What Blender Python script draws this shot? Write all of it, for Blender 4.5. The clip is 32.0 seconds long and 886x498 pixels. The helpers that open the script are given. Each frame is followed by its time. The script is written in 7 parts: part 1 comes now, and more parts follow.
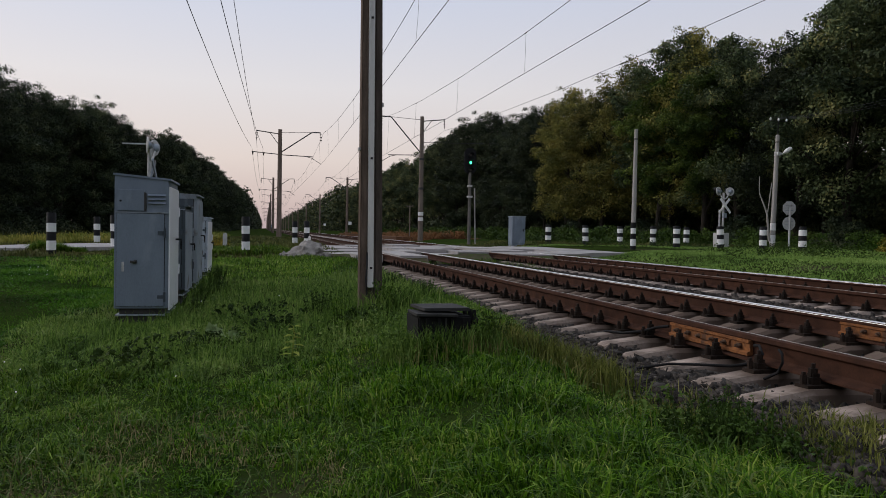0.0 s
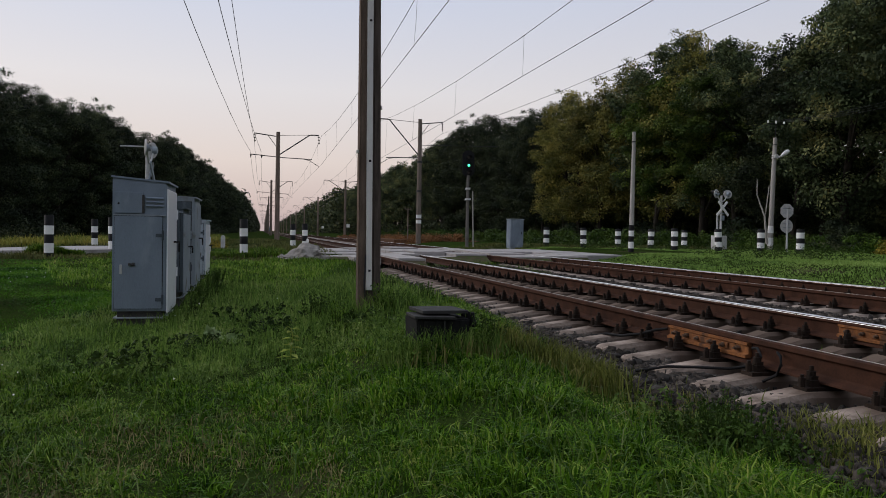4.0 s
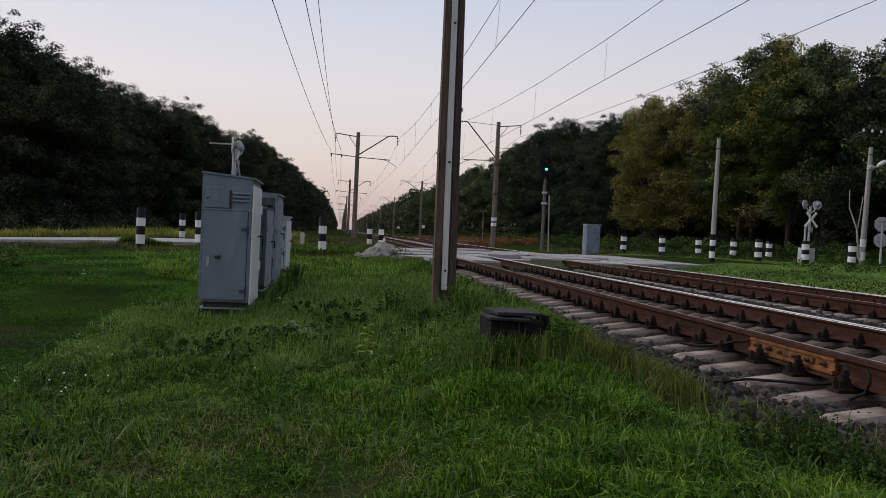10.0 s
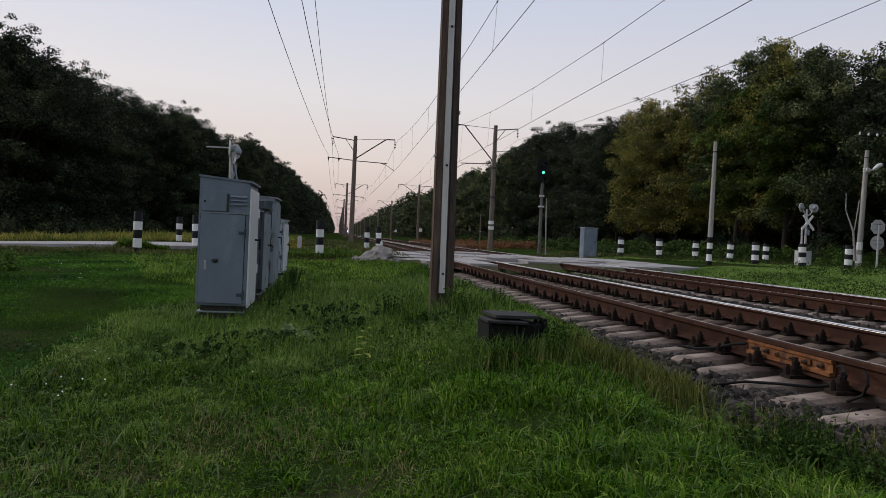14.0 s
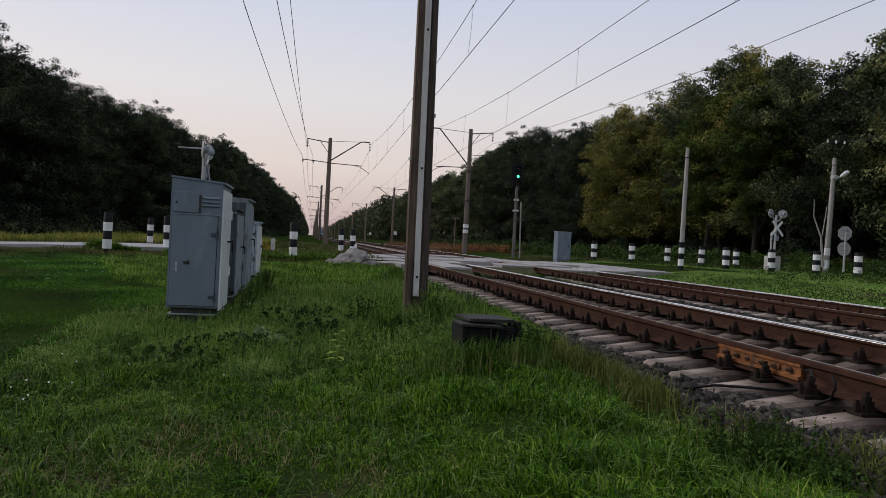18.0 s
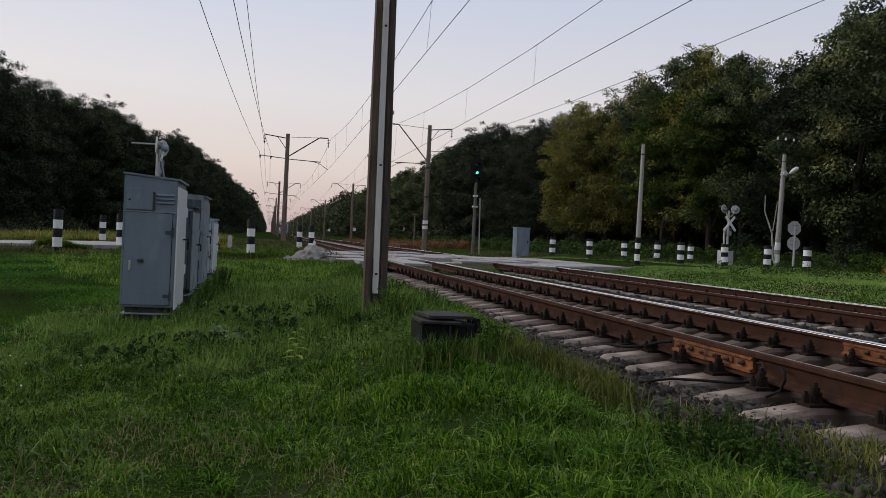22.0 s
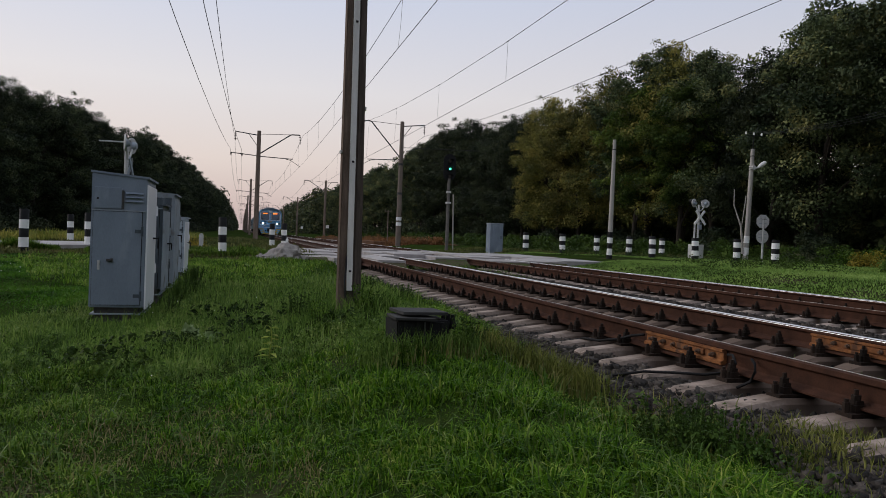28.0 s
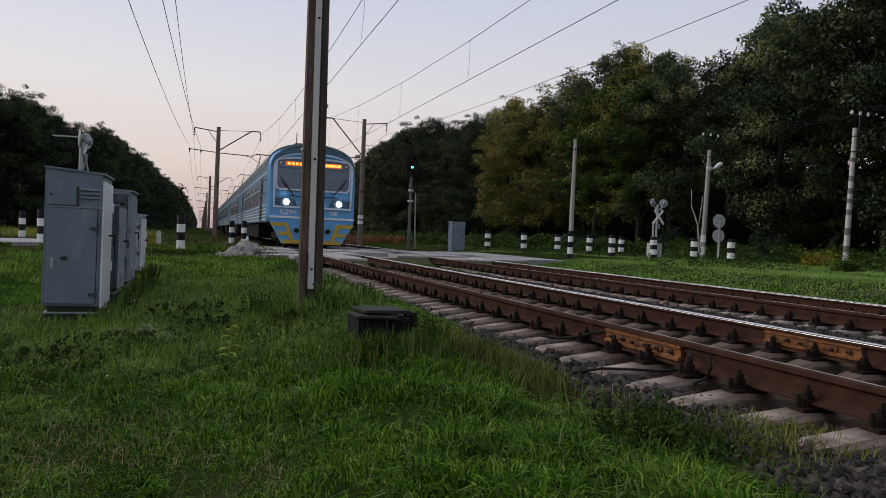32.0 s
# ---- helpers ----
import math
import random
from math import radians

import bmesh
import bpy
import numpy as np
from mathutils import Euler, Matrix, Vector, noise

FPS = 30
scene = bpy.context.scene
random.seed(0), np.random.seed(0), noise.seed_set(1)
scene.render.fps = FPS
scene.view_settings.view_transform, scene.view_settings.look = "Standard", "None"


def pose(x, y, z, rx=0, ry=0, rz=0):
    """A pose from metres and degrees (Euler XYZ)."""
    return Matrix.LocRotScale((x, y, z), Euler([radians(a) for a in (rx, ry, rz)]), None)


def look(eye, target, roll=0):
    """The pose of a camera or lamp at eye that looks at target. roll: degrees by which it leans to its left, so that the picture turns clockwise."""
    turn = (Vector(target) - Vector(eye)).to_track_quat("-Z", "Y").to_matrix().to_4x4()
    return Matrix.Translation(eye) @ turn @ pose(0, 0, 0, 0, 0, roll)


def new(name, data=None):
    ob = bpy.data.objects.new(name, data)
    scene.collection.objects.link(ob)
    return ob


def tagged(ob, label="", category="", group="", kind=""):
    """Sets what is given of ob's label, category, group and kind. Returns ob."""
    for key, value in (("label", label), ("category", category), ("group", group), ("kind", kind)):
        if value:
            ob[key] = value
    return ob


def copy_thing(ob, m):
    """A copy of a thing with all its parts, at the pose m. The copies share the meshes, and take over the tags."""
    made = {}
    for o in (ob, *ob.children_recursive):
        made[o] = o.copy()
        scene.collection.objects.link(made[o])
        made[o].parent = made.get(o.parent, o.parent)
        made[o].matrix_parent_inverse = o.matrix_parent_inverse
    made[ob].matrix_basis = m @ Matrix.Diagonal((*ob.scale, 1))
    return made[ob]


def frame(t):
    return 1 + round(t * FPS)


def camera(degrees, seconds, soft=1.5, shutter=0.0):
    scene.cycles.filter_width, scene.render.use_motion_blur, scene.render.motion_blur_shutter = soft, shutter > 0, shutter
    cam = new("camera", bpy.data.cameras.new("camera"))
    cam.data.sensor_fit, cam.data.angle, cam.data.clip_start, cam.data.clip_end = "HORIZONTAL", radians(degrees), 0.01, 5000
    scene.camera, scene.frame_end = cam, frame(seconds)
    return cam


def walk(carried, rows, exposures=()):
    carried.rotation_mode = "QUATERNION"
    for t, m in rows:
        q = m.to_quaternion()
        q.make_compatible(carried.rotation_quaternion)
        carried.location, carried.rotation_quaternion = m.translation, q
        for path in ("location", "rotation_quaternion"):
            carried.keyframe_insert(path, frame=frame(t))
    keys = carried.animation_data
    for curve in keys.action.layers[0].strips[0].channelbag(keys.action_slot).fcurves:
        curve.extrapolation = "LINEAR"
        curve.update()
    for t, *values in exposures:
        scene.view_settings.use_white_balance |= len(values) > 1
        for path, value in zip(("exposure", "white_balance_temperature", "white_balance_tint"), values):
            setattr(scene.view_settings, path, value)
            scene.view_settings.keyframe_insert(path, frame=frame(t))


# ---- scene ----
# Plan: x to the right across the tracks, y along them away from the camera, z up; z = 0 is the top of the rails.
cam = camera(60.76, 32.0, soft=0.9)
PATH = [
    (0.0, 0.000, 0.000, 0.690, -13.25, -1.34, 1.00),
    (0.5, 0.008, 0.012, 0.692, -13.26, -1.32, 0.95),
    (1.0, -0.000, 0.009, 0.690, -13.30, -1.28, 1.00),
    (1.5, 0.000, 0.008, 0.689, -13.30, -1.26, 0.97),
    (2.0, 0.000, 0.005, 0.689, -13.30, -1.24, 0.93),
    (2.5, 0.005, 0.018, 0.688, -13.33, -1.21, 0.99),
    (3.0, 0.000, 0.006, 0.689, -13.36, -1.18, 0.94),
    (3.5, -0.002, 0.004, 0.690, -13.38, -1.15, 1.00),
    (5.5, -0.012, -0.009, 0.688, -13.44, -1.08, 0.98),
    (6.0, -0.016, -0.011, 0.684, -13.26, -0.46, 1.46),
    (6.5, -0.020, -0.020, 0.681, -8.20, -0.64, 1.76),
    (7.0, -0.023, -0.032, 0.677, -3.72, -2.45, 1.17),
    (7.5, -0.030, -0.042, 0.675, -2.94, -3.59, 1.13),
    (8.0, -0.032, -0.031, 0.678, -4.38, -3.29, 1.70),
    (8.5, -0.033, -0.037, 0.675, -5.89, -2.00, 2.41),
    (9.0, -0.032, -0.033, 0.676, -6.49, -1.42, 2.67),
    (9.5, -0.034, -0.036, 0.679, -7.32, -1.21, 2.77),
    (10.0, -0.034, -0.037, 0.678, -7.79, -1.13, 2.75),
    (10.5, -0.035, -0.032, 0.676, -7.88, -1.08, 2.72),
    (11.0, -0.034, -0.030, 0.677, -7.90, -1.06, 2.74),
    (11.5, -0.036, -0.036, 0.676, -7.91, -1.02, 2.72),
    (12.0, -0.040, -0.032, 0.677, -7.95, -1.00, 2.75),
    (12.5, -0.033, -0.030, 0.677, -7.94, -0.96, 2.69),
    (13.0, -0.034, -0.032, 0.676, -7.95, -0.94, 2.70),
    (13.5, -0.037, -0.036, 0.675, -7.97, -0.89, 2.68),
    (15.5, -0.035, -0.032, 0.674, -8.01, -0.81, 2.66),
    (16.0, -0.035, -0.033, 0.674, -8.40, -0.73, 2.80),
    (16.5, -0.037, -0.034, 0.679, -9.18, -0.66, 2.96),
    (17.0, -0.038, -0.034, 0.674, -9.39, -0.59, 2.98),
    (17.5, -0.036, -0.035, 0.679, -9.41, -0.59, 3.00),
    (18.0, -0.035, -0.025, 0.674, -9.90, -0.52, 3.06),
    (18.5, -0.037, -0.030, 0.677, -10.59, -0.46, 3.09),
    (19.0, -0.038, -0.031, 0.676, -11.09, -0.41, 3.13),
    (19.5, -0.036, -0.026, 0.677, -11.51, -0.39, 3.12),
    (20.0, -0.034, -0.024, 0.679, -11.80, -0.41, 3.03),
    (20.5, -0.034, -0.025, 0.679, -12.23, -0.51, 2.95),
    (21.0, -0.037, -0.028, 0.683, -12.63, -0.62, 2.87),
    (21.5, -0.039, -0.030, 0.680, -12.86, -0.66, 2.82),
    (22.0, -0.031, -0.025, 0.682, -12.97, -0.66, 2.80),
    (22.5, -0.035, -0.025, 0.682, -13.03, -0.66, 2.75),
    (23.0, -0.034, -0.021, 0.679, -13.15, -0.66, 2.68),
    (23.5, -0.032, -0.023, 0.679, -13.49, -0.73, 2.62),
    (24.0, -0.034, -0.024, 0.679, -14.09, -0.83, 2.47),
    (24.5, -0.034, -0.027, 0.682, -14.62, -0.92, 2.32),
    (25.0, -0.031, -0.022, 0.680, -14.72, -0.91, 2.29),
    (25.5, -0.030, -0.020, 0.679, -14.73, -0.88, 2.32),
    (27.5, -0.037, -0.029, 0.680, -14.97, -0.85, 2.25),
    (28.0, -0.031, -0.024, 0.681, -14.97, -0.85, 2.26),
    (28.5, -0.031, -0.025, 0.680, -14.97, -0.83, 2.25),
    (29.0, -0.033, -0.025, 0.678, -14.98, -0.78, 2.22),
    (29.5, -0.043, -0.026, 0.678, -15.03, -0.78, 2.23),
    (30.0, -0.039, -0.017, 0.677, -15.04, -0.75, 2.22),
    (30.5, -0.031, -0.022, 0.680, -15.02, -0.73, 2.23),
    (31.0, -0.035, -0.029, 0.683, -15.58, -0.86, 2.27),
    (31.5, -0.035, -0.026, 0.682, -16.75, -0.97, 2.31),
    (32.0, -0.034, -0.028, 0.679, -17.85, -0.85, 2.43),
]
walk(cam, [(t, pose(x, y, z, 90 + p, 0, w) @ pose(0, 0, 0, 0, 0, r)) for t, x, y, z, w, p, r in PATH],
     exposures=[(0, 0.0), (32, 0.0)])

# ---------------------------------------------------------------- sky and light
world = bpy.data.worlds.new("dusk_sky")
scene.world = world
world.use_nodes = True
wn, wl = world.node_tree.nodes, world.node_tree.links
wn.clear()
w_out, w_bg = wn.new("ShaderNodeOutputWorld"), wn.new("ShaderNodeBackground")
sky = wn.new("ShaderNodeTexSky")
sky.sky_type, sky.sun_disc = "NISHITA", False
sky.sun_elevation, sky.sun_rotation = radians(4.0), radians(-49)
sky.air_density, sky.dust_density, sky.ozone_density = 1.0, 1.5, 1.0
w_co, w_sep = wn.new("ShaderNodeTexCoord"), wn.new("ShaderNodeSeparateXYZ")
wl.new(w_co.outputs["Generated"], w_sep.inputs[0])
ramp = wn.new("ShaderNodeValToRGB")
for _ in range(5):
    ramp.color_ramp.elements.new(0.5)
SKY_STOPS = ((0.0, (0.475, 0.38, 0.395)), (0.03, (0.595, 0.48, 0.475)), (0.09, (0.725, 0.63, 0.605)),
             (0.18, (0.74, 0.71, 0.735)), (0.34, (0.56, 0.62, 0.785)), (0.60, (0.66, 0.72, 0.86)), (1.0, (0.68, 0.74, 0.88)))
for e, (at, c) in zip(ramp.color_ramp.elements, SKY_STOPS):
    e.position, e.color = at, (*c, 1)
wl.new(w_sep.outputs["Z"], ramp.inputs[0])
# the sun has gone down ahead, left of the line: that half of the sky is the brighter one
w_dot = wn.new("ShaderNodeVectorMath")
w_dot.operation = "DOT_PRODUCT"
w_dot.inputs[1].default_value = (-0.5, 0.866, 0.0)
wl.new(w_co.outputs["Generated"], w_dot.inputs[0])
w_west = wn.new("ShaderNodeMapRange")
w_west.inputs[1].default_value, w_west.inputs[2].default_value = -1.0, 1.0
w_west.inputs[3].default_value, w_west.inputs[4].default_value = 0.80, 1.17
wl.new(w_dot.outputs["Value"], w_west.inputs[0])
w_mul = wn.new("ShaderNodeVectorMath")
w_mul.operation = "SCALE"
wl.new(ramp.outputs[0], w_mul.inputs[0])
wl.new(w_west.outputs[0], w_mul.inputs[3])
w_sky = wn.new("ShaderNodeVectorMath")
w_sky.operation = "SCALE"
w_sky.inputs[3].default_value = 0.10
wl.new(sky.outputs[0], w_sky.inputs[0])
w_mix = wn.new("ShaderNodeMix")
w_mix.data_type = "RGBA"
w_mix.inputs[0].default_value = 0.86
wl.new(w_sky.outputs[0], w_mix.inputs[6])
wl.new(w_mul.outputs[0], w_mix.inputs[7])
wl.new(w_mix.outputs[2], w_bg.inputs[0])
w_bg.inputs[1].default_value = 1.0
wl.new(w_bg.outputs[0], w_out.inputs[0])

sun = new("sun", bpy.data.lights.new("sun", "SUN"))
sun.data.energy, sun.data.angle, sun.data.color = 1.25, radians(35), (1.0, 0.93, 0.86)
sun.matrix_world = look((-60, 42, 34), (0, 0, 0))


# ---------------------------------------------------------------- materials
def material(name, c1, c2=None, rough=0.8, metal=0.0, scale=6.0, fine=60.0, bump=0.15, depth=0.004, rnd=0.0, island=0.0,
             stain=None, stain_at=0.62, stain_scale=1.5, spec=0.12, trans=0.0, emit=None, power=0.0, stretch=None):
    """A surface of two tones at two scales, with relief; rnd and island vary it from piece to piece; stain lays patches over it."""
    m = bpy.data.materials.new(name)
    m.use_nodes = True
    n, l = m.node_tree.nodes, m.node_tree.links
    b = n["Principled BSDF"]
    b.inputs["Roughness"].default_value, b.inputs["Metallic"].default_value = rough, metal
    b.inputs["Specular IOR Level"].default_value = spec
    c2 = c2 or tuple(v * 0.72 for v in c1)
    co = n.new("ShaderNodeTexCoord")
    vec = co.outputs["Object"]
    if stretch:
        mp = n.new("ShaderNodeMapping")
        mp.inputs["Scale"].default_value = stretch
        l.new(vec, mp.inputs[0])
        vec = mp.outputs[0]
    t1, t2 = n.new("ShaderNodeTexNoise"), n.new("ShaderNodeTexNoise")
    t1.inputs["Scale"].default_value, t1.inputs["Detail"].default_value = scale, 6
    t2.inputs["Scale"].default_value, t2.inputs["Detail"].default_value = fine, 4
    l.new(vec, t1.inputs["Vector"])
    l.new(vec, t2.inputs["Vector"])
    add = n.new("ShaderNodeMath")
    add.operation = "MULTIPLY_ADD"
    add.inputs[1].default_value = 0.45
    l.new(t2.outputs[0], add.inputs[0])
    l.new(t1.outputs[0], add.inputs[2])
    fac = n.new("ShaderNodeMapRange")
    fac.inputs[1].default_value, fac.inputs[2].default_value = 0.48, 0.98
    l.new(add.outputs[0], fac.inputs[0])
    mix = n.new("ShaderNodeMix")
    mix.data_type = "RGBA"
    mix.inputs[6].default_value, mix.inputs[7].default_value = (*c2, 1), (*c1, 1)
    l.new(fac.outputs[0], mix.inputs[0])
    colour = mix.outputs[2]
    if stain:
        t3 = n.new("ShaderNodeTexNoise")
        t3.inputs["Scale"].default_value, t3.inputs["Detail"].default_value = stain_scale, 8
        l.new(vec, t3.inputs["Vector"])
        sm = n.new("ShaderNodeMapRange")
        sm.inputs[1].default_value, sm.inputs[2].default_value = stain_at - 0.08, stain_at + 0.08
        l.new(t3.outputs[0], sm.inputs[0])
        sx = n.new("ShaderNodeMix")
        sx.data_type = "RGBA"
        sx.inputs[7].default_value = (*stain, 1)
        l.new(sm.outputs[0], sx.inputs[0])
        l.new(colour, sx.inputs[6])
        colour = sx.outputs[2]
    for amount, node, out in ((rnd, "ShaderNodeObjectInfo", "Random"), (island, "ShaderNodeNewGeometry", "Random Per Island")):
        if amount:
            src = n.new(node)
            mr = n.new("ShaderNodeMapRange")
            mr.inputs[3].default_value, mr.inputs[4].default_value = 1 - amount, 1 + amount
            l.new(src.outputs[out], mr.inputs[0])
            sc = n.new("ShaderNodeVectorMath")
            sc.operation = "SCALE"
            l.new(colour, sc.inputs[0])
            l.new(mr.outputs[0], sc.inputs[3])
            colour = sc.outputs[0]
    l.new(colour, b.inputs["Base Color"])
    if bump:
        bp = n.new("ShaderNodeBump")
        bp.inputs["Strength"].default_value, bp.inputs["Distance"].default_value = bump, depth
        l.new(add.outputs[0], bp.inputs["Height"])
        l.new(bp.outputs[0], b.inputs["Normal"])
    if emit:
        b.inputs["Emission Color"].default_value, b.inputs["Emission Strength"].default_value = (*emit, 1), power
    if trans:
        tr = n.new("ShaderNodeBsdfTranslucent")
        ms = n.new("ShaderNodeMixShader")
        ms.inputs[0].default_value = trans
        l.new(colour, tr.inputs[0])
        l.new(b.outputs[0], ms.inputs[1])
        l.new(tr.outputs[0], ms.inputs[2])
        l.new(ms.outputs[0], n["Material Output"].inputs[0])
    return m


def leaf_material(name, tones, rnd=0.38, trans=0.15, gloss=(0.65, 0.12), clump=0.62, patchy=0.74):
    """Leaves: a ramp of tones by leaf, and a lighter or darker whole by tree."""
    m = bpy.data.materials.new(name)
    m.use_nodes = True
    n, l = m.node_tree.nodes, m.node_tree.links
    b = n["Principled BSDF"]
    b.inputs["Roughness"].default_value, b.inputs["Specular IOR Level"].default_value = gloss
    geo, inf, rp = n.new("ShaderNodeNewGeometry"), n.new("ShaderNodeObjectInfo"), n.new("ShaderNodeValToRGB")
    while len(rp.color_ramp.elements) < len(tones):
        rp.color_ramp.elements.new(0.5)
    for i, (e, c) in enumerate(zip(rp.color_ramp.elements, tones)):
        e.position, e.color = i / (len(tones) - 1), (*c, 1)
    ns = n.new("ShaderNodeTexNoise")
    ns.inputs["Scale"].default_value, ns.inputs["Detail"].default_value = clump, 3
    co = n.new("ShaderNodeTexCoord")
    l.new(co.outputs["Object"], ns.inputs["Vector"])
    mx = n.new("ShaderNodeMix")
    mx.inputs[0].default_value = patchy
    l.new(geo.outputs["Random Per Island"], mx.inputs[2])
    st = n.new("ShaderNodeMapRange")
    st.inputs[1].default_value, st.inputs[2].default_value = 0.34, 0.66
    l.new(ns.outputs[0], st.inputs[0])
    l.new(st.outputs[0], mx.inputs[3])
    l.new(mx.outputs[0], rp.inputs[0])
    mr = n.new("ShaderNodeMapRange")
    mr.inputs[3].default_value, mr.inputs[4].default_value = 1 - rnd, 1 + rnd
    l.new(inf.outputs["Random"], mr.inputs[0])
    sc = n.new("ShaderNodeVectorMath")
    sc.operation = "SCALE"
    l.new(rp.outputs[0], sc.inputs[0])
    l.new(mr.outputs[0], sc.inputs[3])
    l.new(sc.outputs[0], b.inputs["Base Color"])
    tr, ms = n.new("ShaderNodeBsdfTranslucent"), n.new("ShaderNodeMixShader")
    ms.inputs[0].default_value = trans
    l.new(sc.outputs[0], tr.inputs[0])
    l.new(b.outputs[0], ms.inputs[1])
    l.new(tr.outputs[0], ms.inputs[2])
    l.new(ms.outputs[0], n["Material Output"].inputs[0])
    return m


M_SOIL = material("grassy_soil", (0.030, 0.055, 0.009), (0.018, 0.024, 0.008), rough=0.95, scale=0.7, fine=9, bump=0.6, depth=0.03,
                  stain=(0.075, 0.058, 0.040), stain_at=0.66, stain_scale=0.45, spec=0.0)
M_GRASS = leaf_material("grass_blades", ((0.00794, 0.02013, 0.00147), (0.03179, 0.07687, 0.00588), (0.09379, 0.19034, 0.01618), (0.19072, 0.30196, 0.03676), (0.30991, 0.31568, 0.09927)), trans=0.25, gloss=(0.55, 0.10), clump=0.9, patchy=0.32)
M_LUSH = leaf_material("lush_blades", ((0.00496, 0.0163, 0.00155), (0.01902, 0.06158, 0.00233), (0.06284, 0.14847, 0.00621), (0.13229, 0.24903, 0.01552), (0.33072, 0.34774, 0.08692)), trans=0.25, gloss=(0.55, 0.10), clump=1.7, patchy=0.26)
M_HERB = leaf_material("sage_herb_leaves", ((0.02514, 0.05189, 0.00982), (0.09092, 0.16606, 0.02946), (0.20311, 0.31136, 0.06089), (0.3095, 0.36533, 0.12571)), trans=0.25, gloss=(0.6, 0.08), clump=1.6, patchy=0.40)
M_MOWN = leaf_material("mown_blades", ((0.00745, 0.02462, 0.00284), (0.02636, 0.07906, 0.00711), (0.06419, 0.15873, 0.01279), (0.12036, 0.22683, 0.02559)), trans=0.25, gloss=(0.6, 0.08), clump=0.7, patchy=0.65)
M_EARTH = material("worn_earth", (0.095, 0.076, 0.046), (0.042, 0.038, 0.020), rough=0.95, scale=5, fine=60, bump=0.8, depth=0.012, stain=(0.055, 0.075, 0.020), stain_at=0.55, stain_scale=7)
M_GRASS_DRY = leaf_material("meadow_blades", ((0.06, 0.10, 0.016), (0.13, 0.15, 0.028), (0.26, 0.23, 0.055), (0.40, 0.34, 0.08)), trans=0.3)
M_PALE_LEAF = leaf_material("silvery_leaves", ((0.156, 0.234, 0.104), (0.26, 0.351, 0.156), (0.416, 0.481, 0.26)), clump=3)
M_DUSTY = leaf_material("dusty_blades", ((0.028, 0.034, 0.010), (0.060, 0.068, 0.020), (0.105, 0.110, 0.032), (0.17, 0.16, 0.055)), trans=0.2, clump=0.5)
M_FAR_GRASS = leaf_material("far_lawn_blades", ((0.10412, 0.18451, 0.0429), (0.18375, 0.30355, 0.0663), (0.26337, 0.39878, 0.0897), (0.37975, 0.49997, 0.14625)), trans=0.25, gloss=(0.6, 0.1), clump=0.35, patchy=0.55)
M_LONG = leaf_material("long_pale_blades", ((0.04284, 0.09996, 0.01147), (0.08568, 0.1666, 0.02295), (0.15708, 0.2499, 0.0459), (0.2549, 0.29738, 0.11054)), trans=0.25, gloss=(0.5, 0.12), clump=2.0, patchy=0.3)
M_SHOULDER = leaf_material("shoulder_blades", ((0.030, 0.038, 0.008), (0.085, 0.100, 0.020), (0.165, 0.175, 0.040), (0.30, 0.28, 0.10)), trans=0.2, gloss=(0.55, 0.1), clump=2.0, patchy=0.4)
M_STALK = leaf_material("pale_stalk_leaves", ((0.196, 0.2565, 0.0455), (0.336, 0.3915, 0.078), (0.504, 0.513, 0.13)), trans=0.25, clump=3)
M_DRY_LITTER = leaf_material("dry_litter", ((0.05, 0.045, 0.018), (0.11, 0.095, 0.040), (0.20, 0.165, 0.075), (0.34, 0.28, 0.14)), trans=0.15, clump=3.0, patchy=0.4)
M_RUST_LEAF = leaf_material("rusty_weeds", ((0.07, 0.035, 0.015), (0.15, 0.070, 0.028), (0.24, 0.115, 0.045)), clump=1.0)
M_STRAW = leaf_material("straw_stalks", ((0.16, 0.15, 0.05), (0.30, 0.27, 0.10), (0.48, 0.42, 0.20)), trans=0.2, clump=3)
M_WEED = leaf_material("weed_leaves", ((0.0199, 0.04511, 0.00724), (0.05606, 0.10525, 0.01449), (0.12659, 0.18794, 0.03105)))
M_BANK = leaf_material("bank_weed_leaves", ((0.01458, 0.03356, 0.0058), (0.04107, 0.07831, 0.01159), (0.09274, 0.13984, 0.02484)))
M_LEAF = leaf_material("oak_leaves", ((0.009, 0.015, 0.008), (0.032, 0.047, 0.021), (0.09, 0.114, 0.048), (0.25, 0.228, 0.082)))
# oak leaf tones darkened: the shade of the west woods is put into the colour
M_LEAF_SHADED = leaf_material("shade_toned_leaves", ((0.00504, 0.0084, 0.00504), (0.01596, 0.0252, 0.01176), (0.04536, 0.06048, 0.02772), (0.1092, 0.11928, 0.05376)))
M_LEAF_WARM = leaf_material("turning_leaves", ((0.02002, 0.02859, 0.00869), (0.07563, 0.08374, 0.01956), (0.18906, 0.17155, 0.0413), (0.33365, 0.2706, 0.06955)))
M_LEAF_FRESH = leaf_material("fresh_leaves", ((0.009, 0.020, 0.004), (0.032, 0.062, 0.010), (0.090, 0.135, 0.022), (0.22, 0.26, 0.045)))
M_LEAF_YELLOW = leaf_material("yellow_leaves", ((0.06, 0.07, 0.01), (0.20, 0.16, 0.02), (0.36, 0.25, 0.03)))
M_BARK = material("bark", (0.042, 0.034, 0.027), (0.020, 0.017, 0.014), rough=0.95, scale=4, fine=30, bump=0.8, depth=0.03, stretch=(4, 4, 0.7))
M_BALLAST = material("ballast_bed", (0.028, 0.021, 0.017), (0.012, 0.008, 0.006), rough=0.95, scale=14, fine=40, bump=1.0, depth=0.03, spec=0.2)
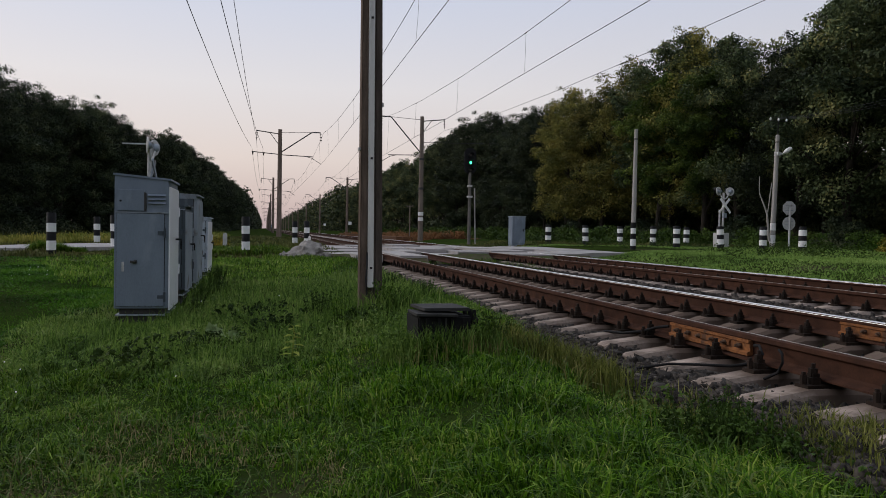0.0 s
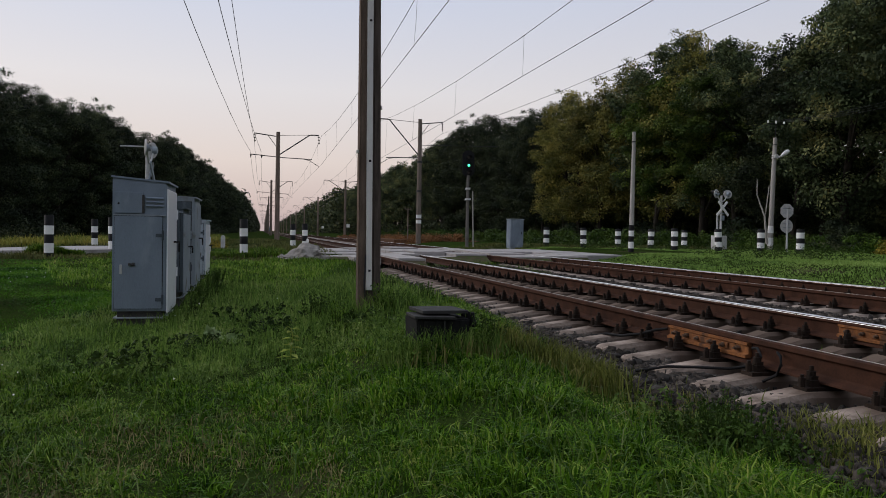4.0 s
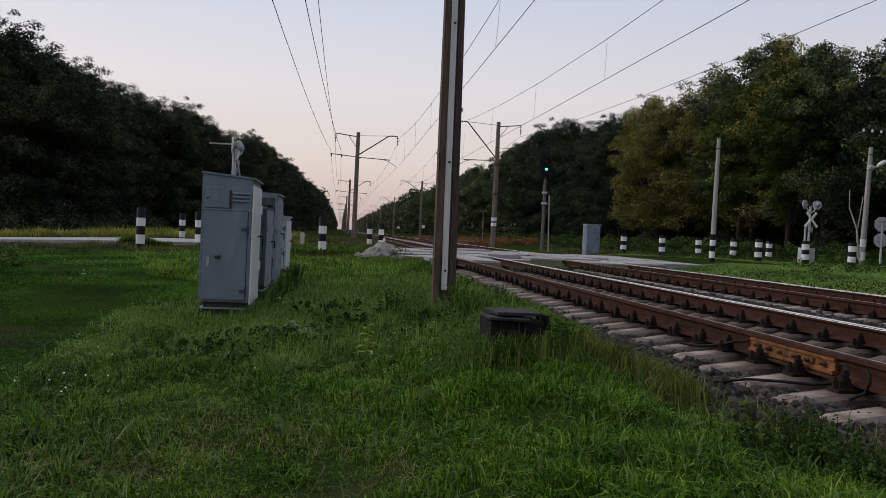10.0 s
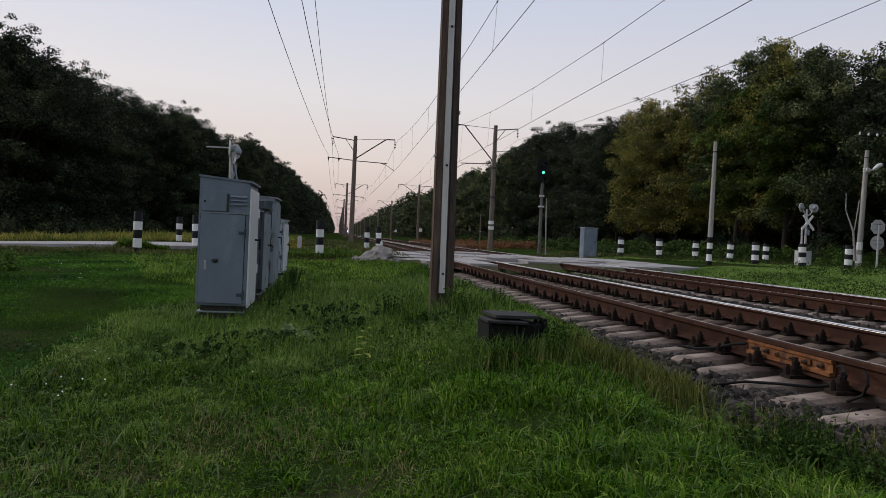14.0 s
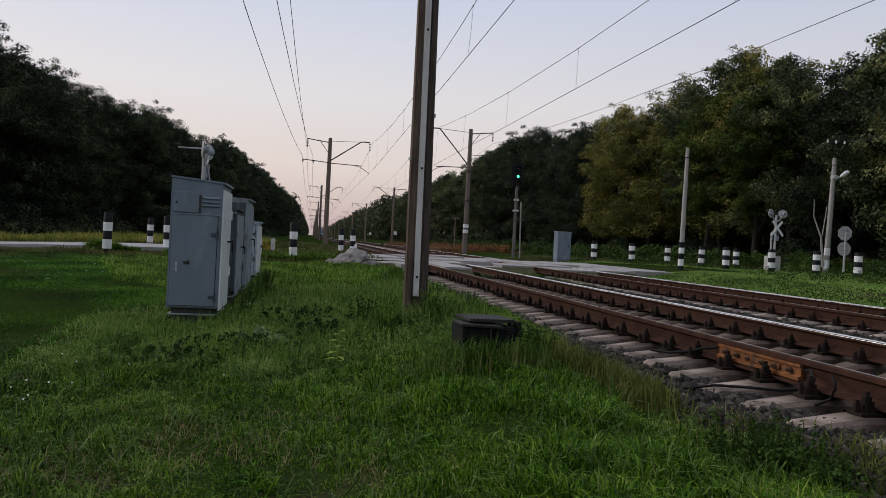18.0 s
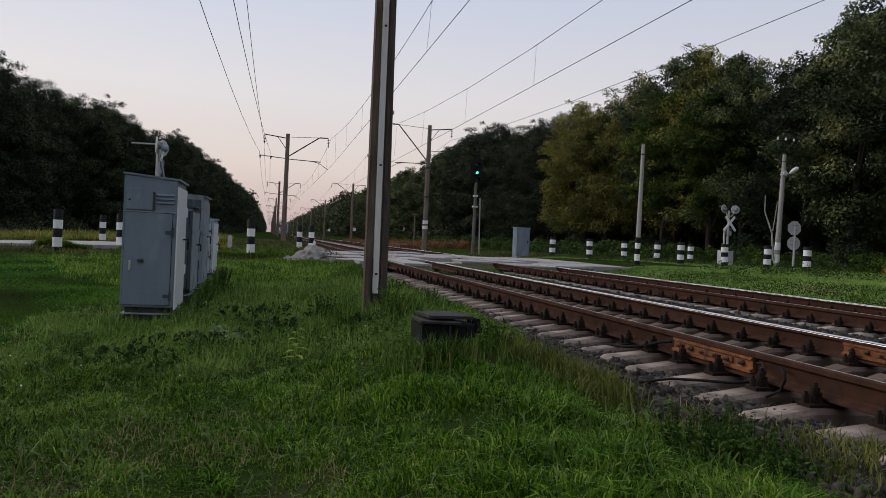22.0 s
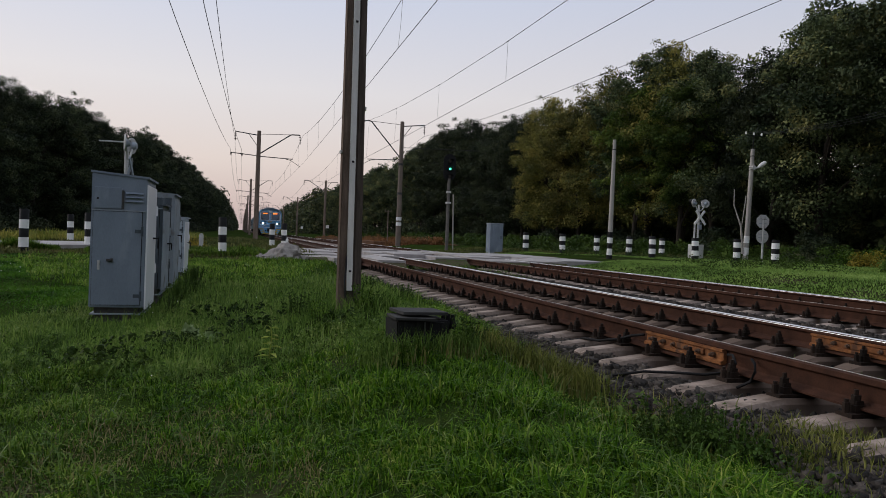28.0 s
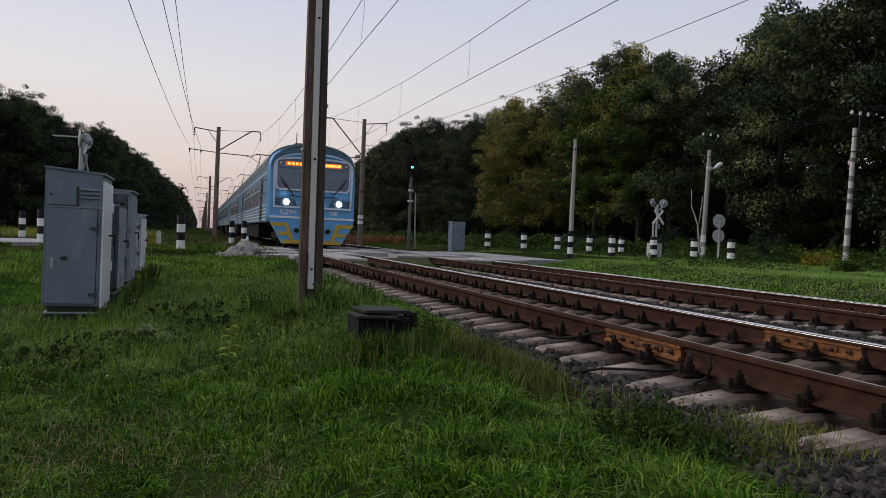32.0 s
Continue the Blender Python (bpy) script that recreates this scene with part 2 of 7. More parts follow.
M_STONE = material("ballast_stone", (0.080, 0.066, 0.056), (0.010, 0.008, 0.006), rough=0.9, scale=20, fine=90, bump=0.4, island=0.8, spec=0.3)
M_SLEEPER = material("sleeper_concrete", (0.42, 0.335, 0.280), (0.21, 0.162, 0.132), rough=0.92, scale=5, fine=70, bump=0.4, depth=0.004, rnd=0.22,
                     stain=(0.095, 0.070, 0.053), stain_at=0.56, stain_scale=4.5)
M_SLEEPER_PALE = material("pale_sleeper_concrete", (0.46, 0.365, 0.305), (0.25, 0.192, 0.156), rough=0.92, scale=5, fine=70, bump=0.4, depth=0.004, rnd=0.22,
                     stain=(0.095, 0.070, 0.053), stain_at=0.56, stain_scale=4.5)


def rust_seats(m, grime):
    """Brake dust and rust that have soaked the concrete round the rail seats; the outer ends stay pale."""
    n, l = m.node_tree.nodes, m.node_tree.links
    b = n["Principled BSDF"]
    src = b.inputs["Base Color"].links[0].from_socket
    co, sep, ab, mr, ns, ad, mx = (n.new("ShaderNode" + k) for k in ("TexCoord", "SeparateXYZ", "Math", "MapRange", "TexNoise", "Math", "Mix"))
    ab.operation, ad.operation, mx.data_type = "ABSOLUTE", "MULTIPLY_ADD", "RGBA"
    l.new(co.outputs["Object"], sep.inputs[0])
    l.new(sep.outputs["X"], ab.inputs[0])
    ns.inputs["Scale"].default_value, ns.inputs["Detail"].default_value = 7, 5
    l.new(co.outputs["Object"], ns.inputs["Vector"])
    ad.inputs[1].default_value = 0.30
    l.new(ns.outputs[0], ad.inputs[0])
    l.new(ab.outputs[0], ad.inputs[2])
    mr.inputs[1].default_value, mr.inputs[2].default_value = 1.30, 1.10
    mr.inputs[3].default_value, mr.inputs[4].default_value = 0.0, 0.85
    l.new(ad.outputs[0], mr.inputs[0])
    l.new(mr.outputs[0], mx.inputs[0])
    l.new(src, mx.inputs[6])
    mx.inputs[7].default_value = (*grime, 1)
    l.new(mx.outputs[2], b.inputs["Base Color"])


rust_seats(M_SLEEPER, (0.105, 0.072, 0.054))
rust_seats(M_SLEEPER_PALE, (0.27, 0.22, 0.19))
M_RAIL = material("rusty_rail", (0.078, 0.035, 0.022), (0.034, 0.017, 0.012), rough=0.85, scale=7, fine=80, bump=0.3, depth=0.002, spec=0.08)
M_RAIL_TOP = material("polished_rail_top", (0.90, 0.88, 0.86), (0.80, 0.78, 0.76), rough=0.42, metal=1.0, scale=3, fine=60, bump=0.04, stretch=(8, 0.3, 1))
M_CLIP = material("oily_fastening", (0.030, 0.019, 0.014), (0.012, 0.009, 0.007), rough=0.7, scale=20, fine=120, bump=0.3, rnd=0.3)
M_JOINT = material("orange_rust_plate", (0.33, 0.135, 0.048), (0.15, 0.060, 0.028), rough=0.85, scale=8, fine=60, bump=0.4, stain=(0.10, 0.05, 0.03), stain_at=0.58, stain_scale=9)
M_MAST = material("mast_concrete_brown", (0.285, 0.220, 0.178), (0.115, 0.085, 0.068), rough=0.92, scale=2.5, fine=60, bump=0.5, depth=0.006, stretch=(6, 6, 0.5))
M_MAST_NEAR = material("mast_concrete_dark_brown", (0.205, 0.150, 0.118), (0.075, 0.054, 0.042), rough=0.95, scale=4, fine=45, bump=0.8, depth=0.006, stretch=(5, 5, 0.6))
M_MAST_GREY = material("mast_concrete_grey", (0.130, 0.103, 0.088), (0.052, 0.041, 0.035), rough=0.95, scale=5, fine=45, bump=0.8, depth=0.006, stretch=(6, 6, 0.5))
M_MAST_PALE = material("mast_concrete_pale", (0.25, 0.205, 0.170), (0.14, 0.112, 0.095), rough=0.92, scale=2.5, fine=60, bump=0.5, depth=0.006, stretch=(6, 6, 0.5))
M_POLE = material("pole_concrete", (0.46, 0.43, 0.395), (0.31, 0.29, 0.265), rough=0.92, scale=2.5, fine=60, bump=0.4, depth=0.004, stretch=(5, 5, 0.6))
M_POLE_WHITE = material("limewashed_pole", (0.66, 0.64, 0.61), (0.46, 0.44, 0.42), rough=0.92, scale=3, fine=60, bump=0.4, depth=0.004, stretch=(5, 5, 0.8))
M_TROUGH = material("pale_conduit", (0.82, 0.79, 0.76), (0.64, 0.61, 0.58), rough=0.8, scale=3, fine=50, bump=0.2, stretch=(4, 4, 0.5))
M_STEEL = material("weathered_steel", (0.10, 0.095, 0.095), (0.055, 0.052, 0.052), rough=0.6, metal=0.4, scale=8, fine=60, bump=0.2)
M_WIRE = material("wire", (0.055, 0.055, 0.06), rough=0.6, metal=0.3, bump=0)
M_INSUL = material("insulator_glaze", (0.07, 0.055, 0.05), spec=0.4, rough=0.3, bump=0)
M_WHITE = material("white_paint", (0.90, 0.89, 0.87), (0.84, 0.83, 0.81), rough=0.7, scale=6, fine=60, bump=0.2, stain=(0.55, 0.53, 0.50), stain_at=0.74, stain_scale=9)
M_BLACK = material("black_paint", (0.010, 0.010, 0.011), (0.020, 0.020, 0.020), rough=0.65, scale=6, fine=60, bump=0.2)
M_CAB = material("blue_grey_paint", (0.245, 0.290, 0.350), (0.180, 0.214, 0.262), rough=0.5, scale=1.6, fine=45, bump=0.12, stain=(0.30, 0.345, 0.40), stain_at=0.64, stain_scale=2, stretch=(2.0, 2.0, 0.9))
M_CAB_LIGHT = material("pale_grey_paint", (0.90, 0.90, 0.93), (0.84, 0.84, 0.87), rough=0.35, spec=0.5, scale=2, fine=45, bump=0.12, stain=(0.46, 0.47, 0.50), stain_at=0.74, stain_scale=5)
M_CAB_WORN = material("worn_grey_paint", (0.36, 0.40, 0.445), (0.25, 0.28, 0.31), rough=0.6, scale=2, fine=45, bump=0.15, stain=(0.16, 0.15, 0.13), stain_at=0.62, stain_scale=4)
M_CAB_DARK = material("dark_grey_tone", (0.105, 0.125, 0.145), (0.065, 0.078, 0.090), rough=0.6, scale=2, fine=45, bump=0.15, stain=(0.20, 0.22, 0.24), stain_at=0.66, stain_scale=4, stretch=(2.5, 2.5, 0.7))
M_CAB_PALE = material("chalky_blue_paint", (0.50, 0.55, 0.62), (0.38, 0.43, 0.49), rough=0.65, scale=3, fine=45, bump=0.2, stain=(0.17, 0.16, 0.16), stain_at=0.66, stain_scale=7)
M_TAR = material("black_tarred_box", (0.010, 0.010, 0.011), (0.018, 0.017, 0.017), rough=0.75, scale=8, fine=60, bump=0.5)
M_LID = material("grey_lid", (0.060, 0.058, 0.056), (0.030, 0.029, 0.028), rough=0.8, scale=8, fine=60, bump=0.4)
M_SLAB = material("crossing_concrete", (0.43, 0.40, 0.39), (0.29, 0.265, 0.25), rough=0.9, scale=2, fine=40, bump=0.3, rnd=0.12, stain=(0.24, 0.22, 0.21), stain_at=0.63, stain_scale=2)
M_ROAD = material("pale_road", (0.42, 0.395, 0.39), (0.30, 0.28, 0.275), rough=0.92, scale=1.2, fine=30, bump=0.3, stain=(0.26, 0.24, 0.22), stain_at=0.62)
M_HEAP = material("concrete_rubble", (0.36, 0.33, 0.30), (0.17, 0.155, 0.14), rough=0.95, scale=5, fine=40, bump=0.8, depth=0.02)
M_RUSTY_EARTH = material("rusty_earth", (0.15, 0.072, 0.036), (0.085, 0.046, 0.028), rough=0.95, scale=3, fine=30, bump=0.5, depth=0.02)
M_GREEN_LAMP = material("green_signal_light", (0.1, 0.5, 0.3), bump=0, emit=(0.07, 1.0, 0.48), power=3.0)
M_MAST_POST = material("signal_post_paint", (0.20, 0.185, 0.17), (0.12, 0.11, 0.10), rough=0.85, scale=3, fine=50, bump=0.3)
M_FADED = material("faded_band", (0.13, 0.125, 0.12), (0.23, 0.22, 0.21), rough=0.9, scale=7, fine=60, bump=0.3)
M_SIGN = material("sign_back_grey", (0.60, 0.59, 0.58), (0.47, 0.46, 0.45), rough=0.5, scale=6, fine=40, bump=0.1, stain=(0.28, 0.26, 0.24), stain_at=0.66, stain_scale=5)
M_BRASS = material("rusty_small_parts", (0.17, 0.10, 0.065), (0.08, 0.055, 0.04), rough=0.8, scale=20, fine=90)


# ---------------------------------------------------------------- mesh tools
def box(bm, x0, x1, y0, y1, z0, z1, bevel=0.0):
    vs = [bm.verts.new((x, y, z)) for z in (z0, z1) for y in (y0, y1) for x in (x0, x1)]
    fs = [bm.faces.new([vs[i] for i in f]) for f in
          ((0, 2, 3, 1), (4, 5, 7, 6), (0, 1, 5, 4), (2, 6, 7, 3), (0, 4, 6, 2), (1, 3, 7, 5))]
    if bevel:
        bmesh.ops.bevel(bm, geom=list({e for f in fs for e in f.edges}), offset=bevel, segments=2, affect="EDGES", profile=0.6)
    return bm


def tube(bm, pts, radii, seg=12, caps=True):
    """A round bar through the points, with a radius at each."""
    if not isinstance(radii, (list, tuple)):
        radii = [radii] * len(pts)
    pts = [Vector(p) for p in pts]
    rings = []
    for i, (p, r) in enumerate(zip(pts, radii)):
        d = (pts[min(i + 1, len(pts) - 1)] - pts[max(i - 1, 0)]).normalized()
        side = d.cross(Vector((0, 0, 1)) if abs(d.z) < 0.9 else Vector((1, 0, 0))).normalized()
        up = side.cross(d)
        rings.append([bm.verts.new(p + r * (math.cos(a) * side + math.sin(a) * up))
                      for a in (2 * math.pi * k / seg for k in range(seg))])
    for a, b in zip(rings, rings[1:]):
        for k in range(seg):
            bm.faces.new((a[k], a[(k + 1) % seg], b[(k + 1) % seg], b[k])).smooth = seg > 6
    if caps:
        for f in (bm.faces.new(rings[0][::-1]), bm.faces.new(rings[-1])):
            for e in f.edges:
                e.smooth = False
    return bm


def prism(bm, outline, axis, a, b):
    """An outline of (u, v) pairs drawn out along the axis from a to b."""
    def at(u, v, w):
        return {"x": (w, u, v), "y": (u, w, v), "z": (u, v, w)}[axis]
    lo, hi = [bm.verts.new(at(u, v, a)) for u, v in outline], [bm.verts.new(at(u, v, b)) for u, v in outline]
    bm.faces.new(lo[::-1]), bm.faces.new(hi)
    for k in range(len(outline)):
        j = (k + 1) % len(outline)
        bm.faces.new((lo[k], lo[j], hi[j], hi[k]))
    bmesh.ops.recalc_face_normals(bm, faces=bm.faces)
    return bm


def mesh_of(name, bm, mat):
    bmesh.ops.recalc_face_normals(bm, faces=bm.faces)
    me = bpy.data.meshes.new(name)
    bm.to_mesh(me)
    bm.free()
    me.materials.append(mat)
    return me


def part(name, bm, mat, parent=None, label="", m=None):
    me = bm if isinstance(bm, bpy.types.Mesh) else mesh_of(name, bm, mat)
    ob = new(name, me)
    if parent:
        ob.parent = parent
    if m is not None:
        ob.matrix_basis = m
    return tagged(ob, label)


def thing(name, m, label, category, group="", kind=""):
    ob = new(name)
    ob.empty_display_size = 0.2
    ob.matrix_basis = m
    return tagged(ob, label, category, group, kind)


def raw_mesh(name, verts, quads, tris, mat, smooth=False):
    """A mesh from arrays of corners, four-sided and three-sided faces."""
    me = bpy.data.meshes.new(name)
    loops = np.concatenate([quads.ravel(), tris.ravel()]).astype(np.int32)
    starts = np.concatenate([np.arange(len(quads)) * 4, len(quads) * 4 + np.arange(len(tris)) * 3]).astype(np.int32)
    me.vertices.add(len(verts))
    me.vertices.foreach_set("co", verts.astype(np.float32).ravel())
    me.loops.add(len(loops))
    me.loops.foreach_set("vertex_index", loops)
    me.polygons.add(len(starts))
    me.polygons.foreach_set("loop_start", starts)
    me.update(calc_edges=True)
    me.validate()
    me.materials.append(mat)
    return me


def step(t):
    t = np.clip(t, 0, 1)
    return t * t * (3 - 2 * t)


def trodden_line(y):
    """Where the uncut grass ends at a bare edge."""
    return np.interp(y, [2, 4.4, 5.0, 5.9, 7.8, 9.2, 10.0, 10.8, 12.2, 13.2, 14, 19, 22], [-1.5, -2.15, -2.28, -2.42, -2.54, -2.58, -2.3, -2.0, -1.82, -2.5, -3.4, -5.0, -5.4])


def west_fall(x, y):
    """The land beyond the cabinets sinks away to the west."""
    return -0.45 * step((-4.6 - np.asarray(x, float)) / 13.0) * step((np.asarray(y, float) - 10) / 13.0)


def ground_z(x, y):
    """Height of the ground: a hollow where the camera stands, a shoulder to the tracks, level at the crossing."""
    x, y = np.asarray(x, float), np.asarray(y, float)
    z = np.interp(y, [0, 2, 4, 6, 9.3, 15, 21.6, 28, 40], [-0.74, -0.735, -0.70, -0.62, -0.44, -0.26, -0.13, 0.0, 0.02])
    z = z + 0.37 * step((x + 0.3) / 1.9) * (1 - 0.3 * step((x - 1.7) / 0.8)) * (1 - step((y - 6) / 14.0))
    # the mown hollow west of the trodden line, and low humps in the uncut grass
    z = z - 0.07 * step((trodden_line(y) - x) / 0.35) * (1 - step((y - 9) / 4)) * step((x + 9) / 3)
    z = z + 0.025 * np.sin(x * 5.1 + 1.3 * y) * np.sin(y * 3.7 - 0.8 * x) * step((trodden_line(y) + 0.6 - x) / -0.5) * (1 - step((y - 7) / 3)) * step((2.4 - x) / 0.4)
    z = z + 0.012 * np.sin(x * 2.3 + 0.4 * y) * np.sin(y * 1.7 + x) * (1 - step((y - 14) / 8))
    z = z + west_fall(x, y)
    right = -0.22 + 0.32 * step((x - 10.6) / 3.2)
    z = np.where(x > 9.0, right, z)
    bed = step((x - 2.45) / 0.35) * (1 - step((x - 10.5) / 0.4))
    return z * (1 - bed) + (-0.50) * bed


def gz(x, y):
    return float(ground_z(x, y))


# ---------------------------------------------------------------- ground, ballast, roads
def make_ground():
    xs = np.concatenate([[-3000, -800, -300, -150, -90, -60, -45, -35, -28, -23, -19, -16, -13.5, -11.5, -10], np.arange(-9, 16.01, 0.25),
                         [17, 18.5, 20, 23, 27, 32, 40, 55, 80, 150, 300, 800, 3000]])
    ys = np.concatenate([[-3000, -600, -200, -80, -40, -20, -10, -5, -2], np.arange(0, 26, 0.3), [27, 28.5, 30, 32, 34, 37, 40, 45, 52, 60, 75, 100, 150, 230,
                         400, 700, 1200, 2000, 4000]])
    gx, gy = np.meshgrid(xs, ys)
    v = np.stack([gx, gy, ground_z(gx, gy)], -1).reshape(-1, 3)
    i = (np.arange(len(ys) - 1)[:, None] * len(xs) + np.arange(len(xs) - 1)).ravel()
    q = np.stack([i, i + 1, i + len(xs) + 1, i + len(xs)], 1)
    ob = new("ground", raw_mesh("ground", v, q, np.zeros((0, 3), int), M_SOIL))
    return tagged(ob, "grassy earth with worn patches", "ground", kind="structure")


make_ground()

AXES = (4.17, 8.27)      # middles of the two tracks
BED_NEAR, BED_FAR = -14.0, 1500.0


# the bed across the tracks: shoulders heaped against the ends of the sleepers
BED = ((2.05, 2.35, 2.62, 2.86, 3.02, 3.15, 5.2, 5.5, 6.25, 6.95, 7.2, 9.4, 9.8, 10.75), (-0.70, -0.50, -0.365, -0.312, -0.312, -0.314, -0.318, -0.245, -0.225, -0.245, -0.310, -0.310, -0.35, -0.62))


def make_ballast():
    bm = bmesh.new()
    prism(bm, list(zip(*BED)),
          "y", BED_NEAR, BED_FAR)
    return tagged(part("ballast", bm, M_BALLAST), "crushed grey stone bed under the tracks", "ballast", kind="structure")


make_ballast()
rng = np.random.default_rng(3)


def stones():
    """Loose ballast stones on the bed and its shoulder, where the camera is near."""
    block = np.array([(x, y, z) for z in (-1, 1) for y in (-1, 1) for x in (-1, 1)], float) * 0.72
    tri = np.array([(0, 2, 3), (0, 3, 1), (4, 5, 7), (4, 7, 6), (0, 1, 5), (0, 5, 4), (2, 6, 7), (2, 7, 3), (0, 4, 6), (0, 6, 2), (1, 3, 7), (1, 7, 5)])
    n1, n2, n3 = 29000, 12000, 12000
    x = np.concatenate([2.2 + 0.95 * rng.random(n1) ** 0.8, rng.uniform(3.1, 7.4, n2), np.where(rng.random(n3) < 0.55, rng.uniform(5.2, 7.2, n3), rng.uniform(7.0, 10.2, n3))])
    y = np.concatenate([2.2 + 15 * rng.random(n1) ** 1.5, 2.5 + 14 * rng.random(n2) ** 1.4, 5 + 17 * rng.random(n3) ** 1.3])
    x = np.concatenate([x, rng.uniform(2.2, 10.2, 2500)])
    y = np.concatenate([y, rng.uniform(-9, 2.4, 2500)])
    z = np.interp(x, *BED)
    z[:n1] += (np.interp(x[:n1], [2.2, 2.6, 2.86, 3.0, 3.15], [0.0, 0.015, 0.022, 0.01, 0.0]) * rng.random(n1))
    n = len(x)
    r = rng.uniform(0.012, 0.027, n) * np.where(rng.random(n) < 0.14, 1.45, 1)
    sc = rng.uniform(0.6, 1.5, (n, 1, 3)) * np.array([1.15, 1.0, 0.72]) * r[:, None, None]
    a = rng.uniform(0, 2 * np.pi, (n, 3))
    c, s = np.cos(a), np.sin(a)
    rz = np.zeros((n, 3, 3)); rz[:, 0, 0], rz[:, 0, 1], rz[:, 1, 0], rz[:, 1, 1], rz[:, 2, 2] = c[:, 0], -s[:, 0], s[:, 0], c[:, 0], 1
    rx = np.zeros((n, 3, 3)); rx[:, 1, 1], rx[:, 1, 2], rx[:, 2, 1], rx[:, 2, 2], rx[:, 0, 0] = c[:, 1], -s[:, 1], s[:, 1], c[:, 1], 1
    jag = block[None] + rng.normal(0, 0.30, (n, 8, 3))
    v = np.einsum("nij,nkj->nki", rz @ rx, jag * sc) + np.stack([x, y, z + r * 0.35], 1)[:, None, :]
    f = (np.arange(n)[:, None, None] * 8 + tri[None]).reshape(-1, 3)
    ob = new("ballast_stones", raw_mesh("ballast_stones", v.reshape(-1, 3), np.zeros((0, 4), int), f, M_STONE))
    tagged(ob, "loose angular grey ballast stones beside and between the sleepers", "gravel", kind="stuff")


stones()


def road_strip(name, pts, label, mat=M_ROAD, thick=0.14):
    bm = bmesh.new()
    prism(bm, [(x, y) for x, y in pts], "z", -thick, 0.0)
    return tagged(part(name, bm, mat, m=pose(0, 0, 0.055)), label, "road", kind="structure")


def road_west():
    """The road from the west, which climbs to the crossing."""
    near = [(-120, 34.0), (-70, 29.6), (-40, 27.0), (-24, 25.6), (-15, 24.9), (-10.5, 24.6), (-7.5, 23.6), (-6.0, 23.3), (-4.3, 24.4)]
    far = [(-120, 43.0), (-70, 37.6), (-40, 34.6), (-24, 32.8), (-15, 31.6), (-10.5, 30.6), (-7.5, 29.9), (-6.0, 29.7), (-4.3, 29.5)]
    bm = bmesh.new()
    rows = []
    for a, b in zip(near, far):
        za, zb = (float(west_fall(*p)) + 0.055 for p in (a, b))
        rows.append([bm.verts.new(v) for v in ((*a, za - 0.2), (*a, za), (*b, zb), (*b, zb - 0.2))])
    for p, q in zip(rows, rows[1:]):
        for k in range(4):
            bm.faces.new((p[k], q[k], q[(k + 1) % 4], p[(k + 1) % 4]))
    bm.faces.new(rows[0]), bm.faces.new(rows[-1][::-1])
    return tagged(part("road_west", bm, M_ROAD), "pale worn concrete road leading to the crossing", "road", kind="structure")


road_west()
road_strip("road_ramp", [(-4.3, 24.4), (1.6, 24.4), (2.5, 24.6), (2.5, 31.0), (-4.3, 29.5)], "earthy worn ramp of the road up to the tracks", M_SOIL, 0.2).location.z = -0.03
road_strip("road_east", [(10.35, 24.2), (14.5, 25.6), (18, 27.5), (25, 28.0), (40, 22), (42, 27), (26, 34), (18, 34.5), (10.35, 34.0)],
           "pale worn concrete road beyond the crossing", thick=0.2).location.z = 0.03


# ---------------------------------------------------------------- tracks
RAIL_PROFILE = [(-0.075, -0.180), (0.075, -0.180), (0.075, -0.169), (0.022, -0.150), (0.009, -0.135), (0.009, -0.050), (0.032, -0.040), (0.0365, -0.034),
                (0.0345, -0.006), (0.026, -0.0015), (-0.026, -0.0015), (-0.0345, -0.006), (-0.0365, -0.034), (-0.032, -0.040), (-0.009, -0.050), (-0.009, -0.135),
                (-0.022, -0.150), (-0.075, -0.169)]
GAP = 0.5 * (1.52 + 0.073)
SPACING, FIRST = 0.512, -8.35


def sleeper_mesh(seed, mat=M_SLEEPER):
    """A pre-stressed concrete sleeper: deep seats under the rails, a lower waist, sloped sides."""
    g = random.Random(seed)
    bm = bmesh.new()
    rows = []
    for x, top, w in ((-1.35, -0.268, 0.100), (-1.32, -0.250, 0.110), (-0.98, -0.206, 0.116), (-0.60, -0.212, 0.112), (-0.42, -0.26, 0.10), (0.42, -0.26, 0.10),
                      (0.60, -0.212, 0.112), (0.98, -0.206, 0.116), (1.32, -0.250, 0.110), (1.35, -0.268, 0.100)):
        rows.append([bm.verts.new((x + g.uniform(-0.015, 0.015) * (abs(x) > 1.2), yy + g.uniform(-0.008, 0.008), zz + g.uniform(-0.007, 0.004) * (abs(x) > 0.9))) for yy, zz in ((-w - 0.02, -0.42), (-w, top - 0.03), (-w * 0.72, top), (w * 0.72, top), (w, top - 0.03), (w + 0.02, -0.42))])
    for a, b in zip(rows, rows[1:]):
        for k in range(5):
            bm.faces.new((a[k], b[k], b[k + 1], a[k + 1]))
    bm.faces.new(rows[0]), bm.faces.new(rows[-1][::-1])
    return mesh_of("sleeper", bm, mat)


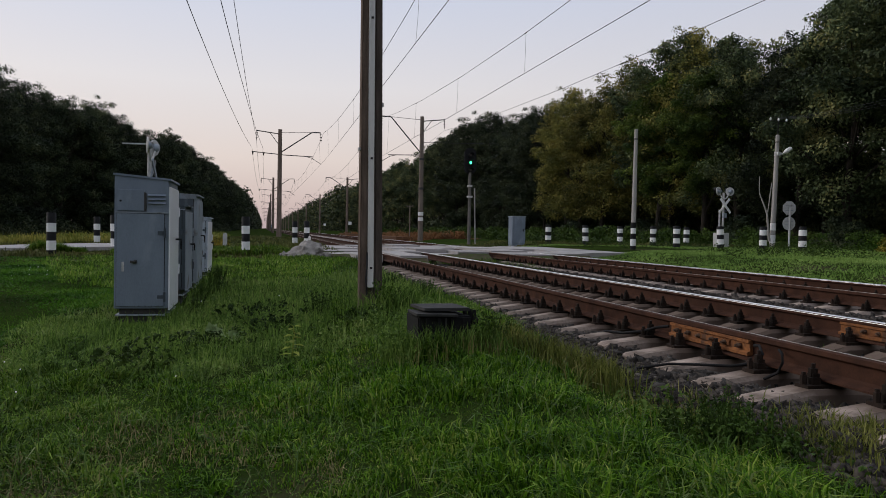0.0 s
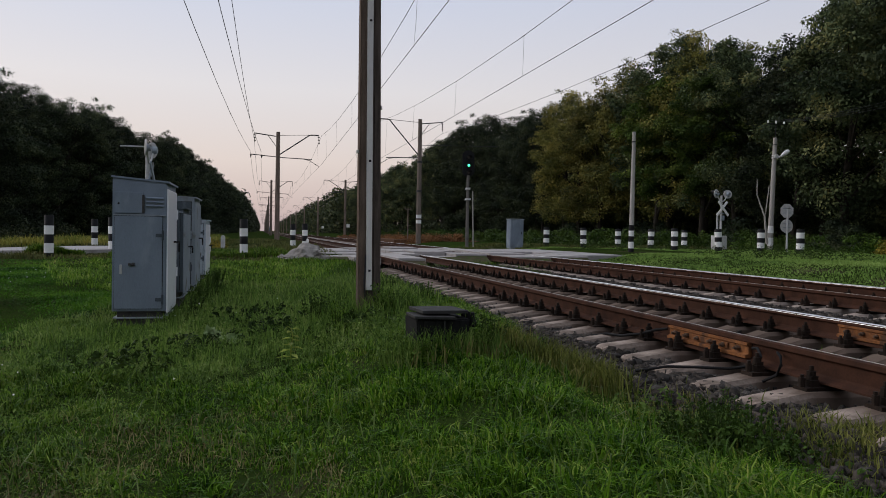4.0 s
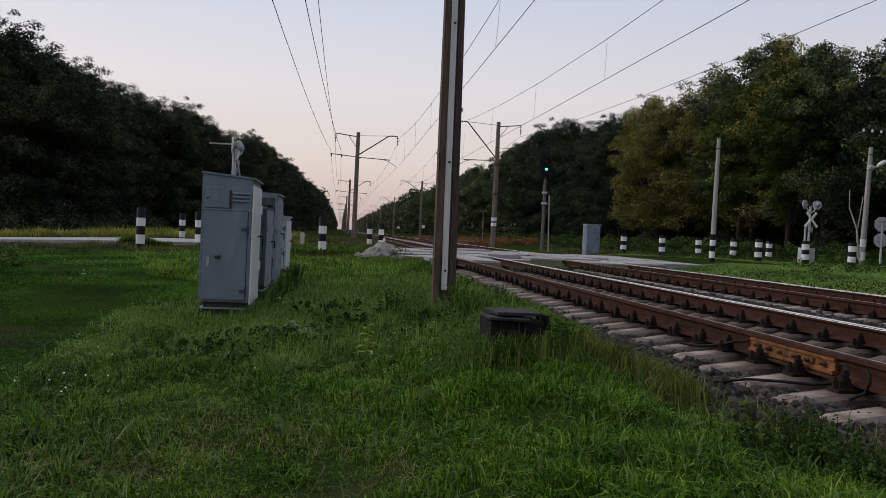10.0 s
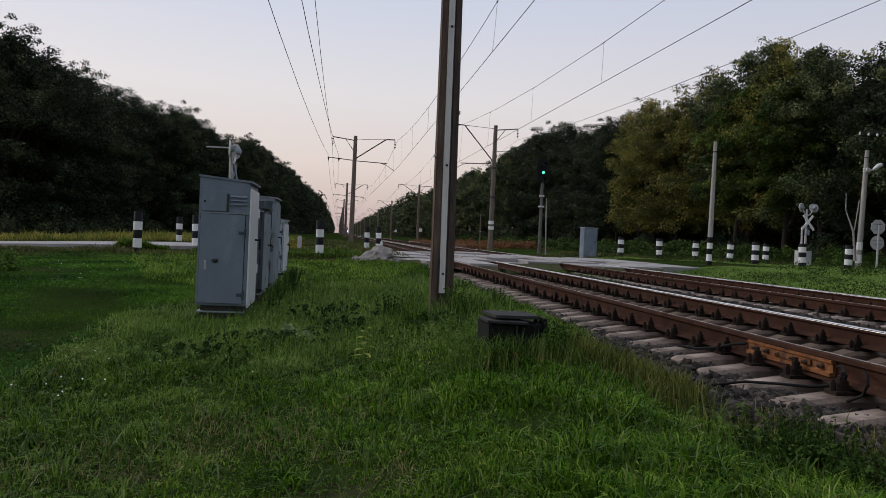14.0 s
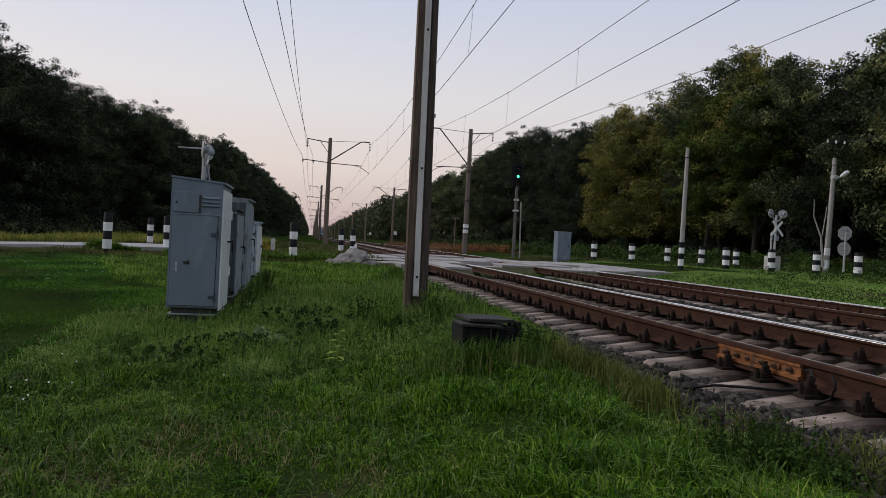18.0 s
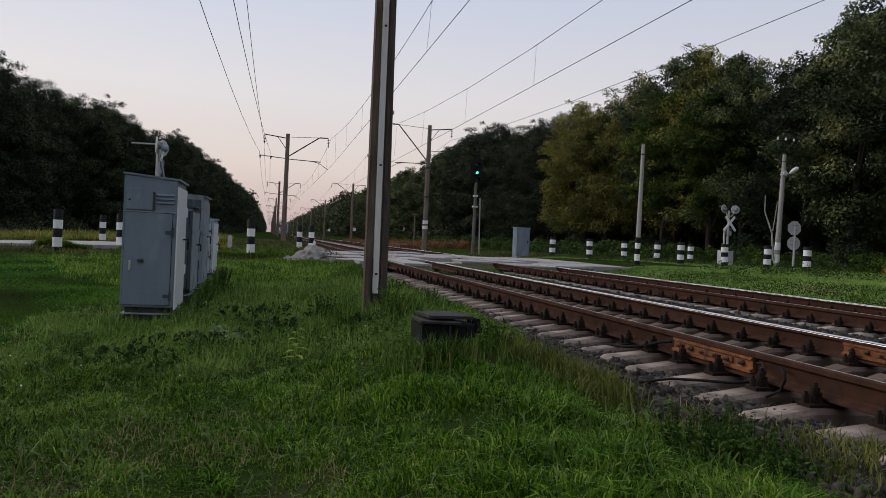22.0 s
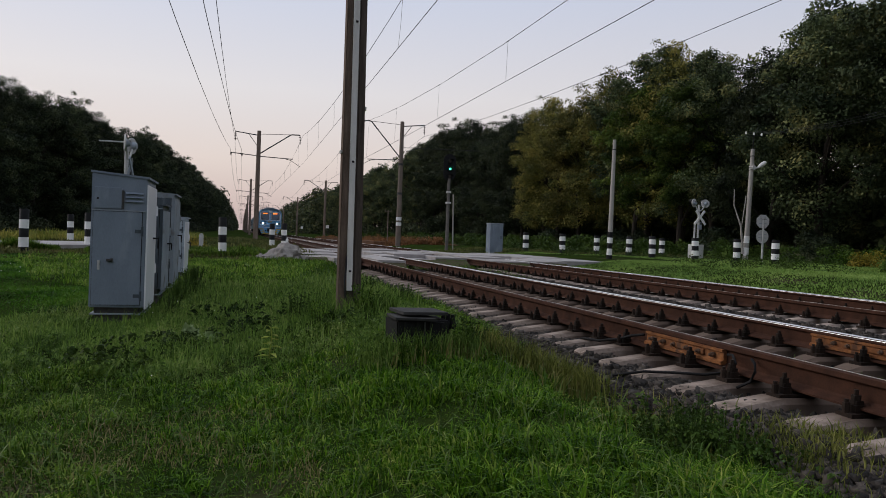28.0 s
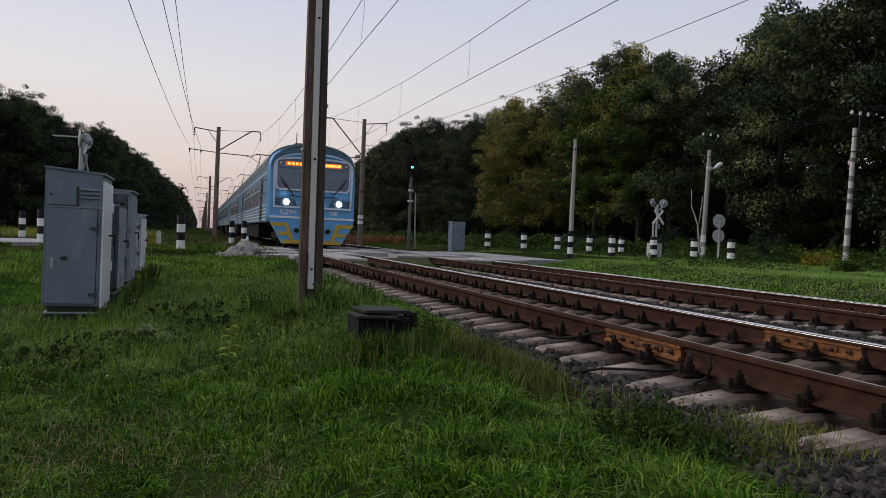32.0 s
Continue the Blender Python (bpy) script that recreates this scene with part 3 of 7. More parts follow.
def fastening_mesh(far=False):
    """Base plate with a clamp, bolt and nut on either side of the rail."""
    bm = bmesh.new()
    box(bm, -0.18, 0.18, -0.06, 0.06, -0.212, -0.186)
    for s in (-1, 1):
        box(bm, s * 0.10 - 0.03, s * 0.10 + 0.03, -0.036, 0.036, -0.186, -0.145)
        if not far:
            box(bm, s * 0.095 - 0.025, s * 0.095 + 0.025, -0.026, 0.026, -0.145, -0.122)
            tube(bm, [(s * 0.10, 0, -0.14), (s * 0.10, 0, -0.092)], 0.027, 6)
            tube(bm, [(s * 0.10, 0, -0.095), (s * 0.10, 0, -0.062)], 0.014, 6)
            tube(bm, [(s * 0.165, 0, -0.186), (s * 0.165, 0, -0.130)], 0.020, 6)
            tube(bm, [(s * 0.165, 0, -0.13), (s * 0.165, 0, -0.112)], 0.013, 6)
    return mesh_of("rail_fastening", bm, M_CLIP)


SLEEPERS, CLIP_ME = [sleeper_mesh(k) for k in range(5)], fastening_mesh()
SLEEPERS_PALE = [sleeper_mesh(k + 20, M_SLEEPER_PALE) for k in range(5)]
SLEEPER_ME = SLEEPERS[0]


def copies_joined(name, me, places, mat, parent, label=""):
    """Many of one mesh joined into one part, as far pieces of a track are."""
    n = len(me.vertices)
    co = np.empty(n * 3)
    me.vertices.foreach_get("co", co)
    co = co.reshape(-1, 3)
    q = np.array([p.vertices[:] for p in me.polygons if len(p.vertices) == 4])
    places = np.array(places)
    v = (co[None] + places[:, None, :]).reshape(-1, 3)
    f = (q[None] + (np.arange(len(places)) * n)[:, None, None]).reshape(-1, 4)
    ob = new(name, raw_mesh(name, v, f, np.zeros((0, 3), int), mat))
    ob.parent = parent
    return tagged(ob, label, kind="stuff")


def track(name, axis, label, near_to, kinds, mat):
    root = thing(name, pose(axis, 0, 0), label, "railway track", kind="structure")
    for side in (-1, 1):
        bm = bmesh.new()
        prism(bm, [(u + side * GAP, v) for u, v in RAIL_PROFILE], "y", BED_NEAR, BED_FAR)
        rail = part("rail", bm, M_RAIL, root, "rust-brown steel rail")
        bm = bmesh.new()
        inner = -side
        wide = -0.016 if side > 0 else 0.014
        prism(bm, [(side * GAP + inner * a, b) for a, b in ((wide, -0.001), (wide, 0.0012), (0.020, 0.0010), (0.0275, -0.0012), (0.0335, -0.0075), (0.0362, -0.014), (0.028, -0.014), (0.015, -0.004))], "y", BED_NEAR, BED_FAR)
        part("running_surface", bm, M_RAIL_TOP, rail, "polished top of the rail")
    near, far = [], []
    for k in range(760):
        y = FIRST + k * SPACING
        (near if y < near_to else far).append(y)
    for y in near:
        if 19.6 + (axis > 6) * 2.8 < y < 31:
            continue
        sl = part("sleeper", random.choice(kinds), None, root, m=pose(random.uniform(-0.03, 0.03), y + random.uniform(-0.012, 0.012), random.uniform(-0.014, 0.003), 0, random.uniform(-0.25, 0.25), random.uniform(-1.1, 1.1)))
        if y < 34:
            for side in (-1, 1):
                part("rail_fastening", CLIP_ME, None, sl, m=pose(side * GAP, 0, 0))
    copies_joined("far_sleepers", SLEEPER_ME, [(0, y, 0) for y in far], mat, root)
    return root


track("track_1", AXES[0], "railway track of rusty rails on concrete sleepers", 60, SLEEPERS, M_SLEEPER)
track("track_2", AXES[1], "second railway track of rusty rails on paler concrete sleepers", 60, SLEEPERS_PALE, M_SLEEPER_PALE)


def rail_joint(axis, side, y, bond):
    """Insulated joint: long bolted plates on both faces of the rail."""
    root = thing("rail_joint", pose(axis + side * GAP, y, 0), "orange-rusted bolted joint plate on the rail", "rail joint", group="rail joints")
    for s in (-1, 1):
        bm = bmesh.new()
        prism(bm, [(s * 0.012, -0.148), (s * 0.060, -0.150), (s * 0.062, -0.128), (s * 0.038, -0.118), (s * 0.038, -0.066), (s * 0.052, -0.060), (s * 0.052, -0.040), (s * 0.012, -0.042)],
              "y", -0.53, 0.53)
        part("joint_plate", bm, M_JOINT, root)
        for yy in (-0.42, -0.25, -0.09, 0.09, 0.25, 0.42):
            bm = bmesh.new()
            tube(bm, [(s * 0.036, yy, -0.092), (s * 0.066, yy, -0.092)], 0.020, 6)
            tube(bm, [(s * 0.066, yy, -0.092), (s * 0.086, yy, -0.092)], 0.011, 6)
            part("bolt", bm, M_BRASS, root)
        bm = bmesh.new()
        box(bm, s * 0.0385, s * 0.052, -0.30, 0.16, -0.112, -0.072, 0.002)
        part("washer_strip", bm, M_JOINT, root)
    if bond:
        bm = bmesh.new()
        for pts in ([(-0.04, -0.58, -0.07), (-0.075, -0.68, -0.055), (-0.105, -0.76, -0.10), (-0.12, -0.74, -0.16), (-0.17, -0.62, -0.195), (-0.24, -0.60, -0.205), (-0.40, -0.46, -0.215), (-0.54, -0.30, -0.235), (-0.72, -0.12, -0.30)],
                    [(-0.04, -0.84, -0.06), (-0.085, -0.93, -0.07), (-0.11, -0.97, -0.12), (-0.12, -0.94, -0.19), (-0.16, -0.85, -0.25), (-0.22, -0.78, -0.31)]):
            tube(bm, pts, 0.010, 8)
        part("bond_cable", bm, M_TAR, root, "black bond cable looping to the trackside box")
        bm = bmesh.new()
        tube(bm, [(-0.04, 0.57, -0.08), (-0.10, 0.66, -0.10), (-0.16, 0.80, -0.15), (-0.22, 1.05, -0.20), (-0.25, 1.30, -0.215), (-0.28, 1.6, -0.28)], 0.012, 8)
        part("bond_cable", bm, M_TAR, root, "black bond cable along the rail")


rail_joint(AXES[0], -1, 5.20, True)
rail_joint(AXES[0], 1, 5.11, False)


# ---------------------------------------------------------------- crossing deck
def deck():
    root = thing("crossing_deck", pose(0, 0, 0), "pale concrete slab deck of the level crossing", "crossing deck", kind="structure")
    lanes = ((1.55, 3.24, 22.6), (3.50, 4.25, 19.8), (4.27, 4.85, 23.6), (5.10, 6.22, 23.4), (6.25, 7.34, 24.4), (7.60, 8.93, 22.65), (9.18, 10.6, 23.5), (10.62, 12.6, 25.4))
    for x0, x1, y0 in lanes:
        bm = bmesh.new()
        prism(bm, [(y0 - 1.1, -0.34), (y0 - 0.5, -0.19), (y0 - 0.004, -0.035), (y0 - 0.004, -0.34)], "x", x0 + 0.03, x1 - 0.03)
        part("earth_ramp", bm, M_EARTH, root, "packed dark earth against the edge of the slabs")
        y = y0
        while y < 32.5:
            bm = bmesh.new()
            box(bm, x0, x1, y, y + 2.36, -0.20, -0.012 if x0 in (3.50, 4.27, 7.60) else 0.0, 0.012)
            part("slab", bm, M_SLAB, root, m=pose(0, 0, random.uniform(-0.006, 0.012), random.uniform(-0.15, 0.15), random.uniform(-0.15, 0.15), 0))
            y += 2.40
    bm = bmesh.new()
    prism(bm, [(2.55, 21.7), (3.28, 21.4), (3.28, 24.0), (2.3, 24.0)], "z", -0.22, -0.02)
    part("slab", bm, M_SLAB, root, "broken edge slab")


deck()


# ---------------------------------------------------------------- masts and wires
def insulator(bm, p, q, discs=3, r=0.10):
    p, q = Vector(p), Vector(q)
    tube(bm, [p, q], 0.022, 6)
    for k in range(discs):
        c = p.lerp(q, (k + 0.7) / (discs + 0.4))
        d = (q - p).normalized() * 0.035
        tube(bm, [c - d, c, c + d], [0.03, r, 0.04], 10)


def near_mast():
    """The double concrete mast by the camera: two upright halves and a pale cable conduit between them."""
    x, y, g = 1.121, 8.19, -0.45
    root = thing("catenary_mast", pose(x, y, g), "brown concrete overhead-line mast with a pale cable conduit", "mast", group="overhead-line masts")
    # the right half has a darker tone than the left
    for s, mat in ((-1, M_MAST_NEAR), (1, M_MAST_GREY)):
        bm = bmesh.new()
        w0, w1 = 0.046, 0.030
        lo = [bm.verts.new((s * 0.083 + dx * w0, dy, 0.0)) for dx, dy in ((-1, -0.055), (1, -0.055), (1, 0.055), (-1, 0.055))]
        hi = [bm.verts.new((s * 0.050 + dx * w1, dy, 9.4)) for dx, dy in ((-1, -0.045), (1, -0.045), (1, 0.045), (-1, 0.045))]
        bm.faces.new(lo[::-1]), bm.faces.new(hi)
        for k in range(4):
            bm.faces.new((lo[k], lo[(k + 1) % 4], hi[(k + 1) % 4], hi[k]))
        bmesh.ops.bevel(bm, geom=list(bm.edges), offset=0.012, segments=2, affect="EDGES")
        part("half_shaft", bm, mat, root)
    for z in (0.3, 2.0, 3.8, 5.6, 7.4, 9.0):
        bm = bmesh.new()
        box(bm, -0.045, 0.045, -0.035, 0.035, z, z + 0.25)
        part("filler_block", bm, M_MAST_GREY, root)
    bm = bmesh.new()
    box(bm, -0.044, 0.018, -0.088, -0.050, 0.52, 7.0, 0.006)
    part("conduit", bm, M_TROUGH, root, "pale cable conduit strapped to the mast")
    for z in (0.72, 1.9, 3.4, 5.0):
        bm = bmesh.new()
        box(bm, -0.024, 0.000, -0.095, -0.088, z, z + 0.022)
        part("clip", bm, M_BLACK, root)
    bm = bmesh.new()
    tube(bm, [(-0.05, -0.07, 0.42), (-0.07, -0.09, 0.62), (-0.055, -0.08, 0.74), (-0.05, -0.07, 0.9)], 0.008, 6)
    part("ground_wire", bm, M_WIRE, root)
    for b in ((0.118, 0.135, -0.03, 0.03, 2.48, 2.52), (-0.138, -0.118, -0.03, 0.03, 2.0, 2.03)):
        bm = bmesh.new()
        box(bm, *b)
        part("bracket_bolt", bm, M_SIGN, root)
    arms(root, 1, 7.3, 9.35, True)
    root.rotation_euler = (0, radians(-0.5), radians(7))
    return root


def arms(root, side, low, top, feeders, z0=0.45):
    """Bent cantilever over the track, registration arm, and feeder cross-arms behind."""
    bm = bmesh.new()
    tube(bm, [(0.1 * side, 0, low - 0.15 + z0), (2.35 * side, 0, top + 0.15 + z0 - 0.3), (2.5 * side, 0, top + z0 - 0.12), (3.05 * side, 0, top + z0 - 0.12)], 0.045, 8)
    tube(bm, [(0, 0, top + z0 - 0.25), (2.4 * side, 0, top + z0 - 0.13)], 0.018, 6)
    part("cantilever", bm, M_STEEL, root)
    bm = bmesh.new()
    insulator(bm, (3.05 * side, 0, top + z0 - 0.12), (3.08 * side, 0, top + z0 - 0.85))
    part("insulator", bm, M_INSUL, root)
    bm = bmesh.new()
    tube(bm, [(0.1 * side, 0, low + z0 - 0.35), (2.55 * side, 0, low + z0 - 0.42)], 0.032, 8)
    tube(bm, [(1.9 * side, 0, low + z0 - 0.40), (2.4 * side, 0, low + z0 - 0.52), (3.1 * side, 0, low + z0 - 0.95)], 0.022, 6)
    part("registration_arm", bm, M_STEEL, root)
    if feeders:
        bm = bmesh.new()
        tube(bm, [(0, 0, top + z0 - 0.35), (-1.75 * side, 0, top + z0 - 0.15)], 0.04, 6)
        tube(bm, [(-0.1 * side, 0, top + z0 - 1.15), (-0.75 * side, 0, top + z0 - 0.28)], 0.025, 6)
        part("feeder_arm", bm, M_STEEL, root)
        bm = bmesh.new()
        insulator(bm, (-1.72 * side, 0, top + z0 - 0.15), (-1.72 * side, 0, top + z0 - 0.85))
        part("insulator", bm, M_INSUL, root)
        if side > 0:
            bm = bmesh.new()
            tube(bm, [(0, 0, low + z0 - 0.33), (-2.05 * side, 0, low + z0 - 0.18)], 0.035, 6)
            part("lower_arm", bm, M_STEEL, root)
            for xx in (-2.0, -1.2):
                bm = bmesh.new()
                tube(bm, [(xx, 0, low + z0 - 0.2), (xx, 0, low + z0 - 0.32), (xx, 0, low + z0 - 0.45)], [0.06, 0.05, 0.02], 8)
                part("pin_insulator", bm, M_INSUL, root)


def mast(x, y, side, low, top, mat=M_MAST_GREY, band=False):
    g = -0.45 if y < 20 else 0.0
    root = thing("catenary_mast", pose(x, y, g - 0.1), "tall concrete overhead-line mast with steel cantilever arms", "mast", group="overhead-line masts")
    bm = bmesh.new()
    tube(bm, [(0, 0, 0), (0, 0, top + 0.1 - g)], [0.20, 0.145], 14)
    part("shaft", bm, mat, root)
    arms(root, side, low, top, True, 0.1 - g)
    if band:
        for z in (1.55, 1.95):
            bm = bmesh.new()
            tube(bm, [(0, 0, z), (0, 0, z + 0.26)], 0.205, 14)
            part("white_band", bm, M_WHITE, root, "white painted band")
        for z in (3.9, 6.1):
            bm = bmesh.new()
            tube(bm, [(0, 0, z), (0, 0, z + 0.16)], 0.20, 14)
            part("strap", bm, M_STEEL, root)
        bm = bmesh.new()
        tube(bm, [(0, 0, 7.45), (6.2, 0, 7.6)], 0.02, 6)
        part("cross_wire", bm, M_WIRE, root)
    return root


near_mast()
LEFT_Y = [59.0, 115.0, 170.0, 226.0, 282.0, 338.0, 396.0, 452.0, 510.0, 570.0, 630.0, 690.0, 750.0]
for k, y in enumerate(LEFT_Y):
    mast(0.94 + 0.0012 * min(y, 120), y, 1, 6.65, 8.22, mat=M_MAST)
RIGHT_Y = [0.5, 56.0, 109.0, 165.0, 221.0, 277.0, 333.0, 390.0, 447.0, 505.0, 565.0, 625.0, 685.0]
for k, y in enumerate(RIGHT_Y):
    mast(11.4, y, -1, 6.75, 9.3 if y < 60 else 8.2, band=(k == 1), mat=M_MAST_PALE if y < 60 else M_MAST)


def wire(name, knots, sag, r=0.011, label="overhead wire", n=7):
    """A wire hung from knot to knot, each span sagging by that much at its middle."""
    pts = []
    for (x0, y0, z0), (x1, y1, z1) in zip(knots, knots[1:]):
        for k in range(n):
            u = k / n
            pts.append((x0 + (x1 - x0) * u, y0 + (y1 - y0) * u, z0 + (z1 - z0) * u - sag * 4 * u * (1 - u)))
    pts.append(knots[-1])
    bm = bmesh.new()
    tube(bm, pts, r, 5)
    return part(name, bm, M_WIRE, None)


def catenary(axis, ys, zig, hang):
    root = thing("overhead_line", pose(axis, 0, 0), "contact wire and messenger wire hung over the track", "overhead line", group="overhead lines")
    mk = [(0.12 * (-1) ** k * zig, y, float(hang(y))) for k, y in enumerate(ys)]
    ck = [(0.22 * (-1) ** k * zig, y, 6.0) for k, y in enumerate(ys)]
    w = wire("messenger_wire", mk, 0.95, 0.010)
    w.parent = root
    w = wire("contact_wire", ck, 0.03, 0.010)
    w.parent = root
    for (x0, y0, z0), (x1, y1, z1), (c0, _, _), (c1, _, _) in zip(mk[:5], mk[1:6], ck[:5], ck[1:6]):
        for u in (0.08, 0.25, 0.42, 0.58, 0.75, 0.92):
            z = z0 + (z1 - z0) * u - 0.95 * 4 * u * (1 - u)
            xm, xc, y = x0 + (x1 - x0) * u, c0 + (c1 - c0) * u, y0 + (y1 - y0) * u
            bm = bmesh.new()
            tube(bm, [(xm, y, z), (xm * 0.5 + xc * 0.5 + 0.02, y + 0.1, (z + 6) / 2), (xc, y + 0.12, 6.0)], 0.0045, 4)
            tube(bm, [(xm, y - 0.05, z), (xm, y + 0.05, z)], 0.022, 5)
            part("dropper", bm, M_WIRE, root)


catenary(AXES[0], [-48.0, 8.2] + LEFT_Y, 1, lambda y: np.interp(y, [8, 59, 115], [8.05, 8.1, 7.75]))
catenary(AXES[1], [-56.0] + RIGHT_Y, -1, lambda y: np.interp(y, [0.5, 56, 109], [7.7, 8.9, 7.75]))
WIRES = (("feeder_wire", -2.35, 7.0, -1.05, 6.75, 0.6), ("feeder_wire", -1.55, 7.3, -0.25, 6.75, 0.6), ("feeder_wire", -1.15, 8.6, -0.75, 7.6, 0.7))
for nm, xn, zn, xf, zf, sag in WIRES:
    ks = [(xn, -48.0, zn), (xn, 8.2, zn)] + [(xf, y, zf) for y in LEFT_Y]
    tagged(wire(nm, ks, sag, 0.011), "dark feeder wire beside the masts", "wire", "feeder wires")
tagged(wire("feeder_wire", [(13.1, -56.0, 8.3)] + [(13.1, y, 7.3 if y < 10 else 8.3 if y < 60 else 7.4) for y in RIGHT_Y], 0.6, 0.010), "dark feeder wire beside the masts", "wire", "feeder wires")


# ---------------------------------------------------------------- relay cabinets
def cabinet(x, y, w, d, h, yaw, label, front, side, roof_drop=0.0, plinth=0.10, vents=False, roof_over=0.02, side_door=False, ground=None, door_mat=None):
    """A steel trackside cabinet: body, doors with hinges and handles, roof sheet, plinth. x, y: its near right corner."""
    g = gz(x, y) if ground is None else ground
    root = thing("relay_cabinet", pose(x, y, g, 0, 0, yaw), label, "cabinet", group="relay cabinets")
    # recessed plinth in a dark tone, which also paints the shadow gap under the body
    bm = bmesh.new()
    box(bm, -w + 0.05, -0.05, 0.06, d - 0.05, -0.20, plinth)
    plinth_ob = part("plinth", bm, M_STEEL, root)
    bm = bmesh.new()
    box(bm, -w + 0.01, -0.01, 0.010, d - 0.01, plinth - 0.085, plinth - 0.070, 0.003)
    part("base_plate", bm, M_CAB_WORN, plinth_ob, "worn pale edge of the base plate")
    bm = bmesh.new()
    vs = [(-w, h), (0, h - roof_drop), (0, plinth), (-w, plinth)]
    prism(bm, vs, "y", 0, d)
    bmesh.ops.bevel(bm, geom=list(bm.edges), offset=0.008, segments=2, affect="EDGES")
    part("body", bm, front, root)
    bm = bmesh.new()
    o = roof_over
    prism(bm, [(-w - o, h + 0.004), (o + 0.016, h - roof_drop - 0.008), (o + 0.016, h - roof_drop + 0.014), (-w - o, h + 0.026)], "y", -0.012, d + o)
    part("roof", bm, front, root)
    seam = h - 0.42 if vents else h - 0.05 - roof_drop
    bm = bmesh.new()
    box(bm, -w + 0.025, -0.045, -0.016, -0.001, plinth + 0.03, seam - 0.012, 0.004)
    door = part("door", bm, door_mat or front, root)
    bm = bmesh.new()
    box(bm, -w + 0.0215, -0.0385, -0.006, -0.0012, plinth + 0.0265, seam - 0.0085)
    part("door_seal", bm, M_TAR, door, "dark gap round the door")
    bm = bmesh.new()
    box(bm, -w + 0.01, -0.005, -0.020, -0.001, seam - 0.006, seam + 0.008)
    part("drip_rail", bm, M_CAB_WORN, root)
    bm = bmesh.new()
    box(bm, -w + 0.085, -w + 0.110, -0.034, -0.016, h * 0.325, h * 0.325 + 0.11, 0.004)
    tube(bm, [(-w + 0.098, -0.016, h * 0.375), (-w + 0.098, -0.05, h * 0.375)], 0.010, 8)
    part("door_handle", bm, M_SIGN, door)
    bm = bmesh.new()
    tube(bm, [(-w + 0.215, -0.03, h * 0.395), (-w + 0.245, -0.03, h * 0.395)], 0.020, 10)
    box(bm, -w + 0.175, -w + 0.215, -0.03, -0.016, h * 0.385, h * 0.402)
    part("padlock", bm, M_STEEL, door)
    for z in (0.30, 0.80) if not vents else (0.18, 0.92):
        bm = bmesh.new()
        tube(bm, [(-0.038, -0.024, z), (-0.038, -0.024, z + 0.11)], 0.013, 8)
        box(bm, -0.115, -0.038, -0.024, -0.014, z + 0.035, z + 0.075)
        part("hinge", bm, M_CAB_DARK, door)
    if vents:
        bm = bmesh.new()
        box(bm, -w + 0.03, -0.26, -0.024, -0.001, seam + 0.02, h - 0.16, 0.004)
        part("upper_hatch", bm, front, root)
        bm = bmesh.new()
        tube(bm, [(-w + 0.07, -0.03, seam + 0.13), (-w + 0.07, -0.016, seam + 0.13)], 0.012, 8)
        part("hatch_bolt", bm, M_BLACK, root)
        bm = bmesh.new()
        box(bm, -0.265, -0.24, -0.036, -0.001, seam + 0.02, seam + 0.23, 0.003)
        part("hatch_hinge", bm, M_STEEL, root)
        for k in range(3):
            bm = bmesh.new()
            z = seam + 0.10 + 0.045 * k
            prism(bm, [(-0.001, z), (-0.022, z + 0.004), (-0.001, z + 0.024)], "x", -0.225, -0.035)
            part("vent_slat", bm, front, root)
    bm = bmesh.new()
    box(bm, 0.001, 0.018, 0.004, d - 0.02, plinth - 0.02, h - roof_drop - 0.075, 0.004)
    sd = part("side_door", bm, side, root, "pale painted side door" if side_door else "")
    bm = bmesh.new()
    tube(bm, [(0.018, d * 0.62, h * 0.55), (0.06, d * 0.62, h * 0.55), (0.06, d * 0.80, h * 0.55), (0.06, d * 0.86, h * 0.53), (0.06, d * 0.86, h * 0.47)], 0.011, 8)
    part("side_handle", bm, M_BLACK, sd)
    for z in (0.45, h - 0.45):
        bm = bmesh.new()
        tube(bm, [(0.020, d - 0.03, z), (0.020, d - 0.03, z + 0.12)], 0.014, 8)
        part("side_hinge", bm, side, sd)
    return root


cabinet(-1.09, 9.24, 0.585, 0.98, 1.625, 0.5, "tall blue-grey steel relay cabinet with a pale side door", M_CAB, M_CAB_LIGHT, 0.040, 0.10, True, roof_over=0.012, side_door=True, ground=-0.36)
cabinet(-1.09, 11.10, 0.42, 0.92, 1.25, 0, "short grey steel relay cabinet between taller ones", M_CAB_DARK, M_CAB_WORN, 0.02, 0.06, ground=-0.25)
# this door is toned dark to stand for a shadowed gap
cabinet(-1.09, 12.80, 0.62, 1.10, 1.50, 0, "grey steel relay cabinet with dark front and worn side doors", M_CAB_WORN, M_CAB_WORN, 0.02, 0.06, ground=-0.28, door_mat=M_CAB_DARK)
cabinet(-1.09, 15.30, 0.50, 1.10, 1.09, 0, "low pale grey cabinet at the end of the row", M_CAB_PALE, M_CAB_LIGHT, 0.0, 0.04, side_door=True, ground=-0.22)


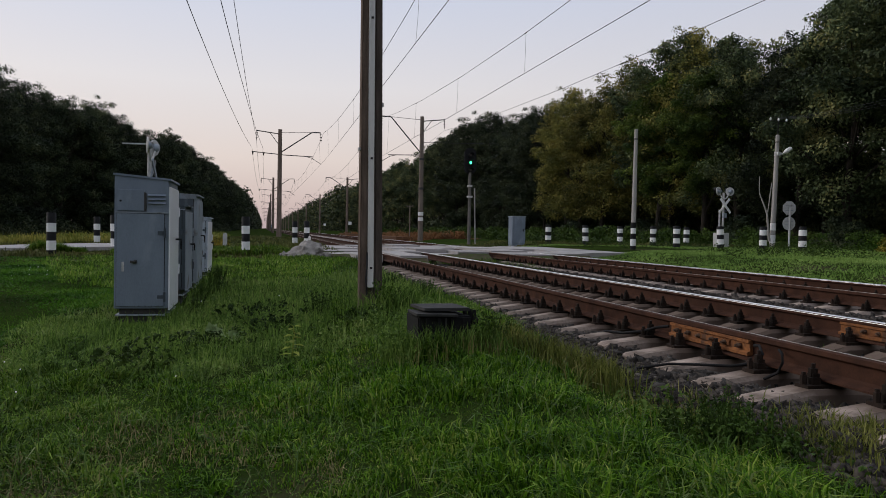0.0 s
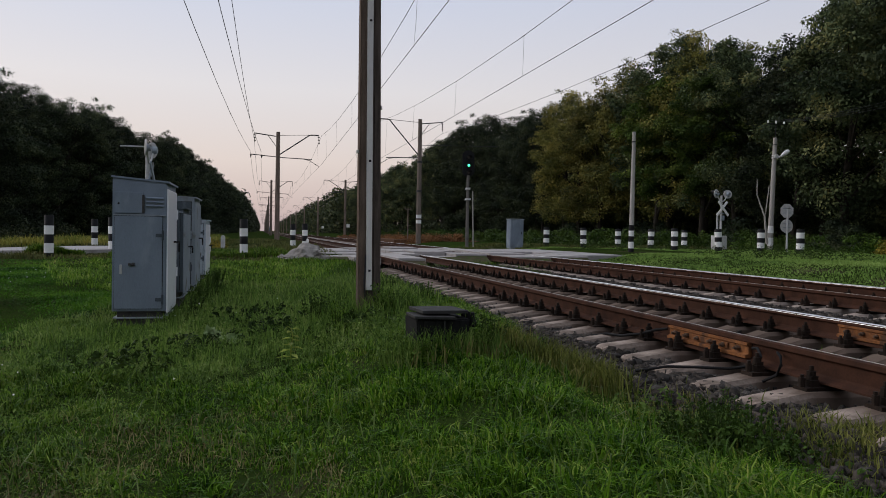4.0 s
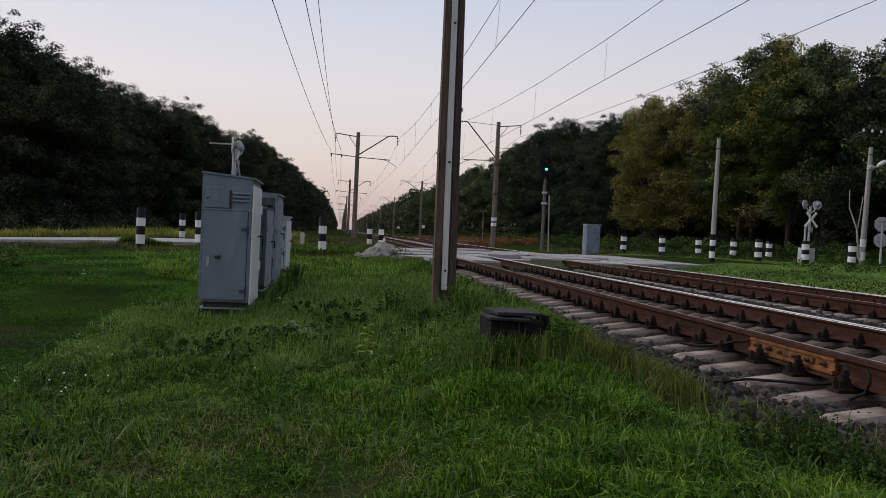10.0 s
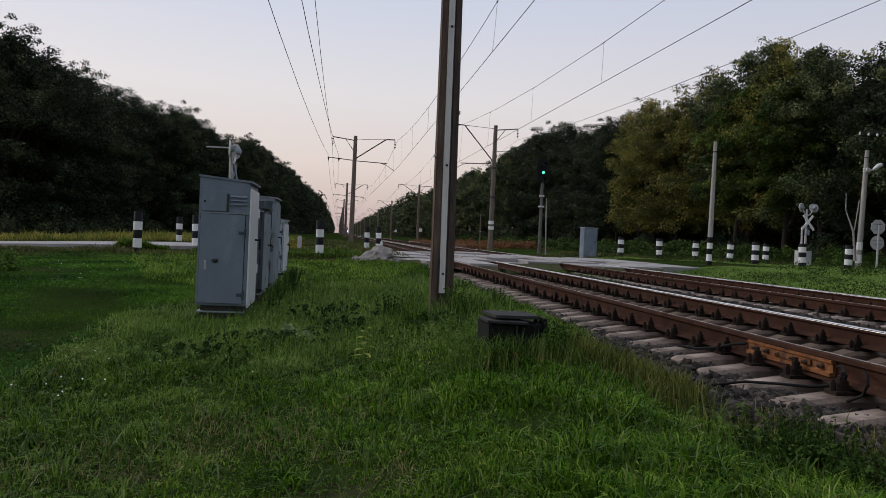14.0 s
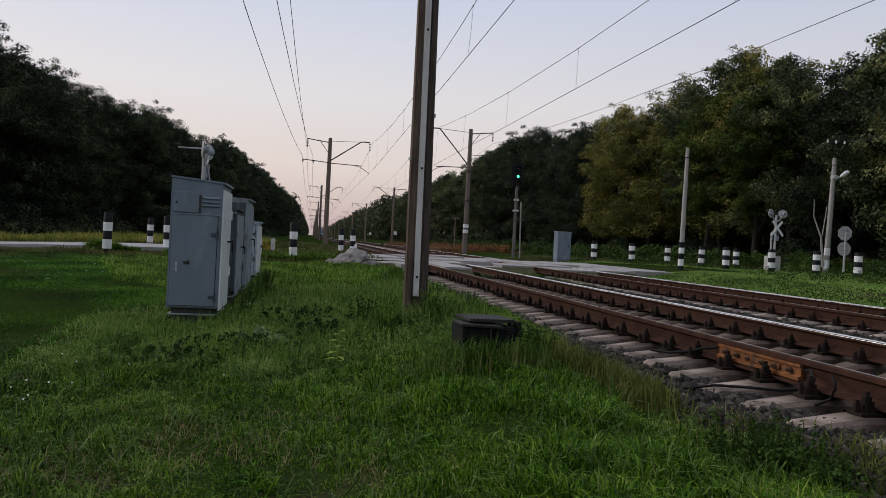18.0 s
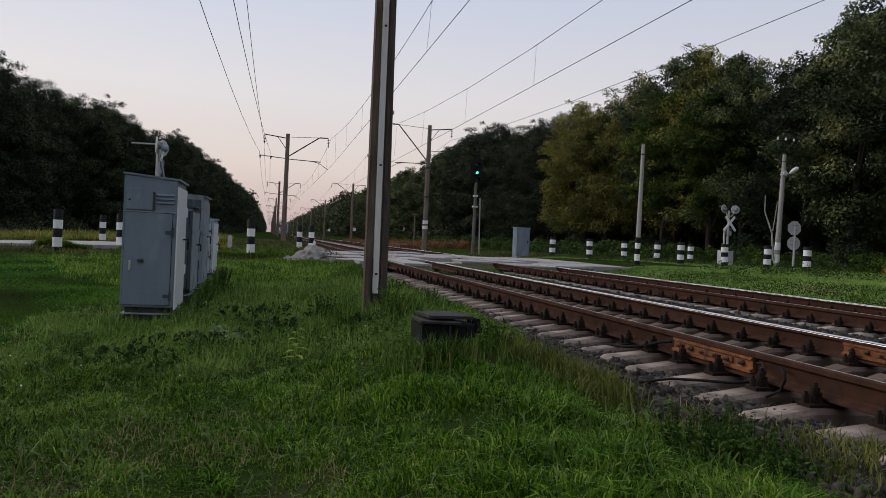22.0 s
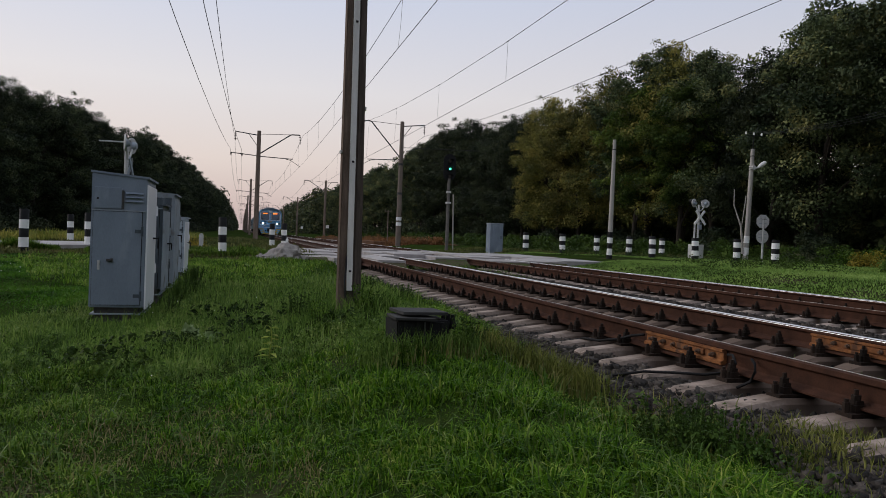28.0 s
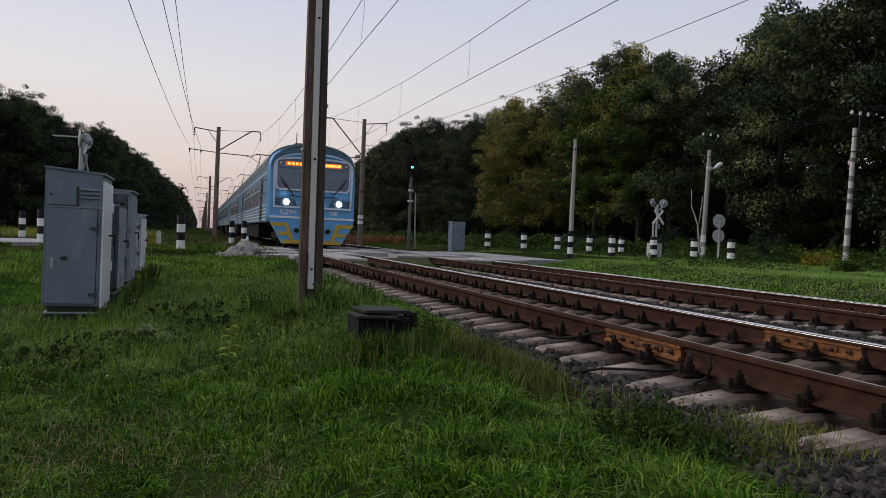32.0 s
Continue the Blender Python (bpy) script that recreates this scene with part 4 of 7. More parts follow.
def cable_box():
    """Black box for the joint transformer, under a lid of loose grey slabs."""
    root = thing("trackside_box", pose(1.40, 6.02, -0.42, 0, 0, 3), "black tarred trackside box with a loose grey lid", "trackside box")
    bm = bmesh.new()
    prism(bm, [(-0.23, 0), (0.23, 0), (0.25, 0.43), (-0.25, 0.43)], "y", -0.16, 0.24)
    bmesh.ops.bevel(bm, geom=list(bm.edges), offset=0.012, segments=2, affect="EDGES")
    part("body", bm, M_TAR, root)
    bm = bmesh.new()
    box(bm, -0.28, 0.10, -0.20, 0.14, 0.430, 0.452, 0.004)
    part("lid", bm, M_LID, root, m=pose(0, 0, 0.0, 0, 1.5, -2))
    bm = bmesh.new()
    box(bm, -0.20, 0.24, -0.12, 0.26, 0.456, 0.482, 0.004)
    part("lid", bm, M_LID, root, m=pose(0, 0, 0.012, 0, 0.6, 4))
    for xx in (-0.17, -0.06, 0.06, 0.17):
        bm = bmesh.new()
        box(bm, xx - 0.012, xx + 0.012, -0.185, -0.158, 0.03, 0.42)
        part("rib", bm, M_TAR, root)
    bm = bmesh.new()
    tube(bm, [(0.0, -0.19, 0.30), (0.0, -0.19, 0.42)], 0.008, 6)
    part("hasp", bm, M_LID, root)
    bm = bmesh.new()
    for k, (xx, yy) in enumerate(((0.26, 0.05), (0.29, 0.0), (0.31, -0.06))):
        tube(bm, [(xx, yy, 0.36), (xx, yy, 0.47)], [0.03, 0.018], 8)
    tube(bm, [(0.25, 0, 0.38), (0.36, -0.02, 0.37)], 0.03, 8)
    part("cable_gland", bm, M_TAR, root)
    root.scale = (0.89, 1.0, 1.0)


cable_box()


# ---------------------------------------------------------------- bollards
def bollard(bands, r=0.115, h=1.0):
    root = new("bollard")
    bm = bmesh.new()
    tube(bm, [(0, 0, -0.2), (0, 0, h - 0.01), (0, 0, h)], [r, r, r - 0.012], 16)
    part("post", bm, M_BLACK, root)
    for z0, z1 in bands:
        bm = bmesh.new()
        tube(bm, [(0, 0, z0), (0, 0, z1)], r + 0.003, 16)
        part("white_band", bm, M_WHITE, root, "white painted band")
    return tagged(root, "round concrete bollard painted in black and white bands", "bollard", "bollards at the crossing")


first = bollard(((0.02, 0.27), (0.50, 0.73)))
first.matrix_basis = pose(-5.45, 21.6, 0.0)
LEFT_BOLLARDS = ((-6.35, 31.6), (-4.55, 25.2), (-0.55, 22.9), (1.30, 34.6), (1.72, 32.5))
for x, y in LEFT_BOLLARDS:
    copy_thing(first, pose(x, y, 0.02, random.uniform(-1, 1), random.uniform(-1.5, 1.5), random.uniform(0, 90)))
second = bollard(((0.20, 0.44), (0.65, 0.89)), 0.158, 1.03)
second.matrix_basis = pose(15.14, 39.1, 0.12)
RIGHT_BOLLARDS = ((16.4, 36.98), (19.2, 38.64), (19.92, 36.31), (18.97, 32.32), (22.83, 37.88), (20.41, 30.94), (21.65, 29.6), (21.72, 27.13))
for x, y in RIGHT_BOLLARDS:
    copy_thing(second, pose(x, y, 0.11, random.uniform(-1.5, 1.5), random.uniform(-1.5, 1.5), random.uniform(0, 90)))


# ---------------------------------------------------------------- poles, signals, signs
def banded_pole(x, y, h, label, bands, r0=0.15, r1=0.10, mat=M_POLE, lean=0.0):
    root = thing("concrete_pole", pose(x, y, 0.05, 0, lean, 0), label, "pole")
    bm = bmesh.new()
    tube(bm, [(0, 0, -0.3), (0, 0, h)], [r0, r1], 14)
    part("shaft", bm, mat, root)
    for z0, z1, m in bands:
        bm = bmesh.new()
        f0, f1 = r0 + (r1 - r0) * z0 / h, r0 + (r1 - r0) * z1 / h
        tube(bm, [(0, 0, z0), (0, 0, z1)], [f0 + 0.006, f1 + 0.006], 14)
        part("painted_band", bm, m, root, "white painted band" if m is M_WHITE else "black painted band")
    bm = bmesh.new()
    tube(bm, [(0, 0, h - 0.42), (0, 0, h - 0.37)], r1 + 0.012, 14)
    part("strap", bm, M_STEEL, root)
    return root


banded_pole(14.17, 27.39, 4.8, "slim grey concrete pole with a black and white painted foot", ((0.0, 0.20, M_BLACK), (0.2, 0.46, M_WHITE), (0.46, 0.68, M_BLACK), (0.68, 0.90, M_WHITE), (0.90, 1.12, M_BLACK)), 0.108, 0.068, lean=0.3)
LAMP_XY = (26.9, 36.0)


def lamp_pole():
    root = banded_pole(LAMP_XY[0], LAMP_XY[1], 6.2, "grey concrete pole with a street lamp, leaning brace and three insulators", ((0.3, 0.75, M_WHITE), (1.0, 1.4, M_WHITE)), 0.155, 0.105, lean=1.6)
    root.name = "lamp_pole"
    bm = bmesh.new()
    tube(bm, [(-0.15, 0.1, 3.6), (-0.30, 0.1, 2.0)], 0.025, 6)
    tube(bm, [(-0.20, 0, 0.4), (-0.42, 0, 1.9), (-0.95, 0, 3.0), (-1.0, 0, 3.9)], [0.07, 0.05, 0.03, 0.02], 8)
    part("brace", bm, M_POLE, root)
    bm = bmesh.new()
    tube(bm, [(0.05, -0.15, 5.08), (0.25, -0.28, 5.22)], 0.045, 8)
    part("lamp_arm", bm, M_SIGN, root)
    bm = bmesh.new()
    tube(bm, [(0.20, -0.26, 5.17), (0.30, -0.30, 5.26), (0.42, -0.35, 5.37), (0.54, -0.38, 5.46), (0.60, -0.40, 5.50)], [0.05, 0.10, 0.13, 0.11, 0.05], 14)
    part("lamp_head", bm, M_WHITE, root, "pale street lamp head")
    bm = bmesh.new()
    tube(bm, [(0, 0, 5.06), (0, 0, 5.13)], 0.140, 14)
    tube(bm, [(0, 0, 5.19), (0, 0, 5.25)], 0.140, 14)
    tube(bm, [(0.02, -0.12, 5.16), (0.02, -0.20, 5.16)], 0.12, 14)
    part("collar", bm, M_SIGN, root, "pale bracket of the lamp")
    bm = bmesh.new()
    tube(bm, [(-0.54, 0, 6.94), (0.54, 0, 6.96)], 0.022, 6)
    tube(bm, [(0, 0, 6.1), (0, 0, 6.97)], 0.028, 8)
    part("cross_arm", bm, M_BLACK, root)
    for xx in (-0.5, 0.0, 0.5):
        bm = bmesh.new()
        tube(bm, [(xx, 0, 6.96), (xx, 0, 7.02), (xx, 0, 7.12)], [0.03, 0.06, 0.036], 10)
        part("insulator", bm, M_WHITE, root, "white porcelain insulator")


lamp_pole()
tall = banded_pole(28.88, 28.0, 6.6, "tall pale concrete pole with faded bands and insulators",
                   tuple((z, z + d, M_FADED) for z, d in ((0.75, 0.30), (1.55, 0.34), (2.5, 0.26), (3.05, 0.22), (3.5, 0.26), (4.1, 0.24), (5.0, 0.18))), 0.145, 0.10, mat=M_POLE_WHITE, lean=1.6)
bm = bmesh.new()
tube(bm, [(0.20, -0.05, 5.4), (0.20, -0.05, 7.35)], 0.035, 8)
tube(bm, [(-0.34, -0.05, 7.2), (0.72, -0.05, 7.2)], 0.03, 6)
part("cross_arm", bm, M_STEEL, tall)
for xx in (-0.30, 0.20, 0.68):
    bm = bmesh.new()
    tube(bm, [(xx, -0.05, 7.2), (xx, -0.05, 7.28), (xx, -0.05, 7.40)], [0.04, 0.08, 0.045], 10)
    part("insulator", bm, M_WHITE, tall, "white porcelain insulator")
bm = bmesh.new()
tube(bm, [(0, 0, 5.45), (0, 0, 5.52)], 0.125, 14)
part("strap", bm, M_STEEL, tall)


def pole_wires():
    """Three service wires from the lamp pole to the tall pole and on along the woods."""
    for k, d in enumerate((-0.5, 0.0, 0.5)):
        a = (LAMP_XY[0] + 0.2 + d, LAMP_XY[1], 7.13)
        b = (29.08 + d, 27.95, 7.46)
        e = (31.6 + d, 2.0, 7.6)
        tagged(wire("service_wire", [a, b, e], 0.25, 0.008), "thin service wire between the concrete poles", "wire", "service wires")


pole_wires()


def colour_signal():
    """Railway colour-light signal: round black shield plate, hooded lamps, post with a thin pole beside it."""
    root = thing("railway_signal", pose(11.27, 41.5, -0.02), "tall railway signal with a black shield showing green", "signal")
    bm = bmesh.new()
    tube(bm, [(0, 0, 0), (0, 0, 4.1)], [0.10, 0.085], 12)
    part("post", bm, M_MAST_POST, root)
    bm = bmesh.new()
    box(bm, -0.14, 0.14, -0.14, 0.14, 2.65, 2.75, 0.01)
    part("collar", bm, M_SIGN, root)
    bm = bmesh.new()
    box(bm, -0.12, 0.12, -0.12, 0.12, 3.25, 3.36, 0.01)
    part("collar", bm, M_SIGN, root)
    bm = bmesh.new()
    oval = [(0.36 * math.cos(a), 4.72 + (0.40 if math.sin(a) > 0 else -0.40) + 0.36 * math.sin(a)) for a in (2 * math.pi * k / 24 for k in range(24))]
    prism(bm, oval, "y", -0.02, 0.02)
    part("shield_plate", bm, M_BLACK, root)
    for k, z in enumerate((5.05, 4.62, 4.2)):
        bm = bmesh.new()
        tube(bm, [(0, 0.0, z), (0, -0.12, z)], 0.13, 14)
        part("lamp_housing", bm, M_BLACK, root)
        bm = bmesh.new()
        tube(bm, [(0, -0.121, z), (0, -0.135, z)], 0.070, 14)
        part("lens", bm, M_GREEN_LAMP if k == 1 else M_INSUL, root, "lit green lens" if k == 1 else "dark lens")
        bm = bmesh.new()
        for i in range(7):
            a0, a1 = math.pi * i / 7, math.pi * (i + 1) / 7
            vs = [bm.verts.new((0.14 * math.cos(a), yy, z + 0.14 * math.sin(a))) for a, yy in ((a0, -0.1), (a1, -0.1), (a1, -0.36), (a0, -0.36))]
            bm.faces.new(vs)
        bmesh.ops.solidify(bm, geom=list(bm.faces), thickness=0.01)
        part("hood", bm, M_BLACK, root)
    bm = bmesh.new()
    for s in (0.10,):
        tube(bm, [(0.40, s, 0), (0.34, s + 0.1, 3.2)], 0.04, 8)
    part("side_pole", bm, M_POLE, root, "thin pale pole beside the signal post")


colour_signal()


def crossing_signal(x, y, yaw, g, label, arm_paint=M_WHITE, hooded=True):
    """Warning signal of the crossing: a pair of lamps on round plates above a diagonal cross, with a relay box at the foot."""
    root = thing("crossing_signal", pose(x, y, g, 0, 0, yaw), label, "crossing signal", group="crossing signals")
    bm = bmesh.new()
    tube(bm, [(0, 0, -0.1), (0, 0, 2.75)], 0.055, 10)
    part("post", bm, M_SIGN, root)
    for s in (-1, 1):
        bm = bmesh.new()
        tube(bm, [(0, -0.03, 2.42), (s * 0.14, -0.05, 2.50), (s * 0.30, -0.06, 2.72)], 0.03, 8)
        part("lamp_arm", bm, M_SIGN, root)
        bm = bmesh.new()
        tube(bm, [(s * 0.36, -0.02, 2.82), (s * 0.35, -0.05, 2.82)], 0.215, 18)
        pl = part("backplate", bm, M_SIGN, root, "pale round lamp plate seen from behind")
        bm = bmesh.new()
        tube(bm, [(s * 0.35, -0.05, 2.82), (s * 0.35, -0.17, 2.82)], [0.12, 0.08], 12)
        part("lamp_housing", bm, M_CAB_WORN, pl)
        if hooded:
            bm = bmesh.new()
            tube(bm, [(s * 0.36, 0.0, 2.90), (s * 0.36, 0.22, 2.92)], 0.10, 12)
            part("hood", bm, M_BLACK, pl)
        bm = bmesh.new()
        box(bm, -0.47, 0.47, -0.018, 0.018, -0.06, 0.06, 0.006)
        part("cross_arm", bm, arm_paint, root, "weathered pale arm of the diagonal cross", m=pose(0, -0.11 - 0.04 * s, 2.10, 0, s * 48, 0))
    bm = bmesh.new()
    tube(bm, [(-0.22, 0, 1.85), (0.2, 0, 1.85)], 0.025, 6)
    box(bm, -0.06, 0.12, -0.12, 0.0, 1.5, 1.75, 0.01)
    part("bell", bm, M_CAB_WORN, root)
    bm = bmesh.new()
    box(bm, -0.42, 0.32, -0.10, 0.20, 0.05, 0.75, 0.015)
    part("relay_box", bm, M_SIGN, root, "pale grey relay box at the foot")
    bm = bmesh.new()
    tube(bm, [(-0.22, 0.0, 0.7), (-0.22, 0.0, 1.9)], 0.045, 8)
    part("side_pipe", bm, M_SIGN, root)
    return root


crossing_signal(22.2, 33.5, 8, 0.10, "pale crossing signal with two lamps above a diagonal cross")
sig = crossing_signal(-3.03, 21.5, 84, 0.0, "pale crossing signal turned edge-on behind the cabinets", M_CAB_WORN, False)
bm = bmesh.new()
tube(bm, [(0, 0, 2.7), (0, 0, 2.95)], 0.03, 8)
tube(bm, [(-0.2, 0.65, 2.86), (0, 0, 2.88)], 0.02, 6)
part("antenna", bm, M_SIGN, sig)


def stop_sign():
    root = thing("road_sign", pose(24.69, 31.78, 0.08, 0, 0, -6), "two round road signs on one post, seen from behind", "road sign")
    bm = bmesh.new()
    tube(bm, [(0, 0, -0.1), (0, 0, 2.1)], 0.05, 10)
    part("post", bm, M_SIGN, root)
    bm = bmesh.new()
    prism(bm, [(0.36 * math.cos(a), 2.02 + 0.36 * math.sin(a)) for a in (math.pi * (2 * k + 1) / 8 for k in range(8))], "y", 0.055, 0.065)
    part("sign_plate", bm, M_SIGN, root, "eight-sided sign plate")
    bm = bmesh.new()
    prism(bm, [(0.33 * math.cos(a), 1.28 + 0.33 * math.sin(a)) for a in (math.pi * k / 12 for k in range(24))], "y", 0.055, 0.065)
    part("sign_plate", bm, M_SIGN, root, "round sign plate")
    bm = bmesh.new()
    for z in (1.2, 1.38, 1.9, 2.12):
        box(bm, -0.2, 0.2, 0.045, 0.055, z, z + 0.03)
    part("bracket", bm, M_CAB_WORN, root)


stop_sign()


def metal_box(x, y, w, d, h, label):
    root = thing("equipment_cabinet", pose(x, y, 0.0, 0, 0, 4), label, "cabinet")
    bm = bmesh.new()
    box(bm, 0, w, 0, d, 0.06, h, 0.012)
    part("body", bm, M_CAB, root)
    bm = bmesh.new()
    box(bm, -0.03, w + 0.03, -0.03, d + 0.03, h, h + 0.04, 0.008)
    part("roof", bm, M_CAB_WORN, root)
    bm = bmesh.new()
    box(bm, 0.04, w - 0.04, -0.014, -0.001, 0.14, h - 0.06, 0.004)
    dr = part("door", bm, M_CAB, root)
    bm = bmesh.new()
    box(bm, w - 0.14, w - 0.11, -0.04, -0.014, h * 0.5, h * 0.5 + 0.12, 0.004)
    part("door_handle", bm, M_BLACK, dr)
    bm = bmesh.new()
    box(bm, 0.02, w - 0.02, 0.02, d - 0.02, -0.1, 0.06)
    part("plinth", bm, M_CAB_WORN, root)


metal_box(12.36, 37.0, 0.72, 0.55, 1.50, "blue-grey steel equipment cabinet beside the crossing deck")


def heap():
    """A low mound of broken concrete beside the crossing."""
    bm = bmesh.new()
    bmesh.ops.create_icosphere(bm, subdivisions=4, radius=1.0)
    for v in bm.verts:
        p = v.co.copy()
        k = 1 + 0.35 * noise.noise(p * 1.7) + 0.22 * noise.noise(p * 5.0) + 0.10 * noise.noise(p * 13.0)
        v.co = Vector((p.x * 0.64 * k, p.y * 0.70 * k, (max(p.z, -0.5) * 0.22 + 0.30 * max(0, 1 - 1.1 * math.hypot(p.x - 0.12, p.y)) * (p.z > 0)) * k))
    part_ob = part("concrete_mound", bm, M_HEAP, m=pose(1.12, 21.6, -0.13))
    tagged(part_ob, "low grey mound of broken concrete in the grass", "concrete mound")
    for k in range(14):
        a = random.uniform(0, 6.28)
        bm = bmesh.new()
        bmesh.ops.create_icosphere(bm, subdivisions=1, radius=random.uniform(0.05, 0.13))
        for v in bm.verts:
            v.co *= random.uniform(0.7, 1.2)
        part("rubble", bm, M_HEAP, part_ob, m=pose(0.62 * math.cos(a), -0.2 + 0.5 * math.sin(a), random.uniform(0.0, 0.12)))


heap()


def marker_post(x, y, h, label, r=0.05, mat=M_SIGN):
    root = thing("marker_post", pose(x, y, gz(x, y)), label, "marker post", group="marker posts")
    bm = bmesh.new()
    prism(bm, [(-r, -0.15), (r, -0.15), (r, h - 0.8 * r), (0.35 * r, h), (-0.35 * r, h), (-r, h - 0.8 * r)], "y", -0.7 * r, 0.7 * r)
    bmesh.ops.bevel(bm, geom=list(bm.edges), offset=0.1 * r, segments=1, affect="EDGES")
    part("post", bm, mat, root)


marker_post(-1.42, 28.5, 0.50, "pale gabled marker post in the grass", 0.075, M_SIGN)
marker_post(1.22, 21.70, 0.62, "short pale stake in the rubble", 0.035, M_WHITE)


def dwarf_sign(x, y, h):
    root = thing("track_sign", pose(x, y, -0.1), "small white lineside plate on a thin post", "track sign", group="track signs")
    bm = bmesh.new()
    tube(bm, [(0, 0, 0), (0, 0, h)], 0.03, 6)
    part("post", bm, M_STEEL, root)
    bm = bmesh.new()
    box(bm, -0.22, 0.22, -0.04, -0.03, h - 0.45, h, 0.004)
    part("plate", bm, M_WHITE, root)


dwarf_sign(11.3, 104.0, 1.9)
dwarf_sign(11.2, 148.0, 1.9)


def small_pole(x, y, h):
    root = thing("lineside_post", pose(x, y, 0.0), "thin pale lineside post with a small cross-arm", "post")
    bm = bmesh.new()
    tube(bm, [(0, 0, 0), (0, 0, h)], 0.045, 8)
    part("post", bm, M_MAST_PALE, root)
    bm = bmesh.new()
    tube(bm, [(-0.28, 0, h - 0.12), (0.28, 0, h - 0.12)], 0.03, 6)
    for s in (-0.25, 0.25):
        tube(bm, [(s, 0, h - 0.12), (s, 0, h + 0.03)], 0.035, 6)
    part("cross_arm", bm, M_MAST_PALE, root)


small_pole(11.9, 63.0, 2.85)
bm = bmesh.new()
prism(bm, [(10.6, 62), (16.2, 57), (17.4, 60), (11.0, 110), (10.6, 110)], "z", -0.2, 0.16)
tagged(part("rust_strip", bm, M_RUSTY_EARTH), "rust-red earth and dry growth beside the far track", "bare earth", kind="structure")


def pale_sack():
    """A crumpled pale sack thrown on the pile of cuttings."""
    bm = bmesh.new()
    bmesh.ops.create_icosphere(bm, subdivisions=3, radius=1.0)
    for v in bm.verts:
        p = v.co.copy()
        k = 1 + 0.35 * noise.noise(p * 2.3) + 0.18 * noise.noise(p * 6.0)
        v.co = Vector((p.x * 0.12 * k, p.y * 0.09 * k, max(p.z, -0.6) * 0.05 * k))
    x, y = -6.35, 13.1
    tagged(part("sack", bm, M_SIGN, m=pose(x, y, gz(x, y) + 0.30, 4, 6, 20)), "crumpled pale sack lying on a pile of weeds", "sack")


pale_sack()


def leaning_post():
    root = thing("leaning_post", pose(-17.7, 39.4, gz(-17.7, 39.4), 0, -7.5, 0), "pale concrete post leaning at the field edge", "post")
    bm = bmesh.new()
    tube(bm, [(0, 0, -0.2), (0, 0, 4.75)], [0.15, 0.10], 10)
    part("shaft", bm, M_POLE, root)


leaning_post()


# ---------------------------------------------------------------- woods
def leaf_cloud(name, centres, radii, count, size, mat, seed, squash=0.8):
    """Leaves scattered over the shells of many small lobes, facing outwards and up, uneven and with gaps."""
    r = np.random.default_rng(seed)
    k = r.choice(len(centres), count, p=radii ** 2 / np.sum(radii ** 2))
    d = r.normal(size=(count, 3))
    d[:, 2] += 0.25
    d /= np.linalg.norm(d, axis=1)[:, None]
    p = centres[k] + d * (radii[k] * (0.35 + 0.80 * r.random(count) ** 0.8))[:, None] * np.array([1, 1, squash])
    nrm = d + r.normal(size=(count, 3)) * 0.55 + np.array([0, 0, 0.35])
    nrm /= np.linalg.norm(nrm, axis=1)[:, None]
    u = np.cross(nrm, r.normal(size=(count, 3)))
    u /= np.linalg.norm(u, axis=1)[:, None]
    w = np.cross(nrm, u)
    s = (size * (0.6 + 0.8 * r.random(count)))[:, None]
    v = np.stack([p + u * s, p + w * s * 0.55 + nrm * s * 0.12, p - u * s, p - w * s * 0.55 + nrm * s * 0.12], 1)
    return raw_mesh(name, v.reshape(-1, 3), np.arange(count * 4).reshape(-1, 4), np.zeros((0, 3), int), mat)


